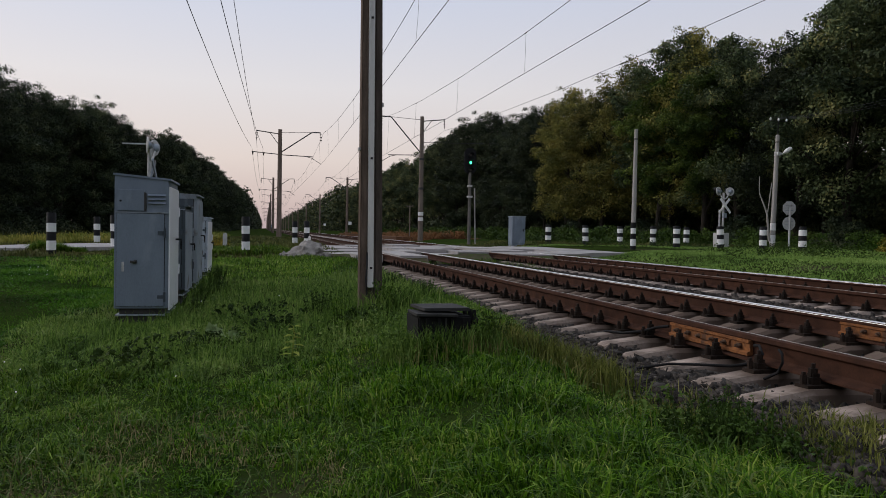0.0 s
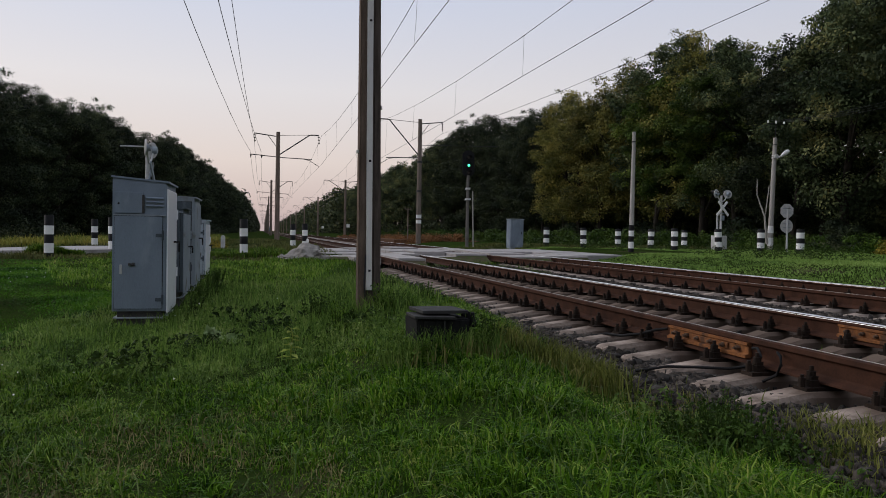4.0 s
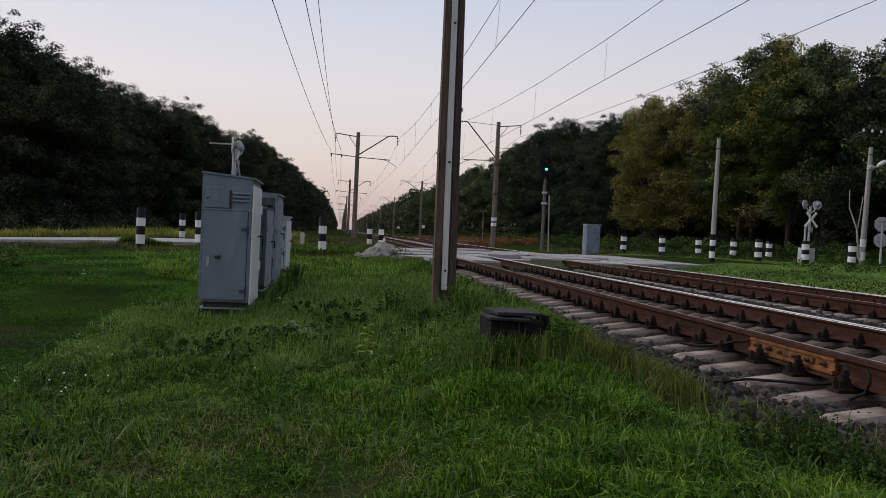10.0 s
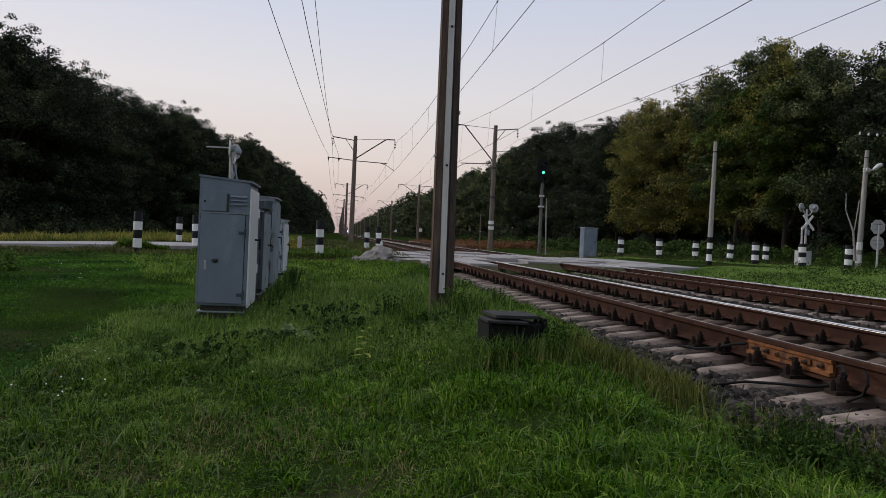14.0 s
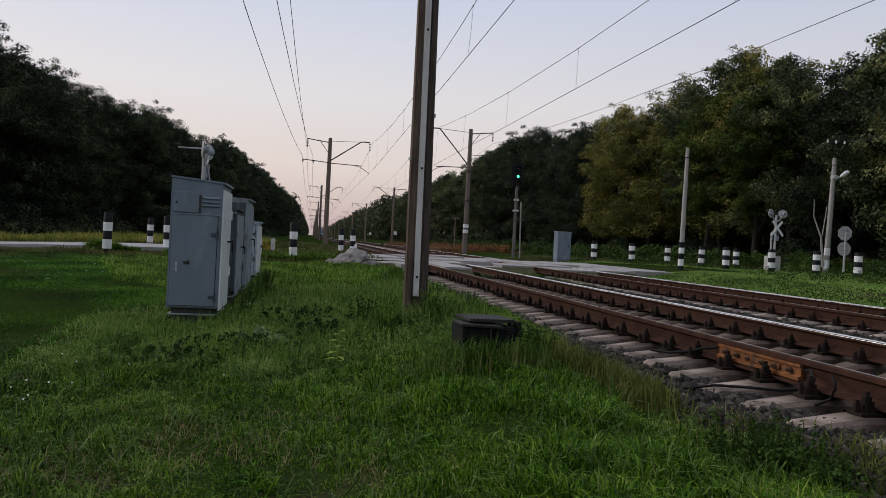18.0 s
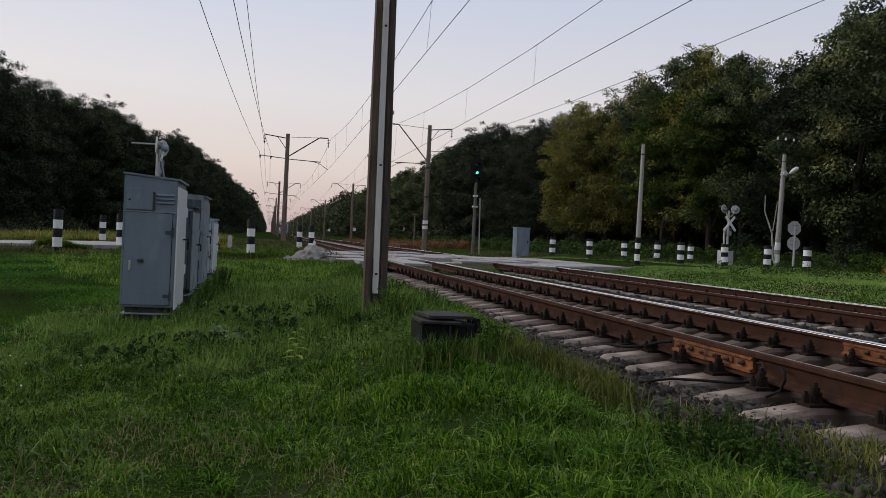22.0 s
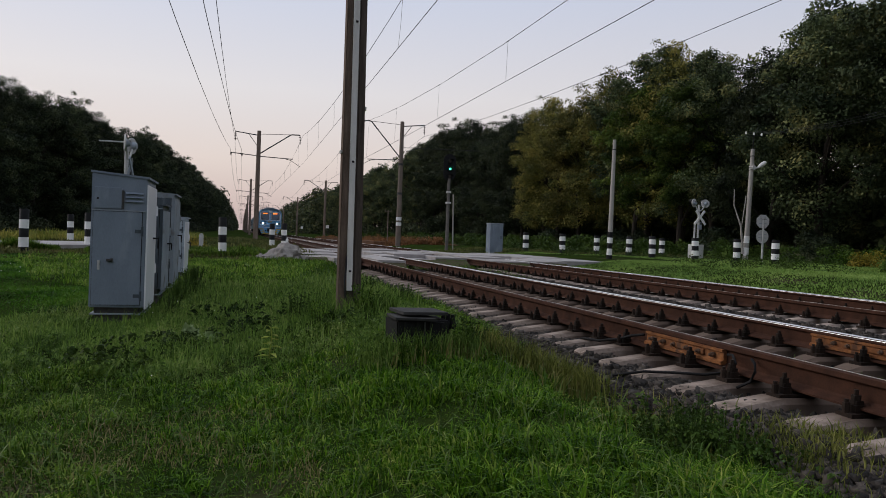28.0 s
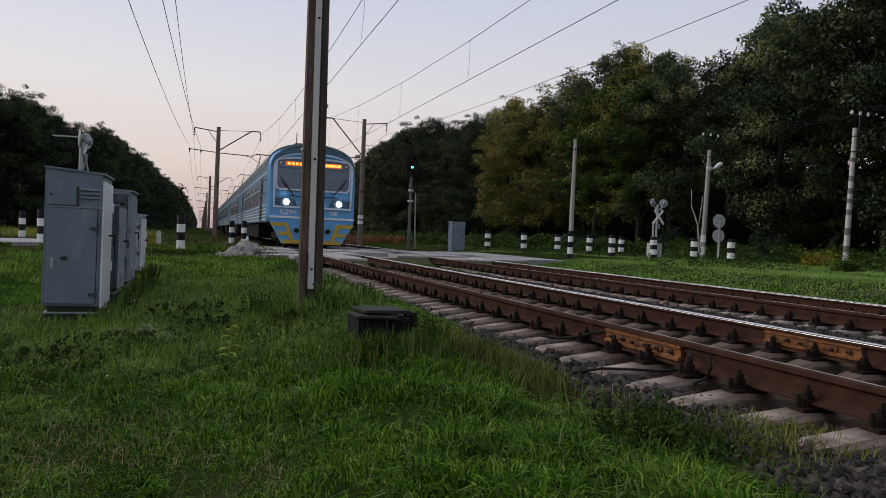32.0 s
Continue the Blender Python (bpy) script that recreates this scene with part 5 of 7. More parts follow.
def tree_meshes(seed, h, r, mat, count=38000, low=0.16, size=0.082):
    """A crown of many flat sprays round a dense core, with gaps between them and loose twigs at the outline."""
    g = np.random.default_rng(seed)

    def wide(t):
        return r * np.interp(t, [0, 0.2, 0.5, 0.75, 0.9, 1.0], [0.62, 0.95, 1.0, 0.82, 0.58, 0.25])

    def places(t, q):
        a = g.uniform(0, 2 * np.pi, len(t))
        return np.stack([np.cos(a) * wide(t) * q, np.sin(a) * wide(t) * q, h * (low + (0.94 - low) * t)], 1)
    core = places(g.random(30), 0.55 * np.sqrt(g.random(30)))
    core[:, 2] = np.minimum(core[:, 2], 0.86 * h)
    # sprays gather on a few boughs, so that dark gaps stay open between them
    boughs = places(g.random(34), g.uniform(0.66, 0.98, 34))
    k = g.integers(0, 34, 190)
    sprays = boughs[k] + g.normal(size=(190, 3)) * np.array([0.62, 0.62, 0.42]) * r / 3.6
    tips = places(np.linspace(0.50, 1.0, 70), g.uniform(0.70, 0.98, 70))
    c = np.concatenate([core, sprays, tips])
    rad = np.concatenate([g.uniform(0.26, 0.36, 30) * r, g.uniform(0.10, 0.22, 190) * r, g.uniform(0.07, 0.14, 70) * r])
    crown = leaf_cloud("crown", c, rad, count, size, mat, seed + 50, 0.62)
    bm = bmesh.new()
    bend = [(g.normal() * 0.12 * k, g.normal() * 0.12 * k, h * 0.82 * k / 5) for k in range(6)]
    tube(bm, bend, [0.24, 0.19, 0.16, 0.12, 0.08, 0.04], 8)
    for tip in boughs[::3]:
        j = int(np.clip(tip[2] / h / 0.82 * 5 - 0.8, 1, 5))
        b0 = Vector(bend[j])
        tube(bm, [b0, b0.lerp(Vector(tip), 0.5) + Vector((0, 0, 0.3)), tip], [0.08, 0.05, 0.02], 5)
    for tip in tips[::2]:
        b0 = Vector((tip[0] * 0.6, tip[1] * 0.6, tip[2] - 0.7))
        tube(bm, [b0, tip], [0.02, 0.008], 4)
    return crown, mesh_of("trunk", bm, M_BARK)


KINDS = [tree_meshes(11, 13.5, 3.6, M_LEAF, low=0.24), tree_meshes(12, 15.0, 3.9, M_LEAF, low=0.26), tree_meshes(13, 12.5, 3.3, M_LEAF), tree_meshes(14, 14.0, 3.7, M_LEAF_WARM, low=0.20),
         tree_meshes(15, 16.0, 3.6, M_LEAF, low=0.10), None,
         tree_meshes(17, 14.0, 3.0, M_LEAF_FRESH, low=0.30),
         tree_meshes(18, 13.5, 3.6, M_LEAF_SHADED, low=0.10), tree_meshes(19, 15.0, 3.9, M_LEAF_SHADED, low=0.12), tree_meshes(20, 16.0, 3.7, M_LEAF_SHADED, low=0.08)]
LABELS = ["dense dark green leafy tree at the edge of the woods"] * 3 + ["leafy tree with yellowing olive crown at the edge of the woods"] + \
         ["tall dark green leafy tree in the woods", "low spreading tree with yellowing crown", "fresh green leafy tree at the edge of the woods"] + ["dense green tree of the woods with shade put into its leaf colour"] * 3


def tree(x, y, kind, s=1.0, z=None):
    crown, trunk = KINDS[kind]
    root = thing("tree", pose(x, y, (0.0 if z is None else z) - 0.05, 0, 0, random.uniform(0, 360)), LABELS[kind], "tree", group="trees of the woods")
    root.scale = (s * random.uniform(0.92, 1.08), s * random.uniform(0.92, 1.08), s)
    part("trunk", trunk, None, root)
    part("crown", crown, None, root)
    return root


HEIGHTS = (13.5, 15.0, 12.5, 14.0, 16.0, 11.0, 14.0, 13.5, 15.0, 16.0)


def right_edge(y):
    return 32.0 - 1.0 * math.sin(y * 0.11) + 2.0 * float(step((38 - y) / 8))


def right_height(y):
    return float(np.interp(y, [30, 34, 36.5, 39, 41.6, 44.3, 46.8, 48.5, 52, 55, 58, 61.6, 66, 68, 72, 81, 94, 104, 119, 130, 161, 199],
                           [19.0, 18.0, 16.2, 15.2, 14.8, 14.3, 14.5, 15.6, 16.6, 17.1, 17.3, 16.6, 15.8, 15.2, 15.4, 15.6, 16.6, 17.7, 19.2, 18.8, 18.0, 17.6]))


y = 0.0
while y < 300:
    e, far = right_edge(y), y > 130
    kind = random.choice((3, 3, 3, 1)) if 62 < y < 88 else random.choice((0, 1, 4, 1, 3)) if 44 < y < 62 else random.choice((0, 1, 2, 4))
    # these stretches of the east woods take the shade-toned leaves too
    if y > 126:
        pass
    elif y > 81:
        kind = {0: 7, 1: 8, 2: 7, 3: 8, 4: 9}[kind]
    elif y < 46:
        kind = {0: 7, 1: 8}.get(kind, kind)
    elif y > 58:
        kind = 3
    tree(e + random.uniform(-0.8, 0.8), y, kind, right_height(y) / HEIGHTS[kind] * random.uniform(0.94, 1.03))
    kind = random.choice((0, 1, 4))
    if 81 < y < 126:
        kind = {0: 7, 1: 8, 4: 9}[kind]
    tree(e + 5.0 + random.uniform(-1, 1), y + 2.2, kind, right_height((y + 2.2) * 0.865) / HEIGHTS[kind] * random.uniform(0.95, 1.02))
    if not far:
        tree(e + 11.0 + random.uniform(-1, 1), y + 0.8, random.choice((1, 4)), random.uniform(0.95, 1.12))
    y += random.uniform(4.6, 5.8) * (1.0 if not far else 1.2)


def left_edge(y):
    return float(np.interp(y, [58, 88, 92, 113, 117, 160, 300], [-23.5, -23, -19.5, -18.5, -14, -12.5, -9.5]))


# the west woods come forward in a corner beyond the meadow, then run along the line
y = 60.0
while y < 300:
    e, far = left_edge(y), y > 150
    for row in range(2 if far else 3):
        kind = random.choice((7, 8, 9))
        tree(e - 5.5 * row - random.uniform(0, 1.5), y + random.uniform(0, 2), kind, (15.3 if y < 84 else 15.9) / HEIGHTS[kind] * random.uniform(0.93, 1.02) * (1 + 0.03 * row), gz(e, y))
    y += random.uniform(3.8, 4.8) * (1.0 if not far else 1.35)
x = -27.0
while x > -75:
    for row in range(3):
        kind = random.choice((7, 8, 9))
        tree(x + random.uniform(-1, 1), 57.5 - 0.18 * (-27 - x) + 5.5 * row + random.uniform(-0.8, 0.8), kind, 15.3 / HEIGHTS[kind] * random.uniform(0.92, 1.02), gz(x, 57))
    x -= random.uniform(3.8, 4.8)


tree(30.6, 55.0, 6, 1.02)
tree(30.9, 49.0, 6, 0.98)


# unseen trees added behind the camera, on both sides of the line, to block low sky
for y in range(-62, -2, 6):
    for x in (36.0, 43.0, -30.0, -37.0):
        tree(x + random.uniform(-1.5, 1.5), y + random.uniform(-1.5, 1.5), random.choice((1, 4)), random.uniform(1.0, 1.2))
for x in range(-24, 1, 5):
    tree(x + random.uniform(-1, 1), -26 + random.uniform(-2, 2), random.choice((0, 1)), random.uniform(1.0, 1.15))


def far_woods(name, side, y0, y1, edge, h, seed, mat):
    g = np.random.default_rng(seed)
    n = 1500
    yy = y0 + (y1 - y0) * g.random(n) ** 1.5
    c = np.stack([side * (edge + 3 + 14 * g.random(n)), yy, h * g.random(n) ** 0.8], 1)
    me = leaf_cloud(name, c, g.uniform(1.8, 3.2, n), 70000, 0.62, mat, seed)
    tagged(new(name, me), "distant dark green woods along the line", "woods", kind="stuff")


def undergrowth(name, side, edge, y0, y1, seed, mat):
    g = np.random.default_rng(seed)
    n = 500
    yy = y0 + (y1 - y0) * g.random(n) ** 1.3
    c = np.stack([np.array([edge(v) for v in yy]) + side * g.uniform(-1, 5, n), yy, g.uniform(0.2, 2.6, n)], 1)
    tagged(new(name, leaf_cloud(name, c, g.uniform(0.9, 1.7, n), 26000, 0.28, mat, seed)), "dense green undergrowth at the foot of the distant woods", "undergrowth", kind="stuff")


undergrowth("undergrowth_east", 1, right_edge, 120, 420, 41, M_LEAF)
undergrowth("undergrowth_west", -1, left_edge, 110, 420, 42, M_LEAF_SHADED)


def thicket(name, n, x0, x1, y0, y1, seed, z1=4.5, r=1.0, mat=M_LEAF):
    """Dark brushwood standing deep inside the woods."""
    g = np.random.default_rng(seed)
    c = np.stack([g.uniform(x0, x1, n), g.uniform(y0, y1, n), z1 * g.random(n)], 1)
    tagged(new(name, leaf_cloud(name, c, r * g.uniform(1.0, 1.9, n), n * 55, 0.30 * r, mat, seed)), "dark brushwood between the trunks deep in the woods", "undergrowth", kind="stuff")


thicket("brushwood_east", 1000, 37, 46, -5, 150, 43, 5.0)
# the west thickets use the leaves with shade in their colour
thicket("brushwood_west", 900, -80, -24, 68, 74, 44, 5.5, 1.2, M_LEAF_SHADED)
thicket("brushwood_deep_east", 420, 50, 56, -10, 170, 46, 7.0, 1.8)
thicket("brushwood_deep_west", 520, -90, -26, 78, 84, 47, 7.0, 1.8, M_LEAF_SHADED)
thicket("brushwood_line", 420, -36, -27, 58, 125, 45, 5.0, 1.0, M_LEAF_SHADED)
far_woods("far_woods_east", 1, 290, 1700, 24, 16.5, 5, M_LEAF)
far_woods("far_woods_west", -1, 290, 1700, 4.5, 14.5, 6, M_LEAF_SHADED)


def low_growth(name, n, xy, h, size, mat, seed, label):
    """Low uneven growth over a stretch of rough ground; xy gives the places."""
    g = np.random.default_rng(seed)
    x, y = xy(g, n)
    c = np.stack([x, y, ground_z(x, y) + h * g.random(n) ** 1.5], 1)
    tagged(new(name, leaf_cloud(name, c, g.uniform(0.16, 0.42, n), n * 34, size, mat, seed)), label, "undergrowth", kind="stuff")


def rust_places(g, n):
    y = 57 + 50 * g.random(n) ** 1.6
    return np.interp(y, [57, 60, 110], [16.0, 14.4, 11.0]) - 3.2 * g.random(n) * np.interp(y, [57, 110], [1.0, 0.3]), y


def verge_places(g, n):
    y = 40 + 90 * g.random(n) ** 1.5
    return np.interp(y, [40, 57, 62, 130], [18.0, 17.0, 14.0, 12.0]) + g.random(n) * np.interp(y, [40, 60, 130], [12, 16, 19]), y


low_growth("rusty_weeds", 520, rust_places, 0.45, 0.06, M_RUST_LEAF, 48, "dry rust-red weeds beside the far track")
low_growth("verge_weeds", 1000, verge_places, 0.9, 0.09, M_WEED, 49, "rough dark green weeds between the line and the woods")


def lawn_places(g, n):
    k = g.integers(0, 26, n)
    cx, cy = g.uniform(13.5, 28, 26), g.uniform(17, 37, 26)
    return cx[k] + g.normal(0, 0.8, n), cy[k] + g.normal(0, 0.6, n)


def foot_places(g, n):
    y = 14 + 60 * g.random(n) ** 1.3
    return np.array([right_edge(v) for v in y]) - 1.2 - 6.0 * g.random(n) ** 1.6, y


low_growth("lawn_weeds", 420, lawn_places, 0.10, 0.035, M_WEED, 50, "low dark green weeds in patches on the far lawn")
low_growth("edge_weeds", 900, foot_places, 0.75, 0.06, M_WEED, 51, "uneven dark green weeds along the foot of the woods")


def bush_mesh(seed, r, h, mat, count=2600, size=0.085):
    g = np.random.default_rng(seed)
    n = 26
    c = np.stack([g.uniform(-r, r, n), g.uniform(-r, r, n), g.uniform(0.1, h, n)], 1)
    c[:, 2] *= 1.15 - (np.hypot(c[:, 0], c[:, 1]) / (1.5 * r))
    return leaf_cloud("foliage", c, g.uniform(0.28, 0.55, n) * r, count, size, mat, seed)


BUSHES = [bush_mesh(31, 1.3, 1.7, M_WEED), bush_mesh(32, 1.6, 2.4, M_LEAF_SHADED, 3600, 0.10), bush_mesh(33, 1.1, 1.2, M_WEED), bush_mesh(34, 0.9, 0.9, M_LEAF_YELLOW, 1500, 0.06), bush_mesh(35, 1.5, 1.0, M_LUSH, 2600, 0.08)]
BUSH_LABELS = ["low green bush at the foot of the woods", "tall shrub in shade-toned leaves at the foot of the woods", "low green weedy bush at the foot of the woods", "small yellow-leaved bush in the grass", "low fresh green brambles before the woods"]


def bush(x, y, k, s=1.0):
    root = thing("bush", pose(x, y, gz(x, y) - 0.05, 0, 0, random.uniform(0, 360)), BUSH_LABELS[k], "bush", group="bushes")
    root.scale = (s, s, s)
    part("foliage", BUSHES[k], None, root)


for k in range(150):
    y = 12 + 150 * (k / 150) ** 1.4
    bush(right_edge(y) - random.uniform(0.8, 4.2) - (random.random() < 0.2) * 1.2, y + random.uniform(-0.8, 0.8), random.choice((0, 1, 2, 1, 4, 0)), random.uniform(0.30, 0.85))
for k in range(50):
    y = 58 + 150 * (k / 50) ** 1.4
    bush(left_edge(y) + random.uniform(1.0, 3.0), y + random.uniform(-1, 1), 1, random.uniform(0.6, 1.2))
for k in range(18):
    bush(-24.0 - 2.7 * k + random.uniform(-0.6, 0.6), 54.5 - 0.26 * k + random.uniform(-1.2, 0.5), random.choice((1, 1, 1, 1, 0)), random.uniform(0.6, 1.1))
for x, y, k, s in ((-1.80, 29.3, 3, 0.45), (27.1, 27.4, 3, 0.88), (27.8, 28.4, 3, 0.65), (27.0, 23.5, 2, 0.9), (20.6, 19.9, 2, 0.45), (-6.5, 13.2, 4, 0.34), (-7.0, 14.1, 4, 0.42), (-6.1, 14.6, 0, 0.26), (-7.6, 13.4, 0, 0.36), (-7.3, 12.6, 4, 0.36)):
    bush(x, y, k, s)


# ---------------------------------------------------------------- the train
# greyer than the front: haze and reflection put into the blue, with dirt patches
M_SIDE = material("train_side_hazed_blue", (0.19, 0.28, 0.37), (0.13, 0.205, 0.28), spec=0.4, rough=0.45, scale=1.2, fine=30, bump=0.04, stain=(0.20, 0.27, 0.33), stain_at=0.60, stain_scale=1.0)
# doors toned dark: the shadow of the door recess is put into the colour
M_DOOR = material("train_door_shade_toned", (0.060, 0.070, 0.085), (0.040, 0.046, 0.055), spec=0.4, rough=0.5, bump=0.05)
M_BLUE = material("train_blue", (0.14, 0.40, 0.70), (0.115, 0.34, 0.62), spec=0.4, rough=0.4, scale=1.2, fine=30, bump=0.04, stain=(0.17, 0.32, 0.46), stain_at=0.66, stain_scale=1.3)
M_BLUE_DEEP = material("train_deep_blue", (0.17, 0.32, 0.44), (0.14, 0.27, 0.37), spec=0.4, rough=0.4, scale=1.2, fine=30, bump=0.04)
# side windows: the reflected sky is put into a pale base colour
M_SKY_GLASS = material("sky_toned_side_glass", (0.40, 0.385, 0.375), (0.28, 0.27, 0.265), rough=0.12, spec=0.8, scale=1.0, fine=8, bump=0)
M_RECESS = material("headlight_recess", (0.045, 0.085, 0.13), (0.03, 0.055, 0.09), rough=0.25, spec=0.5, bump=0)
M_PALE_BLUE = material("train_pale_stripe", (0.74, 0.80, 0.86), (0.64, 0.71, 0.78), rough=0.4, bump=0.03)
M_TAN = material("train_tan_badge", (0.42, 0.36, 0.22), (0.30, 0.28, 0.20), rough=0.5, bump=0.05)
M_YELLOW = material("train_yellow", (0.58, 0.40, 0.07), (0.44, 0.31, 0.07), rough=0.45, bump=0.05)
M_ROOF = material("train_roof_grey", (0.20, 0.22, 0.24), (0.13, 0.145, 0.16), rough=0.7, scale=1.5, fine=25, bump=0.1)
# blue-grey of reflected sky is put into the base colour of this glass
M_GLASS = material("dark_glass", (0.100, 0.165, 0.245), (0.070, 0.120, 0.185), rough=0.10, spec=0.8, bump=0)
M_UNDER = material("running_gear_black", (0.025, 0.023, 0.022), (0.015, 0.014, 0.014), rough=0.8, bump=0.3)
M_HEAD = material("headlight_glow", (0.9, 0.95, 1.0), bump=0, emit=(0.86, 0.93, 1.0), power=22.0)
M_LED_FIELD = material("dim_display_field", (0.5, 0.15, 0.04), bump=0, emit=(1.0, 0.13, 0.015), power=0.75)
M_LED = material("orange_display_glow", (0.9, 0.4, 0.1), bump=0, emit=(1.0, 0.34, 0.06), power=2.4)
TRAIN_X, HALF, FLOOR, EAVE, CREST = 4.17, 1.74, 1.02, 3.30, 4.24


def section(n=20, half=HALF, floor=FLOOR):
    """Outline of a car body across the track: straight sides, rounded shoulders, arched roof."""
    pts = [(-half, floor), (-half, EAVE)]
    for k in range(1, n):
        a = math.pi * k / n
        pts.append((-half * math.cos(a), EAVE + (CREST - EAVE) * math.sin(a) ** 0.80))
    return pts + [(half, EAVE), (half, floor)]


def bogie(root, y):
    bm = bmesh.new()
    for s in (-1, 1):
        box(bm, s * 1.0 - 0.12, s * 1.0 + 0.12, y - 1.75, y + 1.75, 0.34, 0.62, 0.03)
    box(bm, -1.0, 1.0, y - 0.3, y + 0.3, 0.4, 1.04)
    box(bm, -1.45, 1.45, y - 1.9, y + 1.9, 0.90, 1.03)
    fr = part("bogie_frame", bm, M_UNDER, root)
    for yy in (-1.3, 1.3):
        for s in (-1, 1):
            bm = bmesh.new()
            tube(bm, [(s * 0.73, y + yy, 0.46), (s * 0.79, y + yy, 0.46), (s * 0.80, y + yy, 0.46), (s * 0.87, y + yy, 0.46)], [0.485, 0.485, 0.455, 0.455], 24)
            part("wheel", bm, M_UNDER, fr)


def pantograph(root, y, up):
    bm = bmesh.new()
    box(bm, -0.6, 0.6, y - 0.9, y + 0.9, 4.30, 4.36)
    top = 5.97 if up else 4.7
    for s in (-1, 1):
        tube(bm, [(s * 0.5, y + 0.7, 4.36), (s * 0.55, y + 1.25, 4.36 + (top - 4.4) * 0.45), (s * 0.35, y, top - 0.12)], 0.025, 6)
        tube(bm, [(s * 0.5, y - 0.7, 4.36), (s * 0.55, y - 1.25, 4.36 + (top - 4.4) * 0.45), (s * 0.35, y, top - 0.12)], 0.025, 6)
    for d in (-0.2, 0.2):
        tube(bm, [(-0.95, y + d, top - 0.22), (-0.7, y + d, top - 0.03), (0.7, y + d, top - 0.03), (0.95, y + d, top - 0.22)], 0.022, 6)
    part("pantograph", bm, M_STEEL, root)


def coach(name, length, label, cab=False):
    """One car, standing with its front at local y = 0 and its tail at y = length."""
    root = thing(name, pose(TRAIN_X, 0, 0), label, "train car", group="cars of the train")
    y0 = 0.75 if cab else 0.25
    bm = bmesh.new()
    prism(bm, section(), "y", y0, length - 0.25)
    part("body", bm, M_SIDE, root)
    bm = bmesh.new()
    roof = [(u * 1.006, v + 0.006) for u, v in section() if v > EAVE - 0.2]
    roof = [(-HALF - 0.01, EAVE - 0.02)] + roof + [(HALF + 0.01, EAVE - 0.02)]
    prism(bm, roof, "y", y0 + 0.02, length - 0.26)
    part("roof", bm, M_ROOF, root, "grey arched roof")
    for k in range(5):
        bm = bmesh.new()
        box(bm, -0.45, 0.45, 3.6 + k * 3.4, 4.6 + k * 3.4, CREST - 0.05, CREST + 0.14, 0.03)
        part("roof_vent", bm, M_ROOF, root)
    for s in (-1, 1):
        x0, x1 = sorted((s * HALF, s * (HALF + 0.012)))
        for z in (1.10, 1.24, 1.38, 1.52, 1.68, 2.98):
            bm = bmesh.new()
            box(bm, x0, x1 + 0.0, y0 + 0.1, length - 0.3, z, z + (0.055 if z < 1.4 or z > 2 else 0.04))
            part("side_stripe", bm, M_PALE_BLUE, root, "pale painted stripe")
        for yy in (2.9, length - 3.4):
            bm = bmesh.new()
            box(bm, x0, x1 + 0.004, yy, yy + 1.25, 1.06, 2.92, 0.004)
            d = part("door", bm, M_DOOR, root, "sliding double door darkened for the shadow of its recess")
            for q in (0.12, 0.70):
                bm = bmesh.new()
                box(bm, x0 - 0.004, x1 + 0.008, yy + q, yy + q + 0.42, 1.85, 2.7, 0.004)
                part("door_window", bm, M_GLASS, d)
        n = 11
        for k in range(n):
            yy = 4.75 + k * (length - 9.1) / n
            bm = bmesh.new()
            box(bm, x0 - 0.004, x1 - 0.003 * (s > 0), yy, yy + 0.70, 1.80, 2.72, 0.003)
            w = part("window", bm, M_SKY_GLASS, root)
            bm = bmesh.new()
            box(bm, x0 - 0.006 * (s < 0), x1 + 0.006 * (s > 0), yy - 0.05, yy + 0.75, 2.42, 2.46)
            part("glazing_bar", bm, M_PALE_BLUE, w)
        bm = bmesh.new()
        box(bm, min(s * 0.9, s * 1.62), max(s * 0.9, s * 1.62), 6.2, length - 6.2, 0.32, 1.03, 0.03)
        part("underfloor_boxes", bm, M_UNDER, root)
    bogie(root, 3.4)
    bogie(root, length - 3.4)
    if cab:
        front(root)
        bm = bmesh.new()
        box(bm, -0.62, 0.62, 1.5, 3.0, CREST - 0.06, CREST + 0.08, 0.03)
        part("roof_box", bm, M_ROOF, root)
    else:
        bm = bmesh.new()
        box(bm, -0.9, 0.9, -0.25, 0.26, 0.7, 3.2, 0.05)
        part("gangway", bm, M_UNDER, root)
    return root


def ring(bm, outline, y, width, depth=0.014):
    """A raised line of that width round a closed outline of (x, z)."""
    n = len(outline)
    c = Vector((sum(p[0] for p in outline) / n, sum(p[1] for p in outline) / n))
    inner = [c + (Vector(p) - c) * (1 - width / max((Vector(p) - c).length, 0.01)) for p in outline]
    f = [[bm.verts.new((p[0], yy, p[1])) for p in loop] for loop in (outline, inner) for yy in (y, y - depth)]
    for a, b in ((f[0], f[1]), (f[1], f[3]), (f[3], f[2])):
        for k in range(n):
            bm.faces.new((a[k], a[(k + 1) % n], b[(k + 1) % n], b[k]))


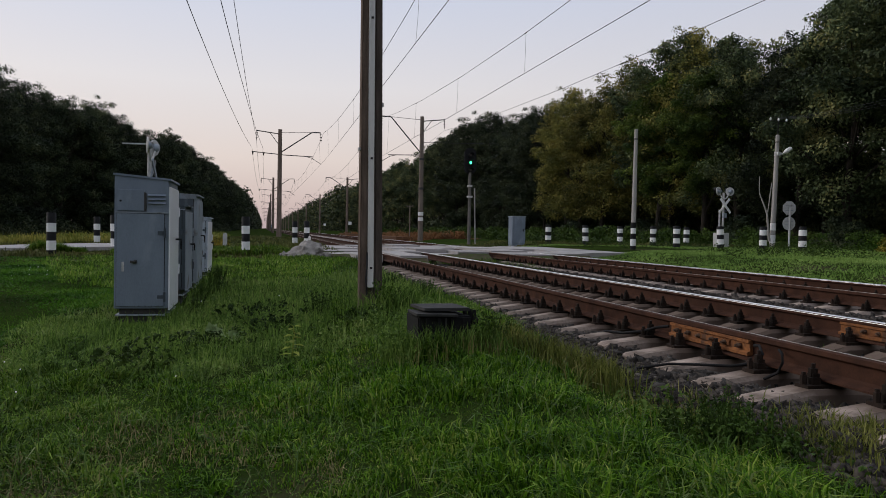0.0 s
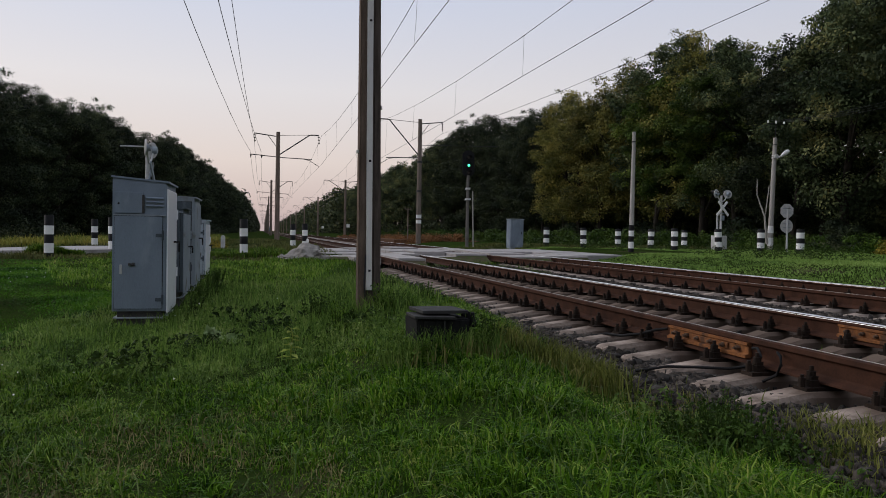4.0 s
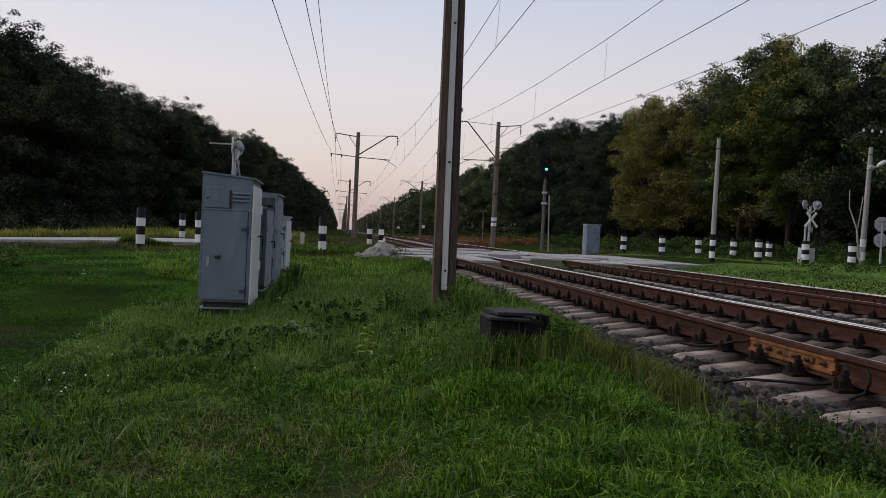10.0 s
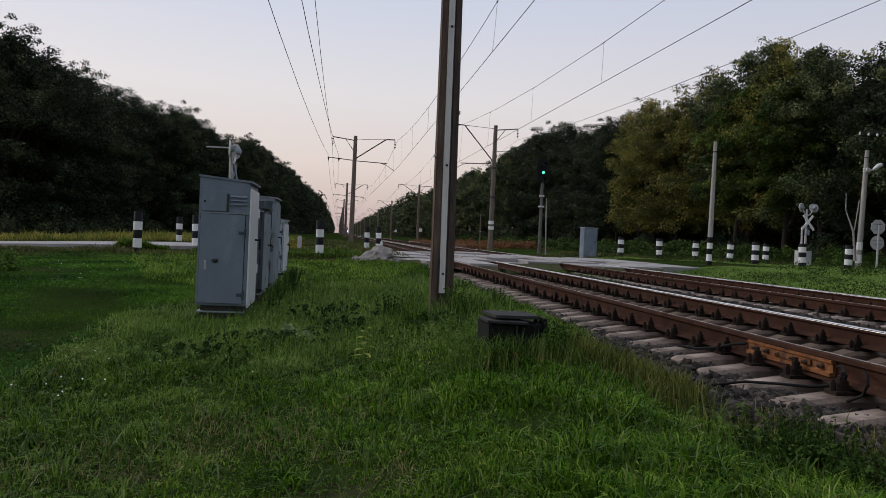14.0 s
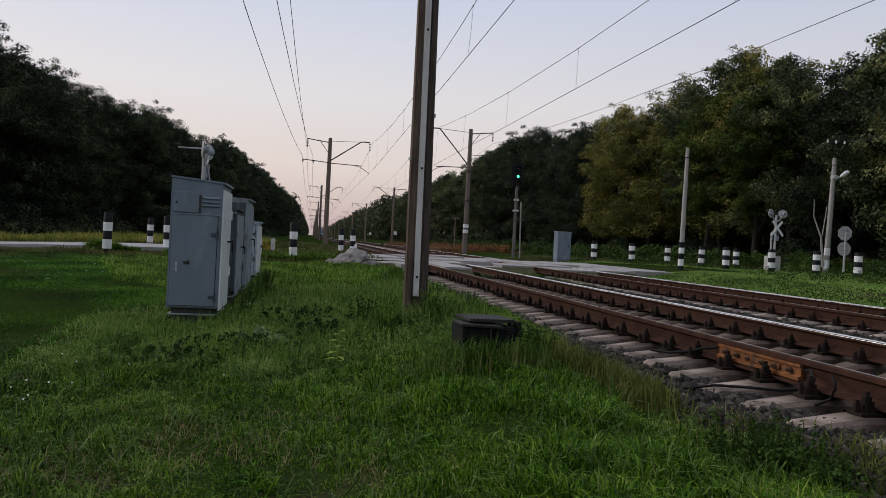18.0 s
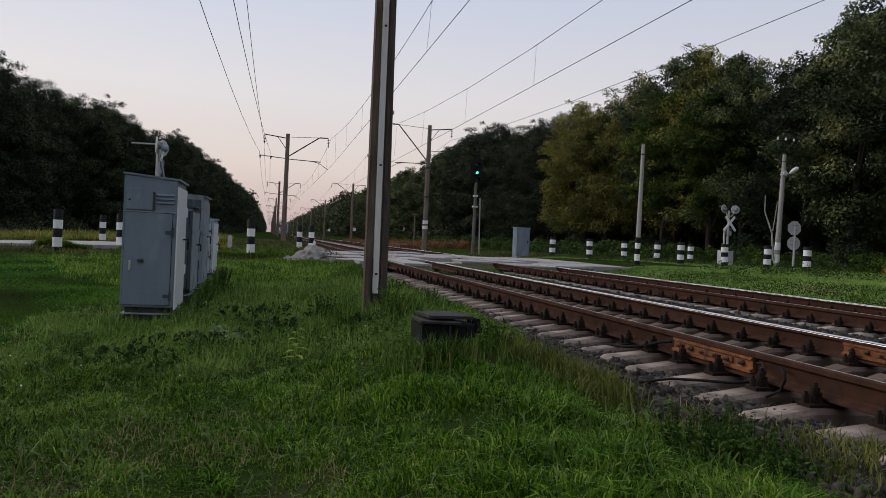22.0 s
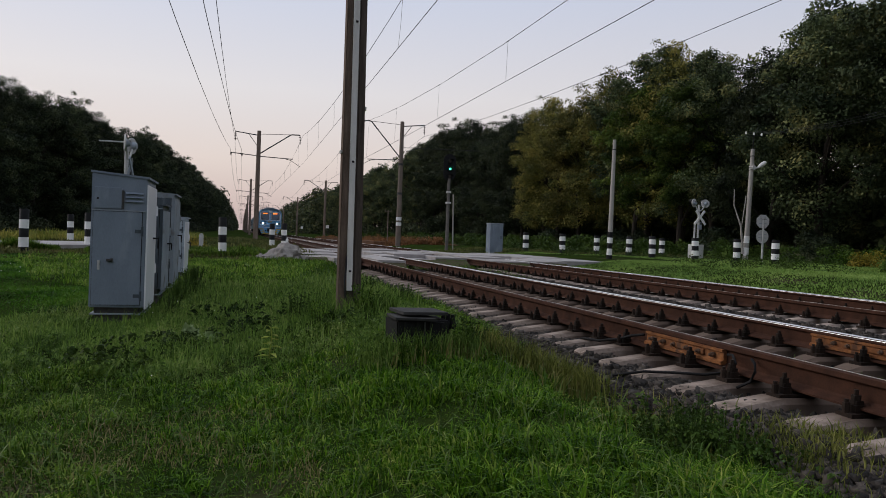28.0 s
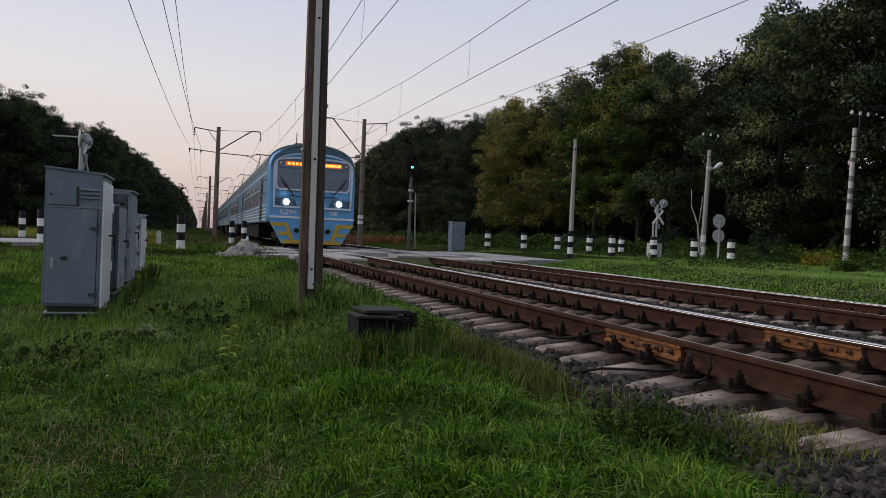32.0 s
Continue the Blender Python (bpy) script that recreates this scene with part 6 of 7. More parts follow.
def front(root):
    """The cab end: raked blue mask with two windscreens, destination displays, headlights, coupler and yellow-edged skirt."""
    mask = [(-1.70, 1.02), (-1.74, 1.3), (-1.74, 3.20)] + [(-1.74 * math.cos(math.pi * k / 22), 3.20 + 0.98 * math.sin(math.pi * k / 22) ** 0.80) for k in range(1, 22)] + [(1.74, 3.20), (1.74, 1.3), (1.70, 1.02)]
    bm = bmesh.new()
    back = [bm.verts.new((u, 0.78, v)) for u, v in mask]
    fore = [bm.verts.new((u * 0.955, 0.10 + 0.12 * max(v - 1.6, 0) / 2.6, 0.84 + (v - 0.84) * 0.975)) for u, v in mask]
    bm.faces.new(fore)
    for k in range(len(mask)):
        j = (k + 1) % len(mask)
        bm.faces.new((back[k], back[j], fore[j], fore[k])).smooth = True
    part("cab_mask", bm, M_BLUE, root, "light blue cab front")

    bm = bmesh.new()
    rim = [(u * 0.958, 0.84 + (v - 0.84) * 0.978) for u, v in mask[2:-2]]
    low = [(u * 0.915, 3.18 + (v - 3.20) * 0.66) for u, v in mask[2:-2]]
    quad = [[bm.verts.new((u, 0.10 + 0.12 * max(v - 1.6, 0) / 2.6 - 0.012, v)) for u, v in loop] for loop in (rim, low)]
    for k in range(len(rim) - 1):
        bm.faces.new((quad[0][k], quad[0][k + 1], quad[1][k + 1], quad[1][k]))
    bmesh.ops.solidify(bm, geom=list(bm.faces), thickness=0.01)
    part("brow", bm, M_BLUE_DEEP, root, "deeper blue brow over the windscreens")

    # the grey roof paint comes forward over the crest of the cab
    bm = bmesh.new()
    top = [p for p in mask if p[1] > 3.20 + 0.60]
    rows = [[bm.verts.new((u * f * 1.004, y, 0.84 + (v - 0.84) * h + 0.006 - drop)) for u, v in top] for f, h, y, drop in ((1.0, 1.0, 0.80, 0.0), (0.957, 0.977, 0.185, 0.0), (0.957, 0.977, 0.183, 0.05))]
    for a, b in zip(rows, rows[1:]):
        for k in range(len(top) - 1):
            bm.faces.new((a[k], a[k + 1], b[k + 1], b[k])).smooth = True
    bmesh.ops.solidify(bm, geom=list(bm.faces), thickness=0.008)
    part("crest_cap", bm, M_ROOF, root, "grey painted crest over the cab")

    def face(z):
        return 0.10 + 0.12 * max(z - 1.6, 0) / 2.6
    bm = bmesh.new()
    arch = [(-1.57 * math.cos(math.pi * k / 20), 3.18 + 0.62 * math.sin(math.pi * k / 20) ** 0.80) for k in range(21)]
    ring(bm, [(-1.53, 1.60)] + arch + [(1.53, 1.60)], face(2.4) - 0.045, 0.085, 0.05)
    part("white_outline", bm, M_PALE_BLUE, root, "white painted line round the windscreens")
    for s in (-1, 1):
        def sx(a, b):
            return tuple(sorted((s * a, s * b)))
        x0, x1 = sx(0.14, 1.40)
        bm = bmesh.new()
        prism(bm, [(s * 0.14, 2.36), (s * 1.36, 2.36), (s * 1.42, 2.44), (s * 1.43, 3.15), (s * 0.14, 3.15)], "y", face(2.5) - 0.035, face(2.5) + 0.2)
        w = part("windscreen", bm, M_GLASS, root, "dark windscreen")
        bm = bmesh.new()
        ring(bm, [(s * 0.10, 2.29), (s * 1.36, 2.29), (s * 1.46, 2.40), (s * 1.48, 3.42), (s * 1.38, 3.52), (s * 0.8, 3.60), (s * 0.10, 3.60)], face(2.5) - 0.02, 0.075, 0.035)
        part("window_frame", bm, M_PALE_BLUE, w, "white window frame")
        bm = bmesh.new()
        box(bm, *sx(0.16, 1.40), face(3.2) - 0.03, face(3.2) + 0.05, 3.17, 3.50)
        pnl = part("display_box", bm, M_GLASS, root)
        bm = bmesh.new()
        box(bm, *sx(0.42, 1.10), face(3.2) - 0.034, face(3.2) - 0.03, 3.265, 3.425)
        part("display_field", bm, M_LED_FIELD, pnl, "dim red-orange display field")
        bm = bmesh.new()
        n = 4 if s < 0 else 7
        for k in range(n):
            a = 0.46 + 0.62 * k / n
            box(bm, *(sorted((s * a, s * (a + (0.085 if s < 0 else 0.074))))), face(3.2) - 0.040, face(3.2) - 0.035, 3.295, 3.395)
        part("display_signs", bm, M_LED, pnl, "glowing orange destination signs, unreadable")
        bm = bmesh.new()
        tube(bm, [(s * 1.30, face(3.2) - 0.02, 3.36), (s * 1.30, face(3.2) - 0.06, 3.36)], 0.05, 10)
        part("marker_lamp", bm, M_SIGN, root)
        bm = bmesh.new()
        prism(bm, [(s * 0.62, 1.70), (s * 1.46, 1.70), (s * 1.46, 1.97), (s * 0.74, 1.97)], "y", face(1.6) - 0.03, face(1.6) + 0.02)
        unit = part("headlight_unit", bm, M_RECESS, root, "dark headlight recess")
        bm = bmesh.new()
        tube(bm, [(s * 1.035, face(1.8) - 0.03, 1.83), (s * 1.035, face(1.8) - 0.08, 1.83)], [0.115, 0.108], 20)
        part("headlight", bm, M_HEAD, unit, "lit white headlight")
        bm = bmesh.new()
        tube(bm, [(s * 0.80, face(2.0) - 0.03, 2.10), (s * 0.84, face(2.2) - 0.06, 2.22), (s * 1.24, face(2.4) - 0.06, 2.62)], 0.018, 6)
        tube(bm, [(s * 1.00, face(2.4) - 0.06, 2.44), (s * 1.32, face(2.4) - 0.06, 2.82)], 0.014, 6)
        part("wiper", bm, M_UNDER, root)
        bm = bmesh.new()
        tube(bm, [(s * 0.45, face(2) - 0.03, 2.07), (s * 0.95, face(2) - 0.03, 2.09)], 0.02, 6)
        part("handrail", bm, M_UNDER, root)
        bm = bmesh.new()
        tube(bm, [(s * 0.62, 0.06, 0.72), (s * 0.62, -0.05, 0.72), (s * 0.62, -0.10, 0.72)], [0.07, 0.10, 0.10], 12)
        part("buffer_socket", bm, M_UNDER, root)
        bm = bmesh.new()
        prism(bm, [(s * 1.64, 1.02), (s * 0.98, 1.02), (s * 0.92, 0.86), (s * 1.55, 0.86)], "y", -0.02, 0.04)
        part("yellow_corner", bm, M_YELLOW, root, "yellow painted skirt edge")
        bm = bmesh.new()
        prism(bm, [(s * 1.12, 1.015), (s * 0.97, 1.015), (s * 0.72, 0.36), (s * 0.88, 0.36)], "y", -0.045, -0.021)
        part("yellow_chevron", bm, M_YELLOW, root, "yellow painted chevron")
        bm = bmesh.new()
        prism(bm, [(s * 1.36, 0.66), (s * 0.97, 0.66), (s * 0.92, 0.52), (s * 1.28, 0.52)], "y", -0.03, -0.001)
        part("yellow_corner", bm, M_YELLOW, root, "yellow painted skirt edge")
        bm = bmesh.new()
        tube(bm, [(s * 1.76, 0.62, 2.1), (s * 1.92, 0.60, 2.15), (s * 1.92, 0.60, 2.6), (s * 1.76, 0.62, 2.7)], 0.02, 6)
        part("mirror_rail", bm, M_STEEL, root)
    bm = bmesh.new()
    prism(bm, [(-0.18, 3.62), (-0.24, 3.72), (-0.14, 3.78), (0, 3.76), (0.14, 3.78), (0.24, 3.72), (0.18, 3.62), (0, 3.48)], "y", 0.05, 0.20)
    part("emblem", bm, M_PALE_BLUE, root, "small pale shield emblem")
    bm = bmesh.new()
    tube(bm, [(-0.55, 1.6, 4.2), (-0.55, 1.6, 4.75)], 0.02, 6)
    part("antenna", bm, M_STEEL, root)
    bm = bmesh.new()
    box(bm, -0.32, 0.32, 0.06, 0.09, 1.99, 2.19)
    part("badge", bm, M_TAN, root, "small yellow badge")
    bm = bmesh.new()
    box(bm, -1.66, 1.66, 0.055, 0.10, 1.19, 1.27)
    part("white_stripe", bm, M_PALE_BLUE, root, "white painted stripe")
    bm = bmesh.new()
    prism(bm, [(-1.64, 1.04), (1.64, 1.04), (1.42, 0.66), (1.16, 0.20), (-1.16, 0.20), (-1.42, 0.66)], "y", 0.0, 0.35)
    part("skirt", bm, M_BLUE, root, "blue skirt plate under the cab")
    bm = bmesh.new()
    box(bm, -1.15, 1.15, -0.03, 0.05, 0.20, 0.35, 0.01)
    part("yellow_edge", bm, M_YELLOW, root, "yellow lower edge of the skirt")
    bm = bmesh.new()
    box(bm, -0.42, 0.42, -0.10, 0.1, 0.58, 1.08, 0.03)
    box(bm, -0.20, 0.22, -0.48, 0.0, 0.70, 1.0, 0.05)
    tube(bm, [(-0.3, -0.08, 0.66), (-0.2, -0.16, 0.46), (0, -0.2, 0.42), (0.25, -0.16, 0.48), (0.34, -0.08, 0.66)], 0.03, 6)
    part("coupler", bm, M_UNDER, root, "black automatic coupler with hoses")
    for text, x in (("ЕД9М", -0.94), ("100", 0.84)):
        cu = bpy.data.curves.new("lettering", "FONT")
        cu.body, cu.size, cu.align_x, cu.extrude = text, 0.23, "CENTER", 0.004
        cu.offset = 0.005
        tmp = bpy.data.objects.new("lettering", cu)
        scene.collection.objects.link(tmp)
        me = bpy.data.meshes.new_from_object(tmp.evaluated_get(bpy.context.evaluated_depsgraph_get()))
        bpy.data.objects.remove(tmp)
        me.materials.append(M_PALE_BLUE)
        ob = new("lettering", me)
        ob.parent = root
        ob.matrix_basis = pose(x, 0.088, 1.365, 90, 0, 0)
        tagged(ob, "pale painted lettering")


CAR = 21.2
CARS = [coach("train_lead_car", CAR, "blue electric train lead car with lit headlights and orange displays", True)]
pantograph(CARS[0], 15.5, False)
trailer = coach("train_car", CAR, "blue electric train car with pale stripes and dark windows")
CARS.append(trailer)
pantograph(trailer, 3.2, True)
for k in range(3):
    CARS.append(copy_thing(trailer, pose(TRAIN_X, 0, 0)))


# ---------------------------------------------------------------- grass and weeds
def patch(x, y, f, seed):
    """Slow unevenness between 0 and 1, from a few crossing waves."""
    g = np.random.default_rng(seed)
    v = np.zeros_like(x)
    for _ in range(6):
        a, k, p = g.uniform(0, 6.28), f * g.uniform(0.6, 1.9), g.uniform(0, 6.28)
        v += np.sin((x * np.cos(a) + y * np.sin(a)) * k + p)
    return np.clip(0.5 + v / 5.0, 0, 1)


def blades(name, x, y, z, height, width, mat, seed, label, bend=0.95, way=None):
    """Curved grass blades, each of three lengths: a foot, a middle and a tip that leans over."""
    g = np.random.default_rng(seed)
    n = len(x)
    a, l = g.uniform(0, 2 * np.pi, n), height * bend * g.random(n) ** 0.7
    if way is not None:
        a = way
    b = a + g.normal(0, 0.9, n)
    side = np.stack([-np.sin(b), np.cos(b), np.zeros(n)], 1) * (width * 0.5)[:, None]
    lean = np.stack([np.cos(a) * l, np.sin(a) * l, np.zeros(n)], 1)
    foot = np.stack([x, y, z - 0.02], 1)
    up = np.zeros((n, 3))
    up[:, 2] = height
    mid = foot + lean * 0.30 + up * 0.58
    tip = foot + lean + up * (0.98 - 0.35 * (l / np.maximum(height, 1e-3)))[:, None]
    v = np.stack([foot - side, foot + side, mid + side * 0.8, mid - side * 0.8, tip], 1).reshape(-1, 3)
    i = np.arange(n)[:, None] * 5
    me = raw_mesh(name, v, i + np.array([[0, 1, 2, 3]]), i + np.array([[3, 2, 4]]), mat)
    return tagged(new(name, me), label, "grass", kind="stuff")


def keep_out(x, y):
    """No grass on the ballast, the roads, or under the boxes and posts."""
    ok = ~((x > np.interp(y, [4.5, 4.7, 8.5, 10.5, 18, 22], [2.74, 2.60, 2.60, 2.34, 2.30, 2.5])) & (x < 10.5))
    west = (x < -4.3) & (y > np.interp(x, [-70, -40, -15, -10.5, -7.5, -6.0, -4.3], [29.6, 27.0, 24.9, 24.6, 23.6, 23.3, 24.4]) + 0.15)
    ok &= ~(west & (y < np.interp(x, [-70, -40, -15, -6, -4.3], [37.6, 34.6, 31.6, 29.7, 29.5]) - 0.1))
    ok &= ~((x > 10.3) & (x < 18) & (y > 24.2 + (x - 10.3) * 0.42) & (y < 34.3))
    ok &= ~((np.abs(x + 1.4) < 0.32) & (y > 9.2) & (y < 16))
    ok &= ~((np.abs(x - 1.4) < 0.25) & (np.abs(y - 6.05) < 0.22))
    return ok


SPOTS = ((-0.70, 3.52, 0.42, 0.26), (-0.25, 3.75, 0.30, 0.16), (-1.80, 3.55, 0.35, 0.45), (-1.05, 4.15, 0.22, 0.13))
hollow_rng = np.random.default_rng(301)
HOLLOWS = [(hollow_rng.uniform(-2.6, 2.6), 2.6 + 6.6 * hollow_rng.random() ** 1.3, hollow_rng.uniform(0.06, 0.20)) for _ in range(95)]


def hollow(x, y):
    """Small sunken gaps where the grass is low and thin."""
    v = 0 * x
    for a, b, u in HOLLOWS:
        v = np.maximum(v, np.exp(-(((x - a) / (1.5 * u)) ** 2 + ((y - b) / u) ** 2)))
    return v


def bare(x, y):
    """Worn spots, and the bare edge of the uncut grass."""
    v = 0 * x
    for a, b, u, w in SPOTS:
        v = np.maximum(v, 0.45 * np.exp(-(((x - a) / u) ** 2 + ((y - b) / w) ** 2)))
    e = (x - trodden_line(y) - 0.12 - 0.10 * np.sin(y * 2.1)) / 0.20
    return np.maximum(v, 0.68 * np.exp(-e ** 2) * (y < 9.5))


ZONES = (("rough_grass", M_GRASS, "uncut green grass mixed with dry brownish blades"), ("lush_grass", M_LUSH, "lush fresh green grass"),
         ("herb_grass", M_HERB, "dull green grass mixed with sage-coloured herbs"), ("mown_grass", M_MOWN, "short even dark green grass of the mown hollow"))


def zone(x, y):
    """Which kind of grass grows where: 0 rough, 1 lush, 2 herbs, 3 mown."""
    j = (patch(x, y, 2.6, 21) - 0.5) * 0.9
    z = np.where((x > -0.62 + j) & (y < 7.0 + j) | (x > 1.5 + j) & (y > 9), 1, 0)
    z = np.where((y > 6.9 + j) & (y < 13.5 + 2 * j) & (x < 2.0 + j), 2, z)
    return np.where(x < trodden_line(y), 3, z)


def lawn(name, n, x0, x1, y0, y1, skew, lo, hi, w, mat, seed, label, zones=False):
    g = np.random.default_rng(seed)
    y = y0 + (y1 - y0) * g.random(n) ** skew
    x = g.uniform(x0, x1, n)
    p = patch(x, y, 1.1, 7)
    q = patch(x, y, 4.5, 8)
    h = (lo + (hi - lo) * (0.25 * g.random(n) + 0.75 * p * q * 1.6)) * (0.75 + 0.5 * g.random(n))
    if zones:
        h = h * (1 - 0.55 * hollow(x, y))
    k = keep_out(x, y) & (g.random(n) > bare(x, y))
    x, y, h = x[k], y[k], h[k]
    w = w * (0.6 + 0.8 * g.random(len(x)))
    if not zones:
        return blades(name, x, y, ground_z(x, y), h, w, mat, seed + 1, label)
    zn = zone(x, y)
    h = np.where(zn == 3, np.minimum(h, 0.5 * lo + 0.35 * h), h)
    for i, (nm, m, lb) in enumerate(ZONES):
        s = zn == i
        blades(nm + name, x[s], y[s], ground_z(x[s], y[s]), h[s], w[s], m, seed + 1 + i, lb)


def tufts(name, n, per, x0, x1, y0, y1, skew, lo, hi, w, seed):
    """Grass in clumps: blades that arch outwards from many feet, of very uneven height."""
    g = np.random.default_rng(seed)
    cx, cy = g.uniform(x0, x1, n), y0 + (y1 - y0) * g.random(n) ** skew
    p = np.clip((patch(cx, cy, 1.6, 17) * 0.5 + patch(cx, cy, 6.5, 18) * 0.5 - 0.22) * 1.8, 0, 1)
    hl = hollow(cx, cy)
    ch = (lo + (hi - lo) * p * g.random(n) ** 0.6) * (1 - 0.6 * hl)
    k = keep_out(cx, cy) & (g.random(n) > 0.75 * hl) & (g.random(n) > bare(cx, cy)) & (g.random(n) < 0.22 + 1.0 * p) & (cx > trodden_line(cy) - 0.05)
    cx, cy, ch = cx[k], cy[k], ch[k]
    m = len(cx)
    way = g.uniform(0, 2 * np.pi, (m, per))
    d = 0.010 + 0.040 * g.random((m, per))
    x, y = cx[:, None] + np.cos(way) * d, cy[:, None] + np.sin(way) * d
    h = ch[:, None] * g.uniform(0.45, 1.25, (m, per))
    zn = np.repeat(zone(cx, cy), per)
    x, y, h, way = x.ravel(), y.ravel(), h.ravel(), way.ravel()
    w = w * (0.55 + 0.9 * g.random(len(x)))
    for i, (nm, mat, lb) in enumerate(ZONES[:3]):
        s = zn == i
        blades(nm + name, x[s], y[s], ground_z(x[s], y[s]), h[s], w[s], mat, seed + 1 + i, "arching tufts of " + lb, 1.45, way[s] + g.normal(0, 0.5, int(s.sum())))


def mown(n, x0, x1, y0, y1, seed):
    """The close even sward of the mown hollow."""
    g = np.random.default_rng(seed)
    y = y0 + (y1 - y0) * g.random(n) ** 1.45
    x = trodden_line(y) + 0.1 - (x1 - x0) * g.random(n) ** 1.25
    k = keep_out(x, y)
    x, y = x[k], y[k]
    h = (0.026 + 0.055 * patch(x, y, 1.4, 61)) * (0.7 + 0.6 * g.random(len(x)))
    blades("mown_sward", x, y, ground_z(x, y), h, (0.0075 + 0.0015 * y) * (0.7 + 0.6 * g.random(len(x))), M_MOWN, seed + 1, ZONES[3][2], 1.3)


def long_blades():
    """Single long pale blades that arch over the rest."""
    g = np.random.default_rng(307)
    n = 2600
    x, y = g.uniform(-2.4, 2.6, n), 2.4 + 5.2 * g.random(n) ** 1.5
    k = keep_out(x, y) & (x > trodden_line(y))
    x, y = x[k], y[k]
    blades("long_blades", x, y, ground_z(x, y) + 0.02, g.uniform(0.10, 0.24, len(x)), g.uniform(0.006, 0.011, len(x)), M_LONG, 308, "long pale green blades arching over the grass", 1.7)


def under_sward():
    """Short dense growth that covers the soil between the tufts."""
    g = np.random.default_rng(331)
    n = 90000
    x, y = g.uniform(-2.9, 2.7, n), 2.3 + 6.6 * g.random(n) ** 1.4
    k = keep_out(x, y) & (x > trodden_line(y) - 0.05) & (g.random(n) > 0.7 * bare(x, y))
    x, y = x[k], y[k]
    blades("under_sward", x, y, ground_z(x, y), g.uniform(0.02, 0.05, len(x)), g.uniform(0.005, 0.010, len(x)), M_LUSH, 332, "short dense green grass between the tufts", 1.5)


def tall_grass(name, n, spots, lo, hi, seed, stony=False, mat=M_HERB):
    """Tall dull grass left standing where no blade reaches."""
    g = np.random.default_rng(seed)
    sp = np.array(spots)
    k = g.choice(len(sp), n)
    x, y = sp[k, 0] + g.normal(0, 1, n) * sp[k, 2], sp[k, 1] + g.normal(0, 1, n) * sp[k, 3]
    ok = keep_out(x, y) | stony & (x < 3.2)
    x, y = x[ok], y[ok]
    z = np.maximum(ground_z(x, y), np.interp(x, *BED)) if stony else ground_z(x, y)
    blades(name, x, y, z, g.uniform(lo, hi, len(x)), g.uniform(0.005, 0.011, len(x)), mat, seed + 1, "tall dull green grass left standing", 0.55)


mown(112000, -11, -2, 3.0, 21, 161)
lawn("", 105000, -4.2, 2.76, 2.4, 9.2, 1.35, 0.03, 0.085, 0.0068, None, 101, "", True)
tufts("_tufts", 21000, 11, -3.0, 2.74, 2.3, 9.6, 1.35, 0.06, 0.185, 0.0102, 111)
under_sward()
long_blades()
lawn("_middle", 90000, -12, 2.75, 8.8, 22.0, 1.25, 0.04, 0.12, 0.012, None, 103, "", True)
tufts("_tufts_middle", 7500, 9, -9, 2.4, 9.2, 21.0, 1.2, 0.07, 0.22, 0.013, 113)
lawn("grass_behind", 16000, -7, 2.6, -7, 2.6, 1.0, 0.07, 0.18, 0.045, M_LUSH, 119, "rough green grass beside the line")
lawn("grass_west", 14000, -14, -4, -7, 8, 1.0, 0.03, 0.07, 0.045, M_MOWN, 121, "short green grass of the mown hollow")
lawn("grass_crossing", 40000, -30, 2.6, 21, 60, 1.5, 0.06, 0.20, 0.042, M_DUSTY, 105, "dusty olive grass beyond the road")
lawn("verge", 10000, -4.2, 1.5, 22.5, 25.0, 1.0, 0.18, 0.30, 0.032, M_GRASS, 115, "tall uncut grass at the edge of the road")
lawn("kerb_grass", 3400, -6.35, -5.0, 22.9, 23.6, 1.0, 0.16, 0.34, 0.026, M_GRASS, 123, "tall grass standing at the edge of the road")
lawn("kerb_grass_far", 5200, -16, -4.4, 22.6, 24.4, 1.0, 0.07, 0.17, 0.026, M_DUSTY, 125, "dull grass lapping over the edge of the road")
lawn("verge_west", 9000, -17, -4.3, 19.0, 24.2, 1.0, 0.05, 0.12, 0.03, M_DUSTY, 117, "thin dusty grass along the near edge of the road")
lawn("grass_signal", 14000, 10.6, 32, 35, 46, 1.0, 0.06, 0.20, 0.040, M_DUSTY, 127, "dull weedy grass at the foot of the signal")
lawn("grass_across", 128000, 10.6, 32, 9, 36, 1.0, 0.05, 0.11, 0.026, M_FAR_GRASS, 107, "green grass on the far side of the tracks")
lawn("meadow", 22000, -15, -2.5, 33.0, 58, 1.2, 0.20, 0.52, 0.040, M_GRASS_DRY, 109, "yellowing tall meadow grass before the woods")


def track_grass():
    """Grass that has taken hold between the tracks in front of the crossing slabs."""
    g = np.random.default_rng(171)
    n = 5200
    x, y = g.uniform(4.3, 7.30, n), 24.4 - 7.4 * g.random(n) ** 1.5
    k = (g.random(n) < 0.35 + 0.65 * patch(x, y, 2.0, 72)) & (np.abs(x - 4.966) > 0.2) & ((x < 6.9) | (y > 19)) & ((x > 5.25) | (y > 20.5))
    x, y = x[k], y[k]
    blades("track_grass", x, y, np.full(len(x), -0.27), g.uniform(0.06, 0.20, len(x)), g.uniform(0.008, 0.018, len(x)), M_GRASS, 173, "weedy grass between the two tracks before the slabs")


track_grass()


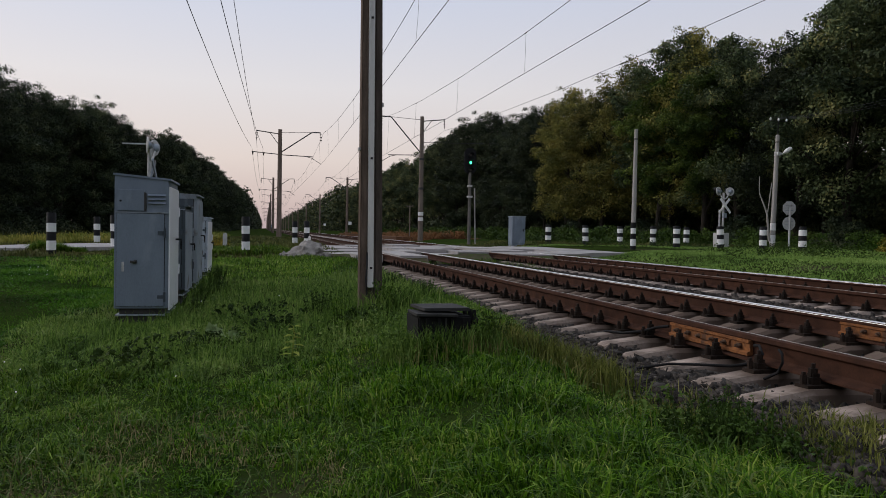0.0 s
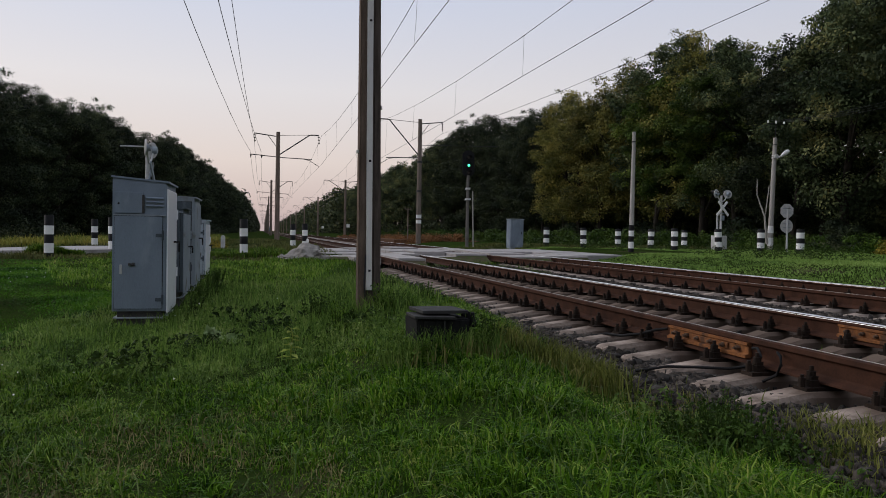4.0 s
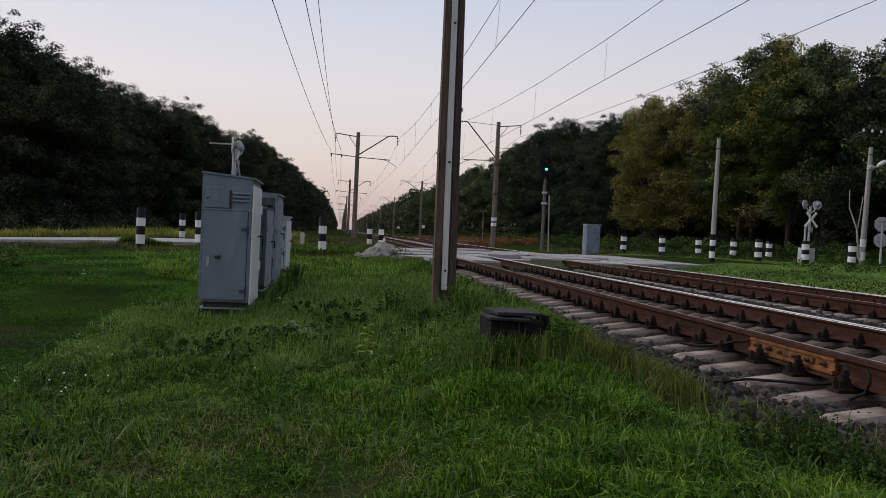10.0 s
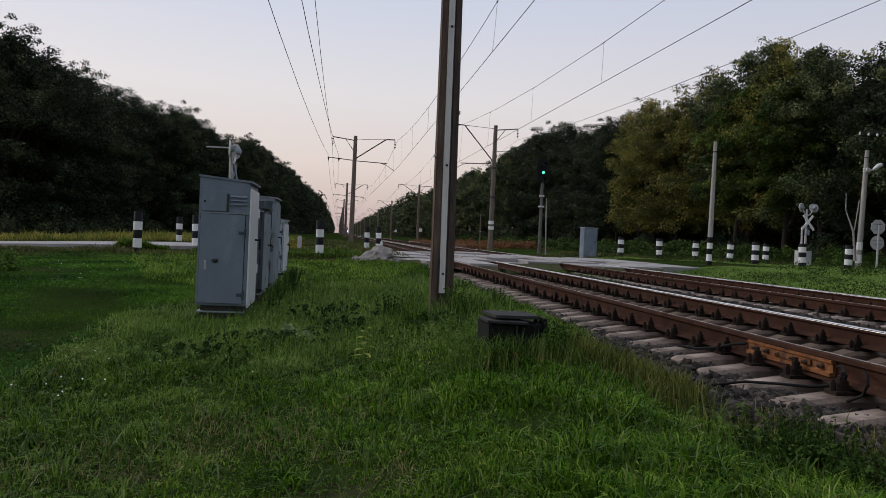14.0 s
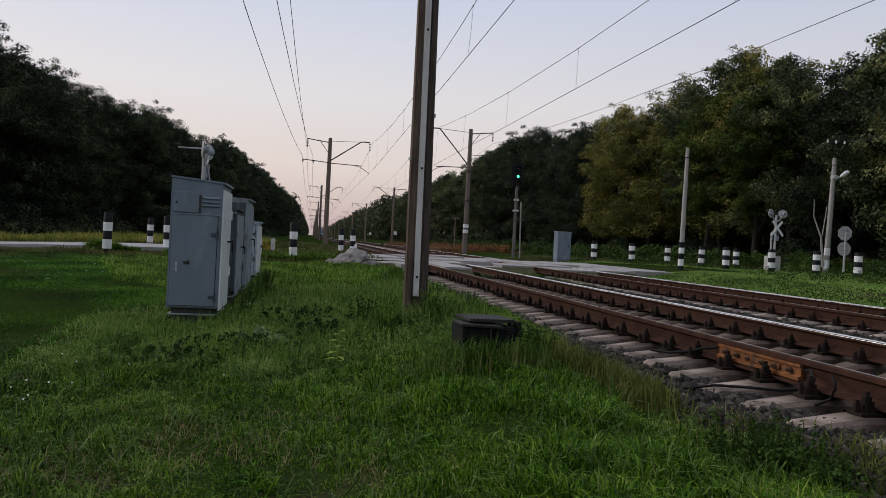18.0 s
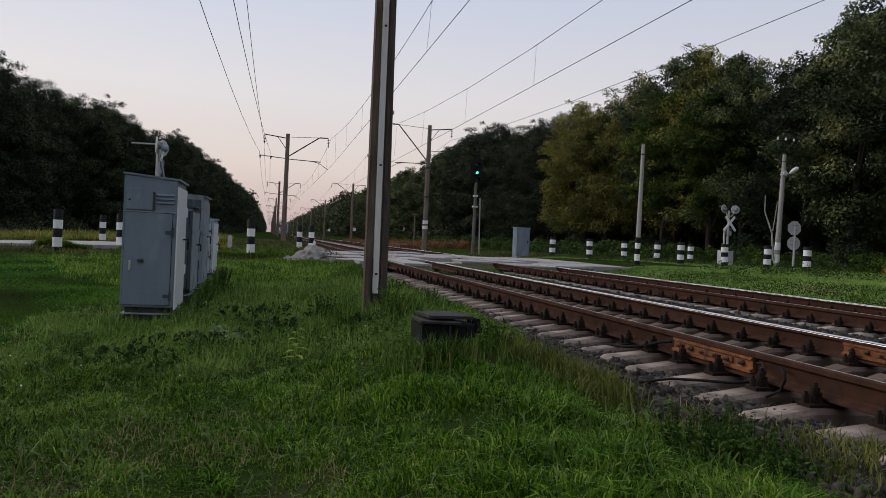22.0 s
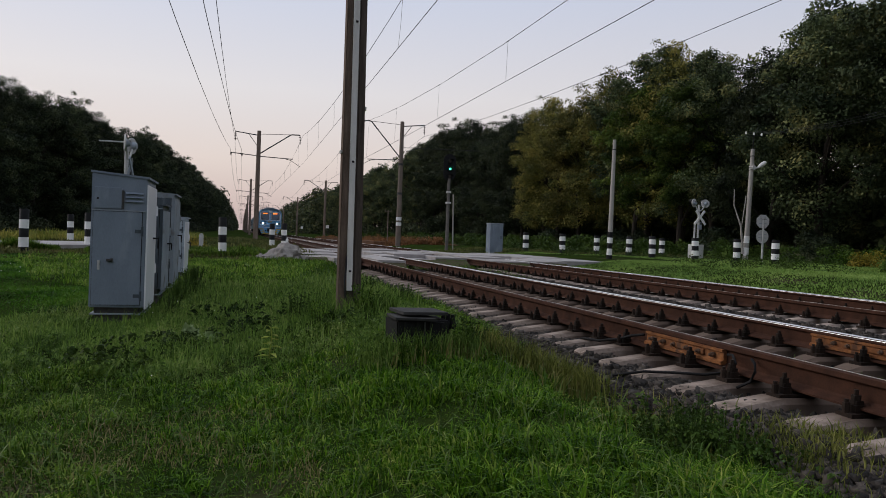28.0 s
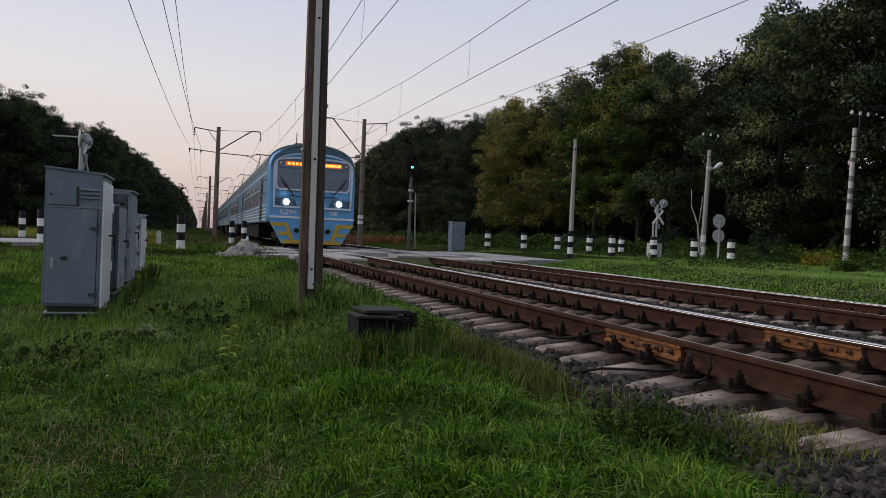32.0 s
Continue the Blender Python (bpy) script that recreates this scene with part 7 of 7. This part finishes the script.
def joint_grass():
    """Thin dark grass that has rooted in the ballast between the rails."""
    g = np.random.default_rng(177)
    x, y = g.uniform(4.15, 4.75, 420), 4.75 + g.normal(0, 0.45, 420)
    blades("joint_grass", x, y, np.full(420, -0.30), g.uniform(0.04, 0.13, 420), g.uniform(0.004, 0.009, 420), M_GRASS, 178, "thin dark grass rooted in the ballast between the rails")


joint_grass()
tall_grass("mast_grass", 900, ((1.0, 7.9, 0.22, 0.16), (1.3, 8.0, 0.16, 0.14), (0.8, 8.3, 0.2, 0.3), (1.5, 8.4, 0.15, 0.3)), 0.16, 0.40, 311)
tall_grass("box_grass", 1300, ((1.1, 5.9, 0.10, 0.2), (1.75, 5.95, 0.10, 0.2), (1.4, 5.72, 0.3, 0.07)), 0.12, 0.30, 313)
tall_grass("cabinet_grass", 700, ((-0.98, 9.7, 0.07, 0.5), (-1.0, 9.15, 0.10, 0.05), (-0.95, 11.3, 0.1, 0.8), (-0.95, 13.5, 0.12, 0.9), (-0.95, 15.8, 0.15, 0.6)), 0.12, 0.32, 315)
tall_grass("herb_stand", 9500, ((-0.6, 9.0, 0.5, 0.6), (0.2, 9.3, 0.5, 0.7), (0.6, 8.0, 0.4, 0.5), (0.3, 10.8, 0.7, 1.0), (1.2, 9.6, 0.4, 0.9), (-0.3, 12.0, 0.5, 1.3), (-1.4, 8.2, 0.4, 0.4), (-0.6, 7.5, 0.4, 0.3)), 0.09, 0.25, 317)
tall_grass("shoulder_grass", 2600, ((2.75, 3.35, 0.16, 0.14), (2.60, 3.0, 0.22, 0.16), (2.9, 3.0, 0.16, 0.16), (2.45, 4.0, 0.14, 0.22)), 0.06, 0.17, 321, True, M_SHOULDER)
tall_grass("bank_grass", 1700, ((2.05, 6.0, 0.10, 0.22), (2.2, 5.6, 0.10, 0.22), (2.28, 5.2, 0.10, 0.22), (2.36, 4.9, 0.08, 0.15)), 0.12, 0.33, 319, False, M_SHOULDER)
lawn("heap_grass", 1500, 0.0, 2.2, 20.2, 21.15, 1.0, 0.12, 0.22, 0.022, M_GRASS, 175, "tall grass at the foot of the rubble heap")


def seed_heads():
    """Dry pale stalks with ears that stand over the grass near the box and the ballast."""
    g = np.random.default_rng(131)
    c = np.array([(1.2, 5.65), (1.6, 5.65), (2.30, 5.0), (2.36, 5.15), (2.42, 5.3), (2.30, 4.9), (2.25, 5.2), (1.75, 5.7)])
    k = g.choice(len(c), 420)
    x, y = c[k, 0] + g.normal(0, 0.10, 420), c[k, 1] + g.normal(0, 0.12, 420)
    s = x < 2.62
    blades("dry_stalks", x[s], y[s], ground_z(x[s], y[s]), g.uniform(0.10, 0.22, s.sum()), g.uniform(0.005, 0.012, s.sum()), M_STRAW, 132, "dry pale grass stalks over the green", 0.6)


seed_heads()


def herb_leaves(name, n, spots, size, mat, seed, label):
    """Low broad-leaved herbs that cover the ground in mats."""
    g = np.random.default_rng(seed)
    sp = np.array(spots)
    k = g.choice(len(sp), n)
    x, y = sp[k, 0] + g.normal(0, 1, n) * sp[k, 2], sp[k, 1] + g.normal(0, 1, n) * sp[k, 3]
    ok = keep_out(x, y)
    x, y = x[ok], y[ok]
    c = np.stack([x, y, ground_z(x, y) + g.uniform(0.02, 0.16, len(x))], 1)
    tagged(new(name, leaf_cloud(name, c, g.uniform(0.02, 0.05, len(x)), len(x) * 9, size, mat, seed)), label, "herbs", kind="stuff")


herb_leaves("ground_herbs", 1300, ((-1.0, 7.4, 0.45, 0.5), (-0.5, 8.2, 0.35, 0.4), (0.3, 8.8, 0.5, 0.6), (-0.6, 10.0, 0.25, 1.2), (0.8, 10.5, 0.6, 1.5), (-1.9, 7.0, 0.3, 0.8), (0.9, 7.2, 0.5, 0.4), (1.05, 6.0, 0.06, 0.2)),
            0.014, M_HERB, 141, "low dull green broad-leaved herbs in the grass")
herb_leaves("bank_herbs", 240, ((2.42, 3.55, 0.16, 0.28), (2.60, 3.85, 0.10, 0.22), (2.55, 3.3, 0.12, 0.2)),
            0.016, M_BANK, 142, "dark green leafy herbs on the bank beside the ballast")
herb_leaves("pale_herb", 5, ((-0.38, 8.05, 0.06, 0.05), (-0.52, 8.12, 0.05, 0.04)), 0.075, M_PALE_LEAF, 143, "pale silvery leaves of a herb in the grass")


def drooping_stalk():
    """A single pale stalk with leaves in pairs and a tip that hangs over."""
    x, y = 0.25, 7.0
    root = thing("stalk_plant", pose(x, y, gz(x, y) - 0.02, 0, 0, 20), "pale yellow-green stalk plant with a drooping tip", "plant")
    line = [Vector(p) for p in ((0, 0, 0), (0.01, 0.01, 0.12), (0.02, 0.0, 0.24), (0.01, 0, 0.32), (-0.03, 0, 0.35), (-0.06, 0.0, 0.32))]
    bm = bmesh.new()
    tube(bm, line, [0.006, 0.006, 0.005, 0.004, 0.003, 0.002], 6)
    part("stalk", bm, M_STALK, root)
    for k in range(14):
        a, h = k * 2.4, 0.05 + 0.021 * k
        p = Vector((0.015 * (h / 0.3), 0, h))
        d = Vector((math.cos(a), math.sin(a), -0.15))
        w = Vector((-math.sin(a), math.cos(a), 0)) * 0.030
        q = 0.150 - 0.006 * k
        bm = bmesh.new()
        vs = [bm.verts.new(v) for v in (p, p + d * q * 0.5 + w + Vector((0, 0, 0.014)), p + d * q, p + d * q * 0.5 - w + Vector((0, 0, 0.014)))]
        bm.faces.new(vs)
        part("leaf", bm, M_STALK, root)


drooping_stalk()
herb_leaves("dark_herbs", 420, ((-1.18, 7.2, 0.20, 0.22), (-0.20, 9.5, 0.22, 0.25), (0.12, 8.5, 0.16, 0.14), (-0.55, 7.8, 0.2, 0.15), (0.95, 7.7, 0.2, 0.15)), 0.022, M_BANK, 145, "dark green leafy herbs in the grass")


def dry_edge():
    """Short dry growth on the worn spots and along the trodden edge."""
    g = np.random.default_rng(151)
    y = 3.2 + 6.0 * g.random(5200) ** 1.3
    x = trodden_line(y) + 0.14 + 0.10 * np.sin(y * 2.1) + g.normal(0, 0.13, len(y))
    k = g.choice(len(SPOTS), 3600)
    sp = np.array(SPOTS)[k]
    x = np.concatenate([x, sp[:, 0] + g.normal(0, 0.6, len(k)) * sp[:, 2]])
    y = np.concatenate([y, sp[:, 1] + g.normal(0, 0.6, len(k)) * sp[:, 3]])
    blades("dry_edge", x, y, ground_z(x, y), g.uniform(0.015, 0.055, len(x)), g.uniform(0.006, 0.013, len(x)), M_DRY_LITTER, 152, "short dry brown grass on trodden ground", 1.9)


dry_edge()


def dry_patch():
    """Brownish dry blades among the green where the grass is thin."""
    g = np.random.default_rng(155)
    n = 9000
    x, y = g.uniform(-2.3, 0.4, n), 2.6 + 3.0 * g.random(n) ** 1.2
    k = (patch(x, y, 2.2, 23) > 0.45 + 0.3 * g.random(n)) & (x > trodden_line(y) + 0.1)
    x, y = x[k], y[k]
    blades("dry_patch", x, y, ground_z(x, y), g.uniform(0.05, 0.13, len(x)), g.uniform(0.004, 0.008, len(x)), M_DRY_LITTER, 156, "brownish dry blades mixed into the uncut grass", 1.3)


dry_patch()


def weed_mesh(seed, h, spread, stalks, leaf, mat, count):
    g = np.random.default_rng(seed)
    bm = bmesh.new()
    pts = []
    for k in range(stalks):
        a, d = g.uniform(0, 6.28), spread * math.sqrt(g.random())
        b = Vector((math.cos(a) * d * 0.5, math.sin(a) * d * 0.5, 0))
        t = Vector((math.cos(a) * d, math.sin(a) * d, h * g.uniform(0.6, 1.0)))
        tube(bm, [b, b.lerp(t, 0.5) + Vector((0, 0, 0.03)), t], [0.005, 0.004, 0.002], 4)
        pts += [b.lerp(t, u) for u in np.linspace(0.15, 1.0, 7)]
    c = np.array([tuple(p) for p in pts])
    return mesh_of("stalk", bm, M_WEED), leaf_cloud("leaf", c, np.full(len(c), leaf * 1.5), count, leaf, mat, seed + 9)


WEEDS = [weed_mesh(61, 0.42, 0.26, 22, 0.015, M_BANK, 1100), weed_mesh(62, 0.26, 0.22, 18, 0.013, M_BANK, 800), weed_mesh(63, 0.50, 0.16, 14, 0.015, M_GRASS, 500),
         weed_mesh(64, 0.40, 0.17, 17, 0.011, M_BANK, 900)]


def weed(x, y, k, s=1.0):
    root = thing("weed_plant", pose(x, y, gz(x, y) - 0.02, 0, 0, random.uniform(0, 360)), "leafy green weed growing in the grass", "weed", group="weeds")
    root.scale = (s, s, s)
    part("stalk", WEEDS[k][0], None, root)
    tagged(part("leaf", WEEDS[k][1], None, root), kind="stuff")


for x, y, k, s in ((1.22, 7.9, 2, 0.9), (0.75, 7.7, 2, 0.8), (1.4, 8.1, 0, 0.6), (1.70, 5.75, 2, 0.7), (1.25, 5.6, 2, 0.5),
                   (1.85, 6.1, 0, 0.75), (2.30, 3.45, 3, 0.72), (2.40, 3.62, 3, 0.82), (2.50, 3.45, 3, 0.80), (2.58, 3.75, 3, 0.66), (2.62, 3.95, 3, 0.55), (2.66, 3.5, 1, 0.7), (2.42, 3.25, 3, 0.8), (2.52, 3.1, 1, 0.8), (2.22, 3.6, 1, 0.9), (2.68, 3.72, 3, 0.5),
                   (-0.88, 10.2, 0, 0.6), (-0.85, 11.3, 0, 0.7), (-0.8, 12.4, 1, 1.0), (-0.8, 13.7, 0, 0.8), (0.6, 8.6, 0, 0.8), (2.0, 9.4, 0, 0.6), (1.75, 10.8, 1, 0.8)):
    weed(x, y, k, s)


def flowers():
    g = np.random.default_rng(77)
    n = 46
    c = g.choice(5, n)
    cx, cy = np.array([-4.6, -4.1, -2.3, -1.8, -0.6])[c], np.array([15.2, 13.6, 6.5, 5.9, 9.0])[c]
    x, y = cx + g.normal(0, 0.45, n), cy + g.normal(0, 0.7, n)
    z = ground_z(x, y) + g.uniform(0.08, 0.22, n)
    r = g.uniform(0.004, 0.008, n)
    a = np.arange(6) * np.pi / 3
    v = np.stack([np.stack([x + r * np.cos(t), y + r * np.sin(t) * 0.6, z + r * np.sin(t) * 0.8], 1) for t in a], 1)
    f = np.arange(n)[:, None] * 6
    q = np.concatenate([f + np.array([[0, 1, 2, 3]]), f + np.array([[0, 3, 4, 5]])])
    ob = new("wild_flowers", raw_mesh("wild_flowers", v.reshape(-1, 3), q, np.zeros((0, 3), int), M_WHITE))
    tagged(ob, "tiny white wild flowers scattered in the grass", "flowers", kind="stuff")


flowers()


# ---------------------------------------------------------------- what moves
def motions():
    """The train comes down the near track at an even speed."""
    for k, car in enumerate(CARS):
        y0 = TRAIN_END + k * CAR
        walk(car, [(t, pose(TRAIN_X, y0 + TRAIN_SPEED * (32.0 - t), 0)) for t in (0.0, 8.0, 16.0, 24.0, 32.0)])


TRAIN_END, TRAIN_SPEED = 30.0, 22.3
motions()
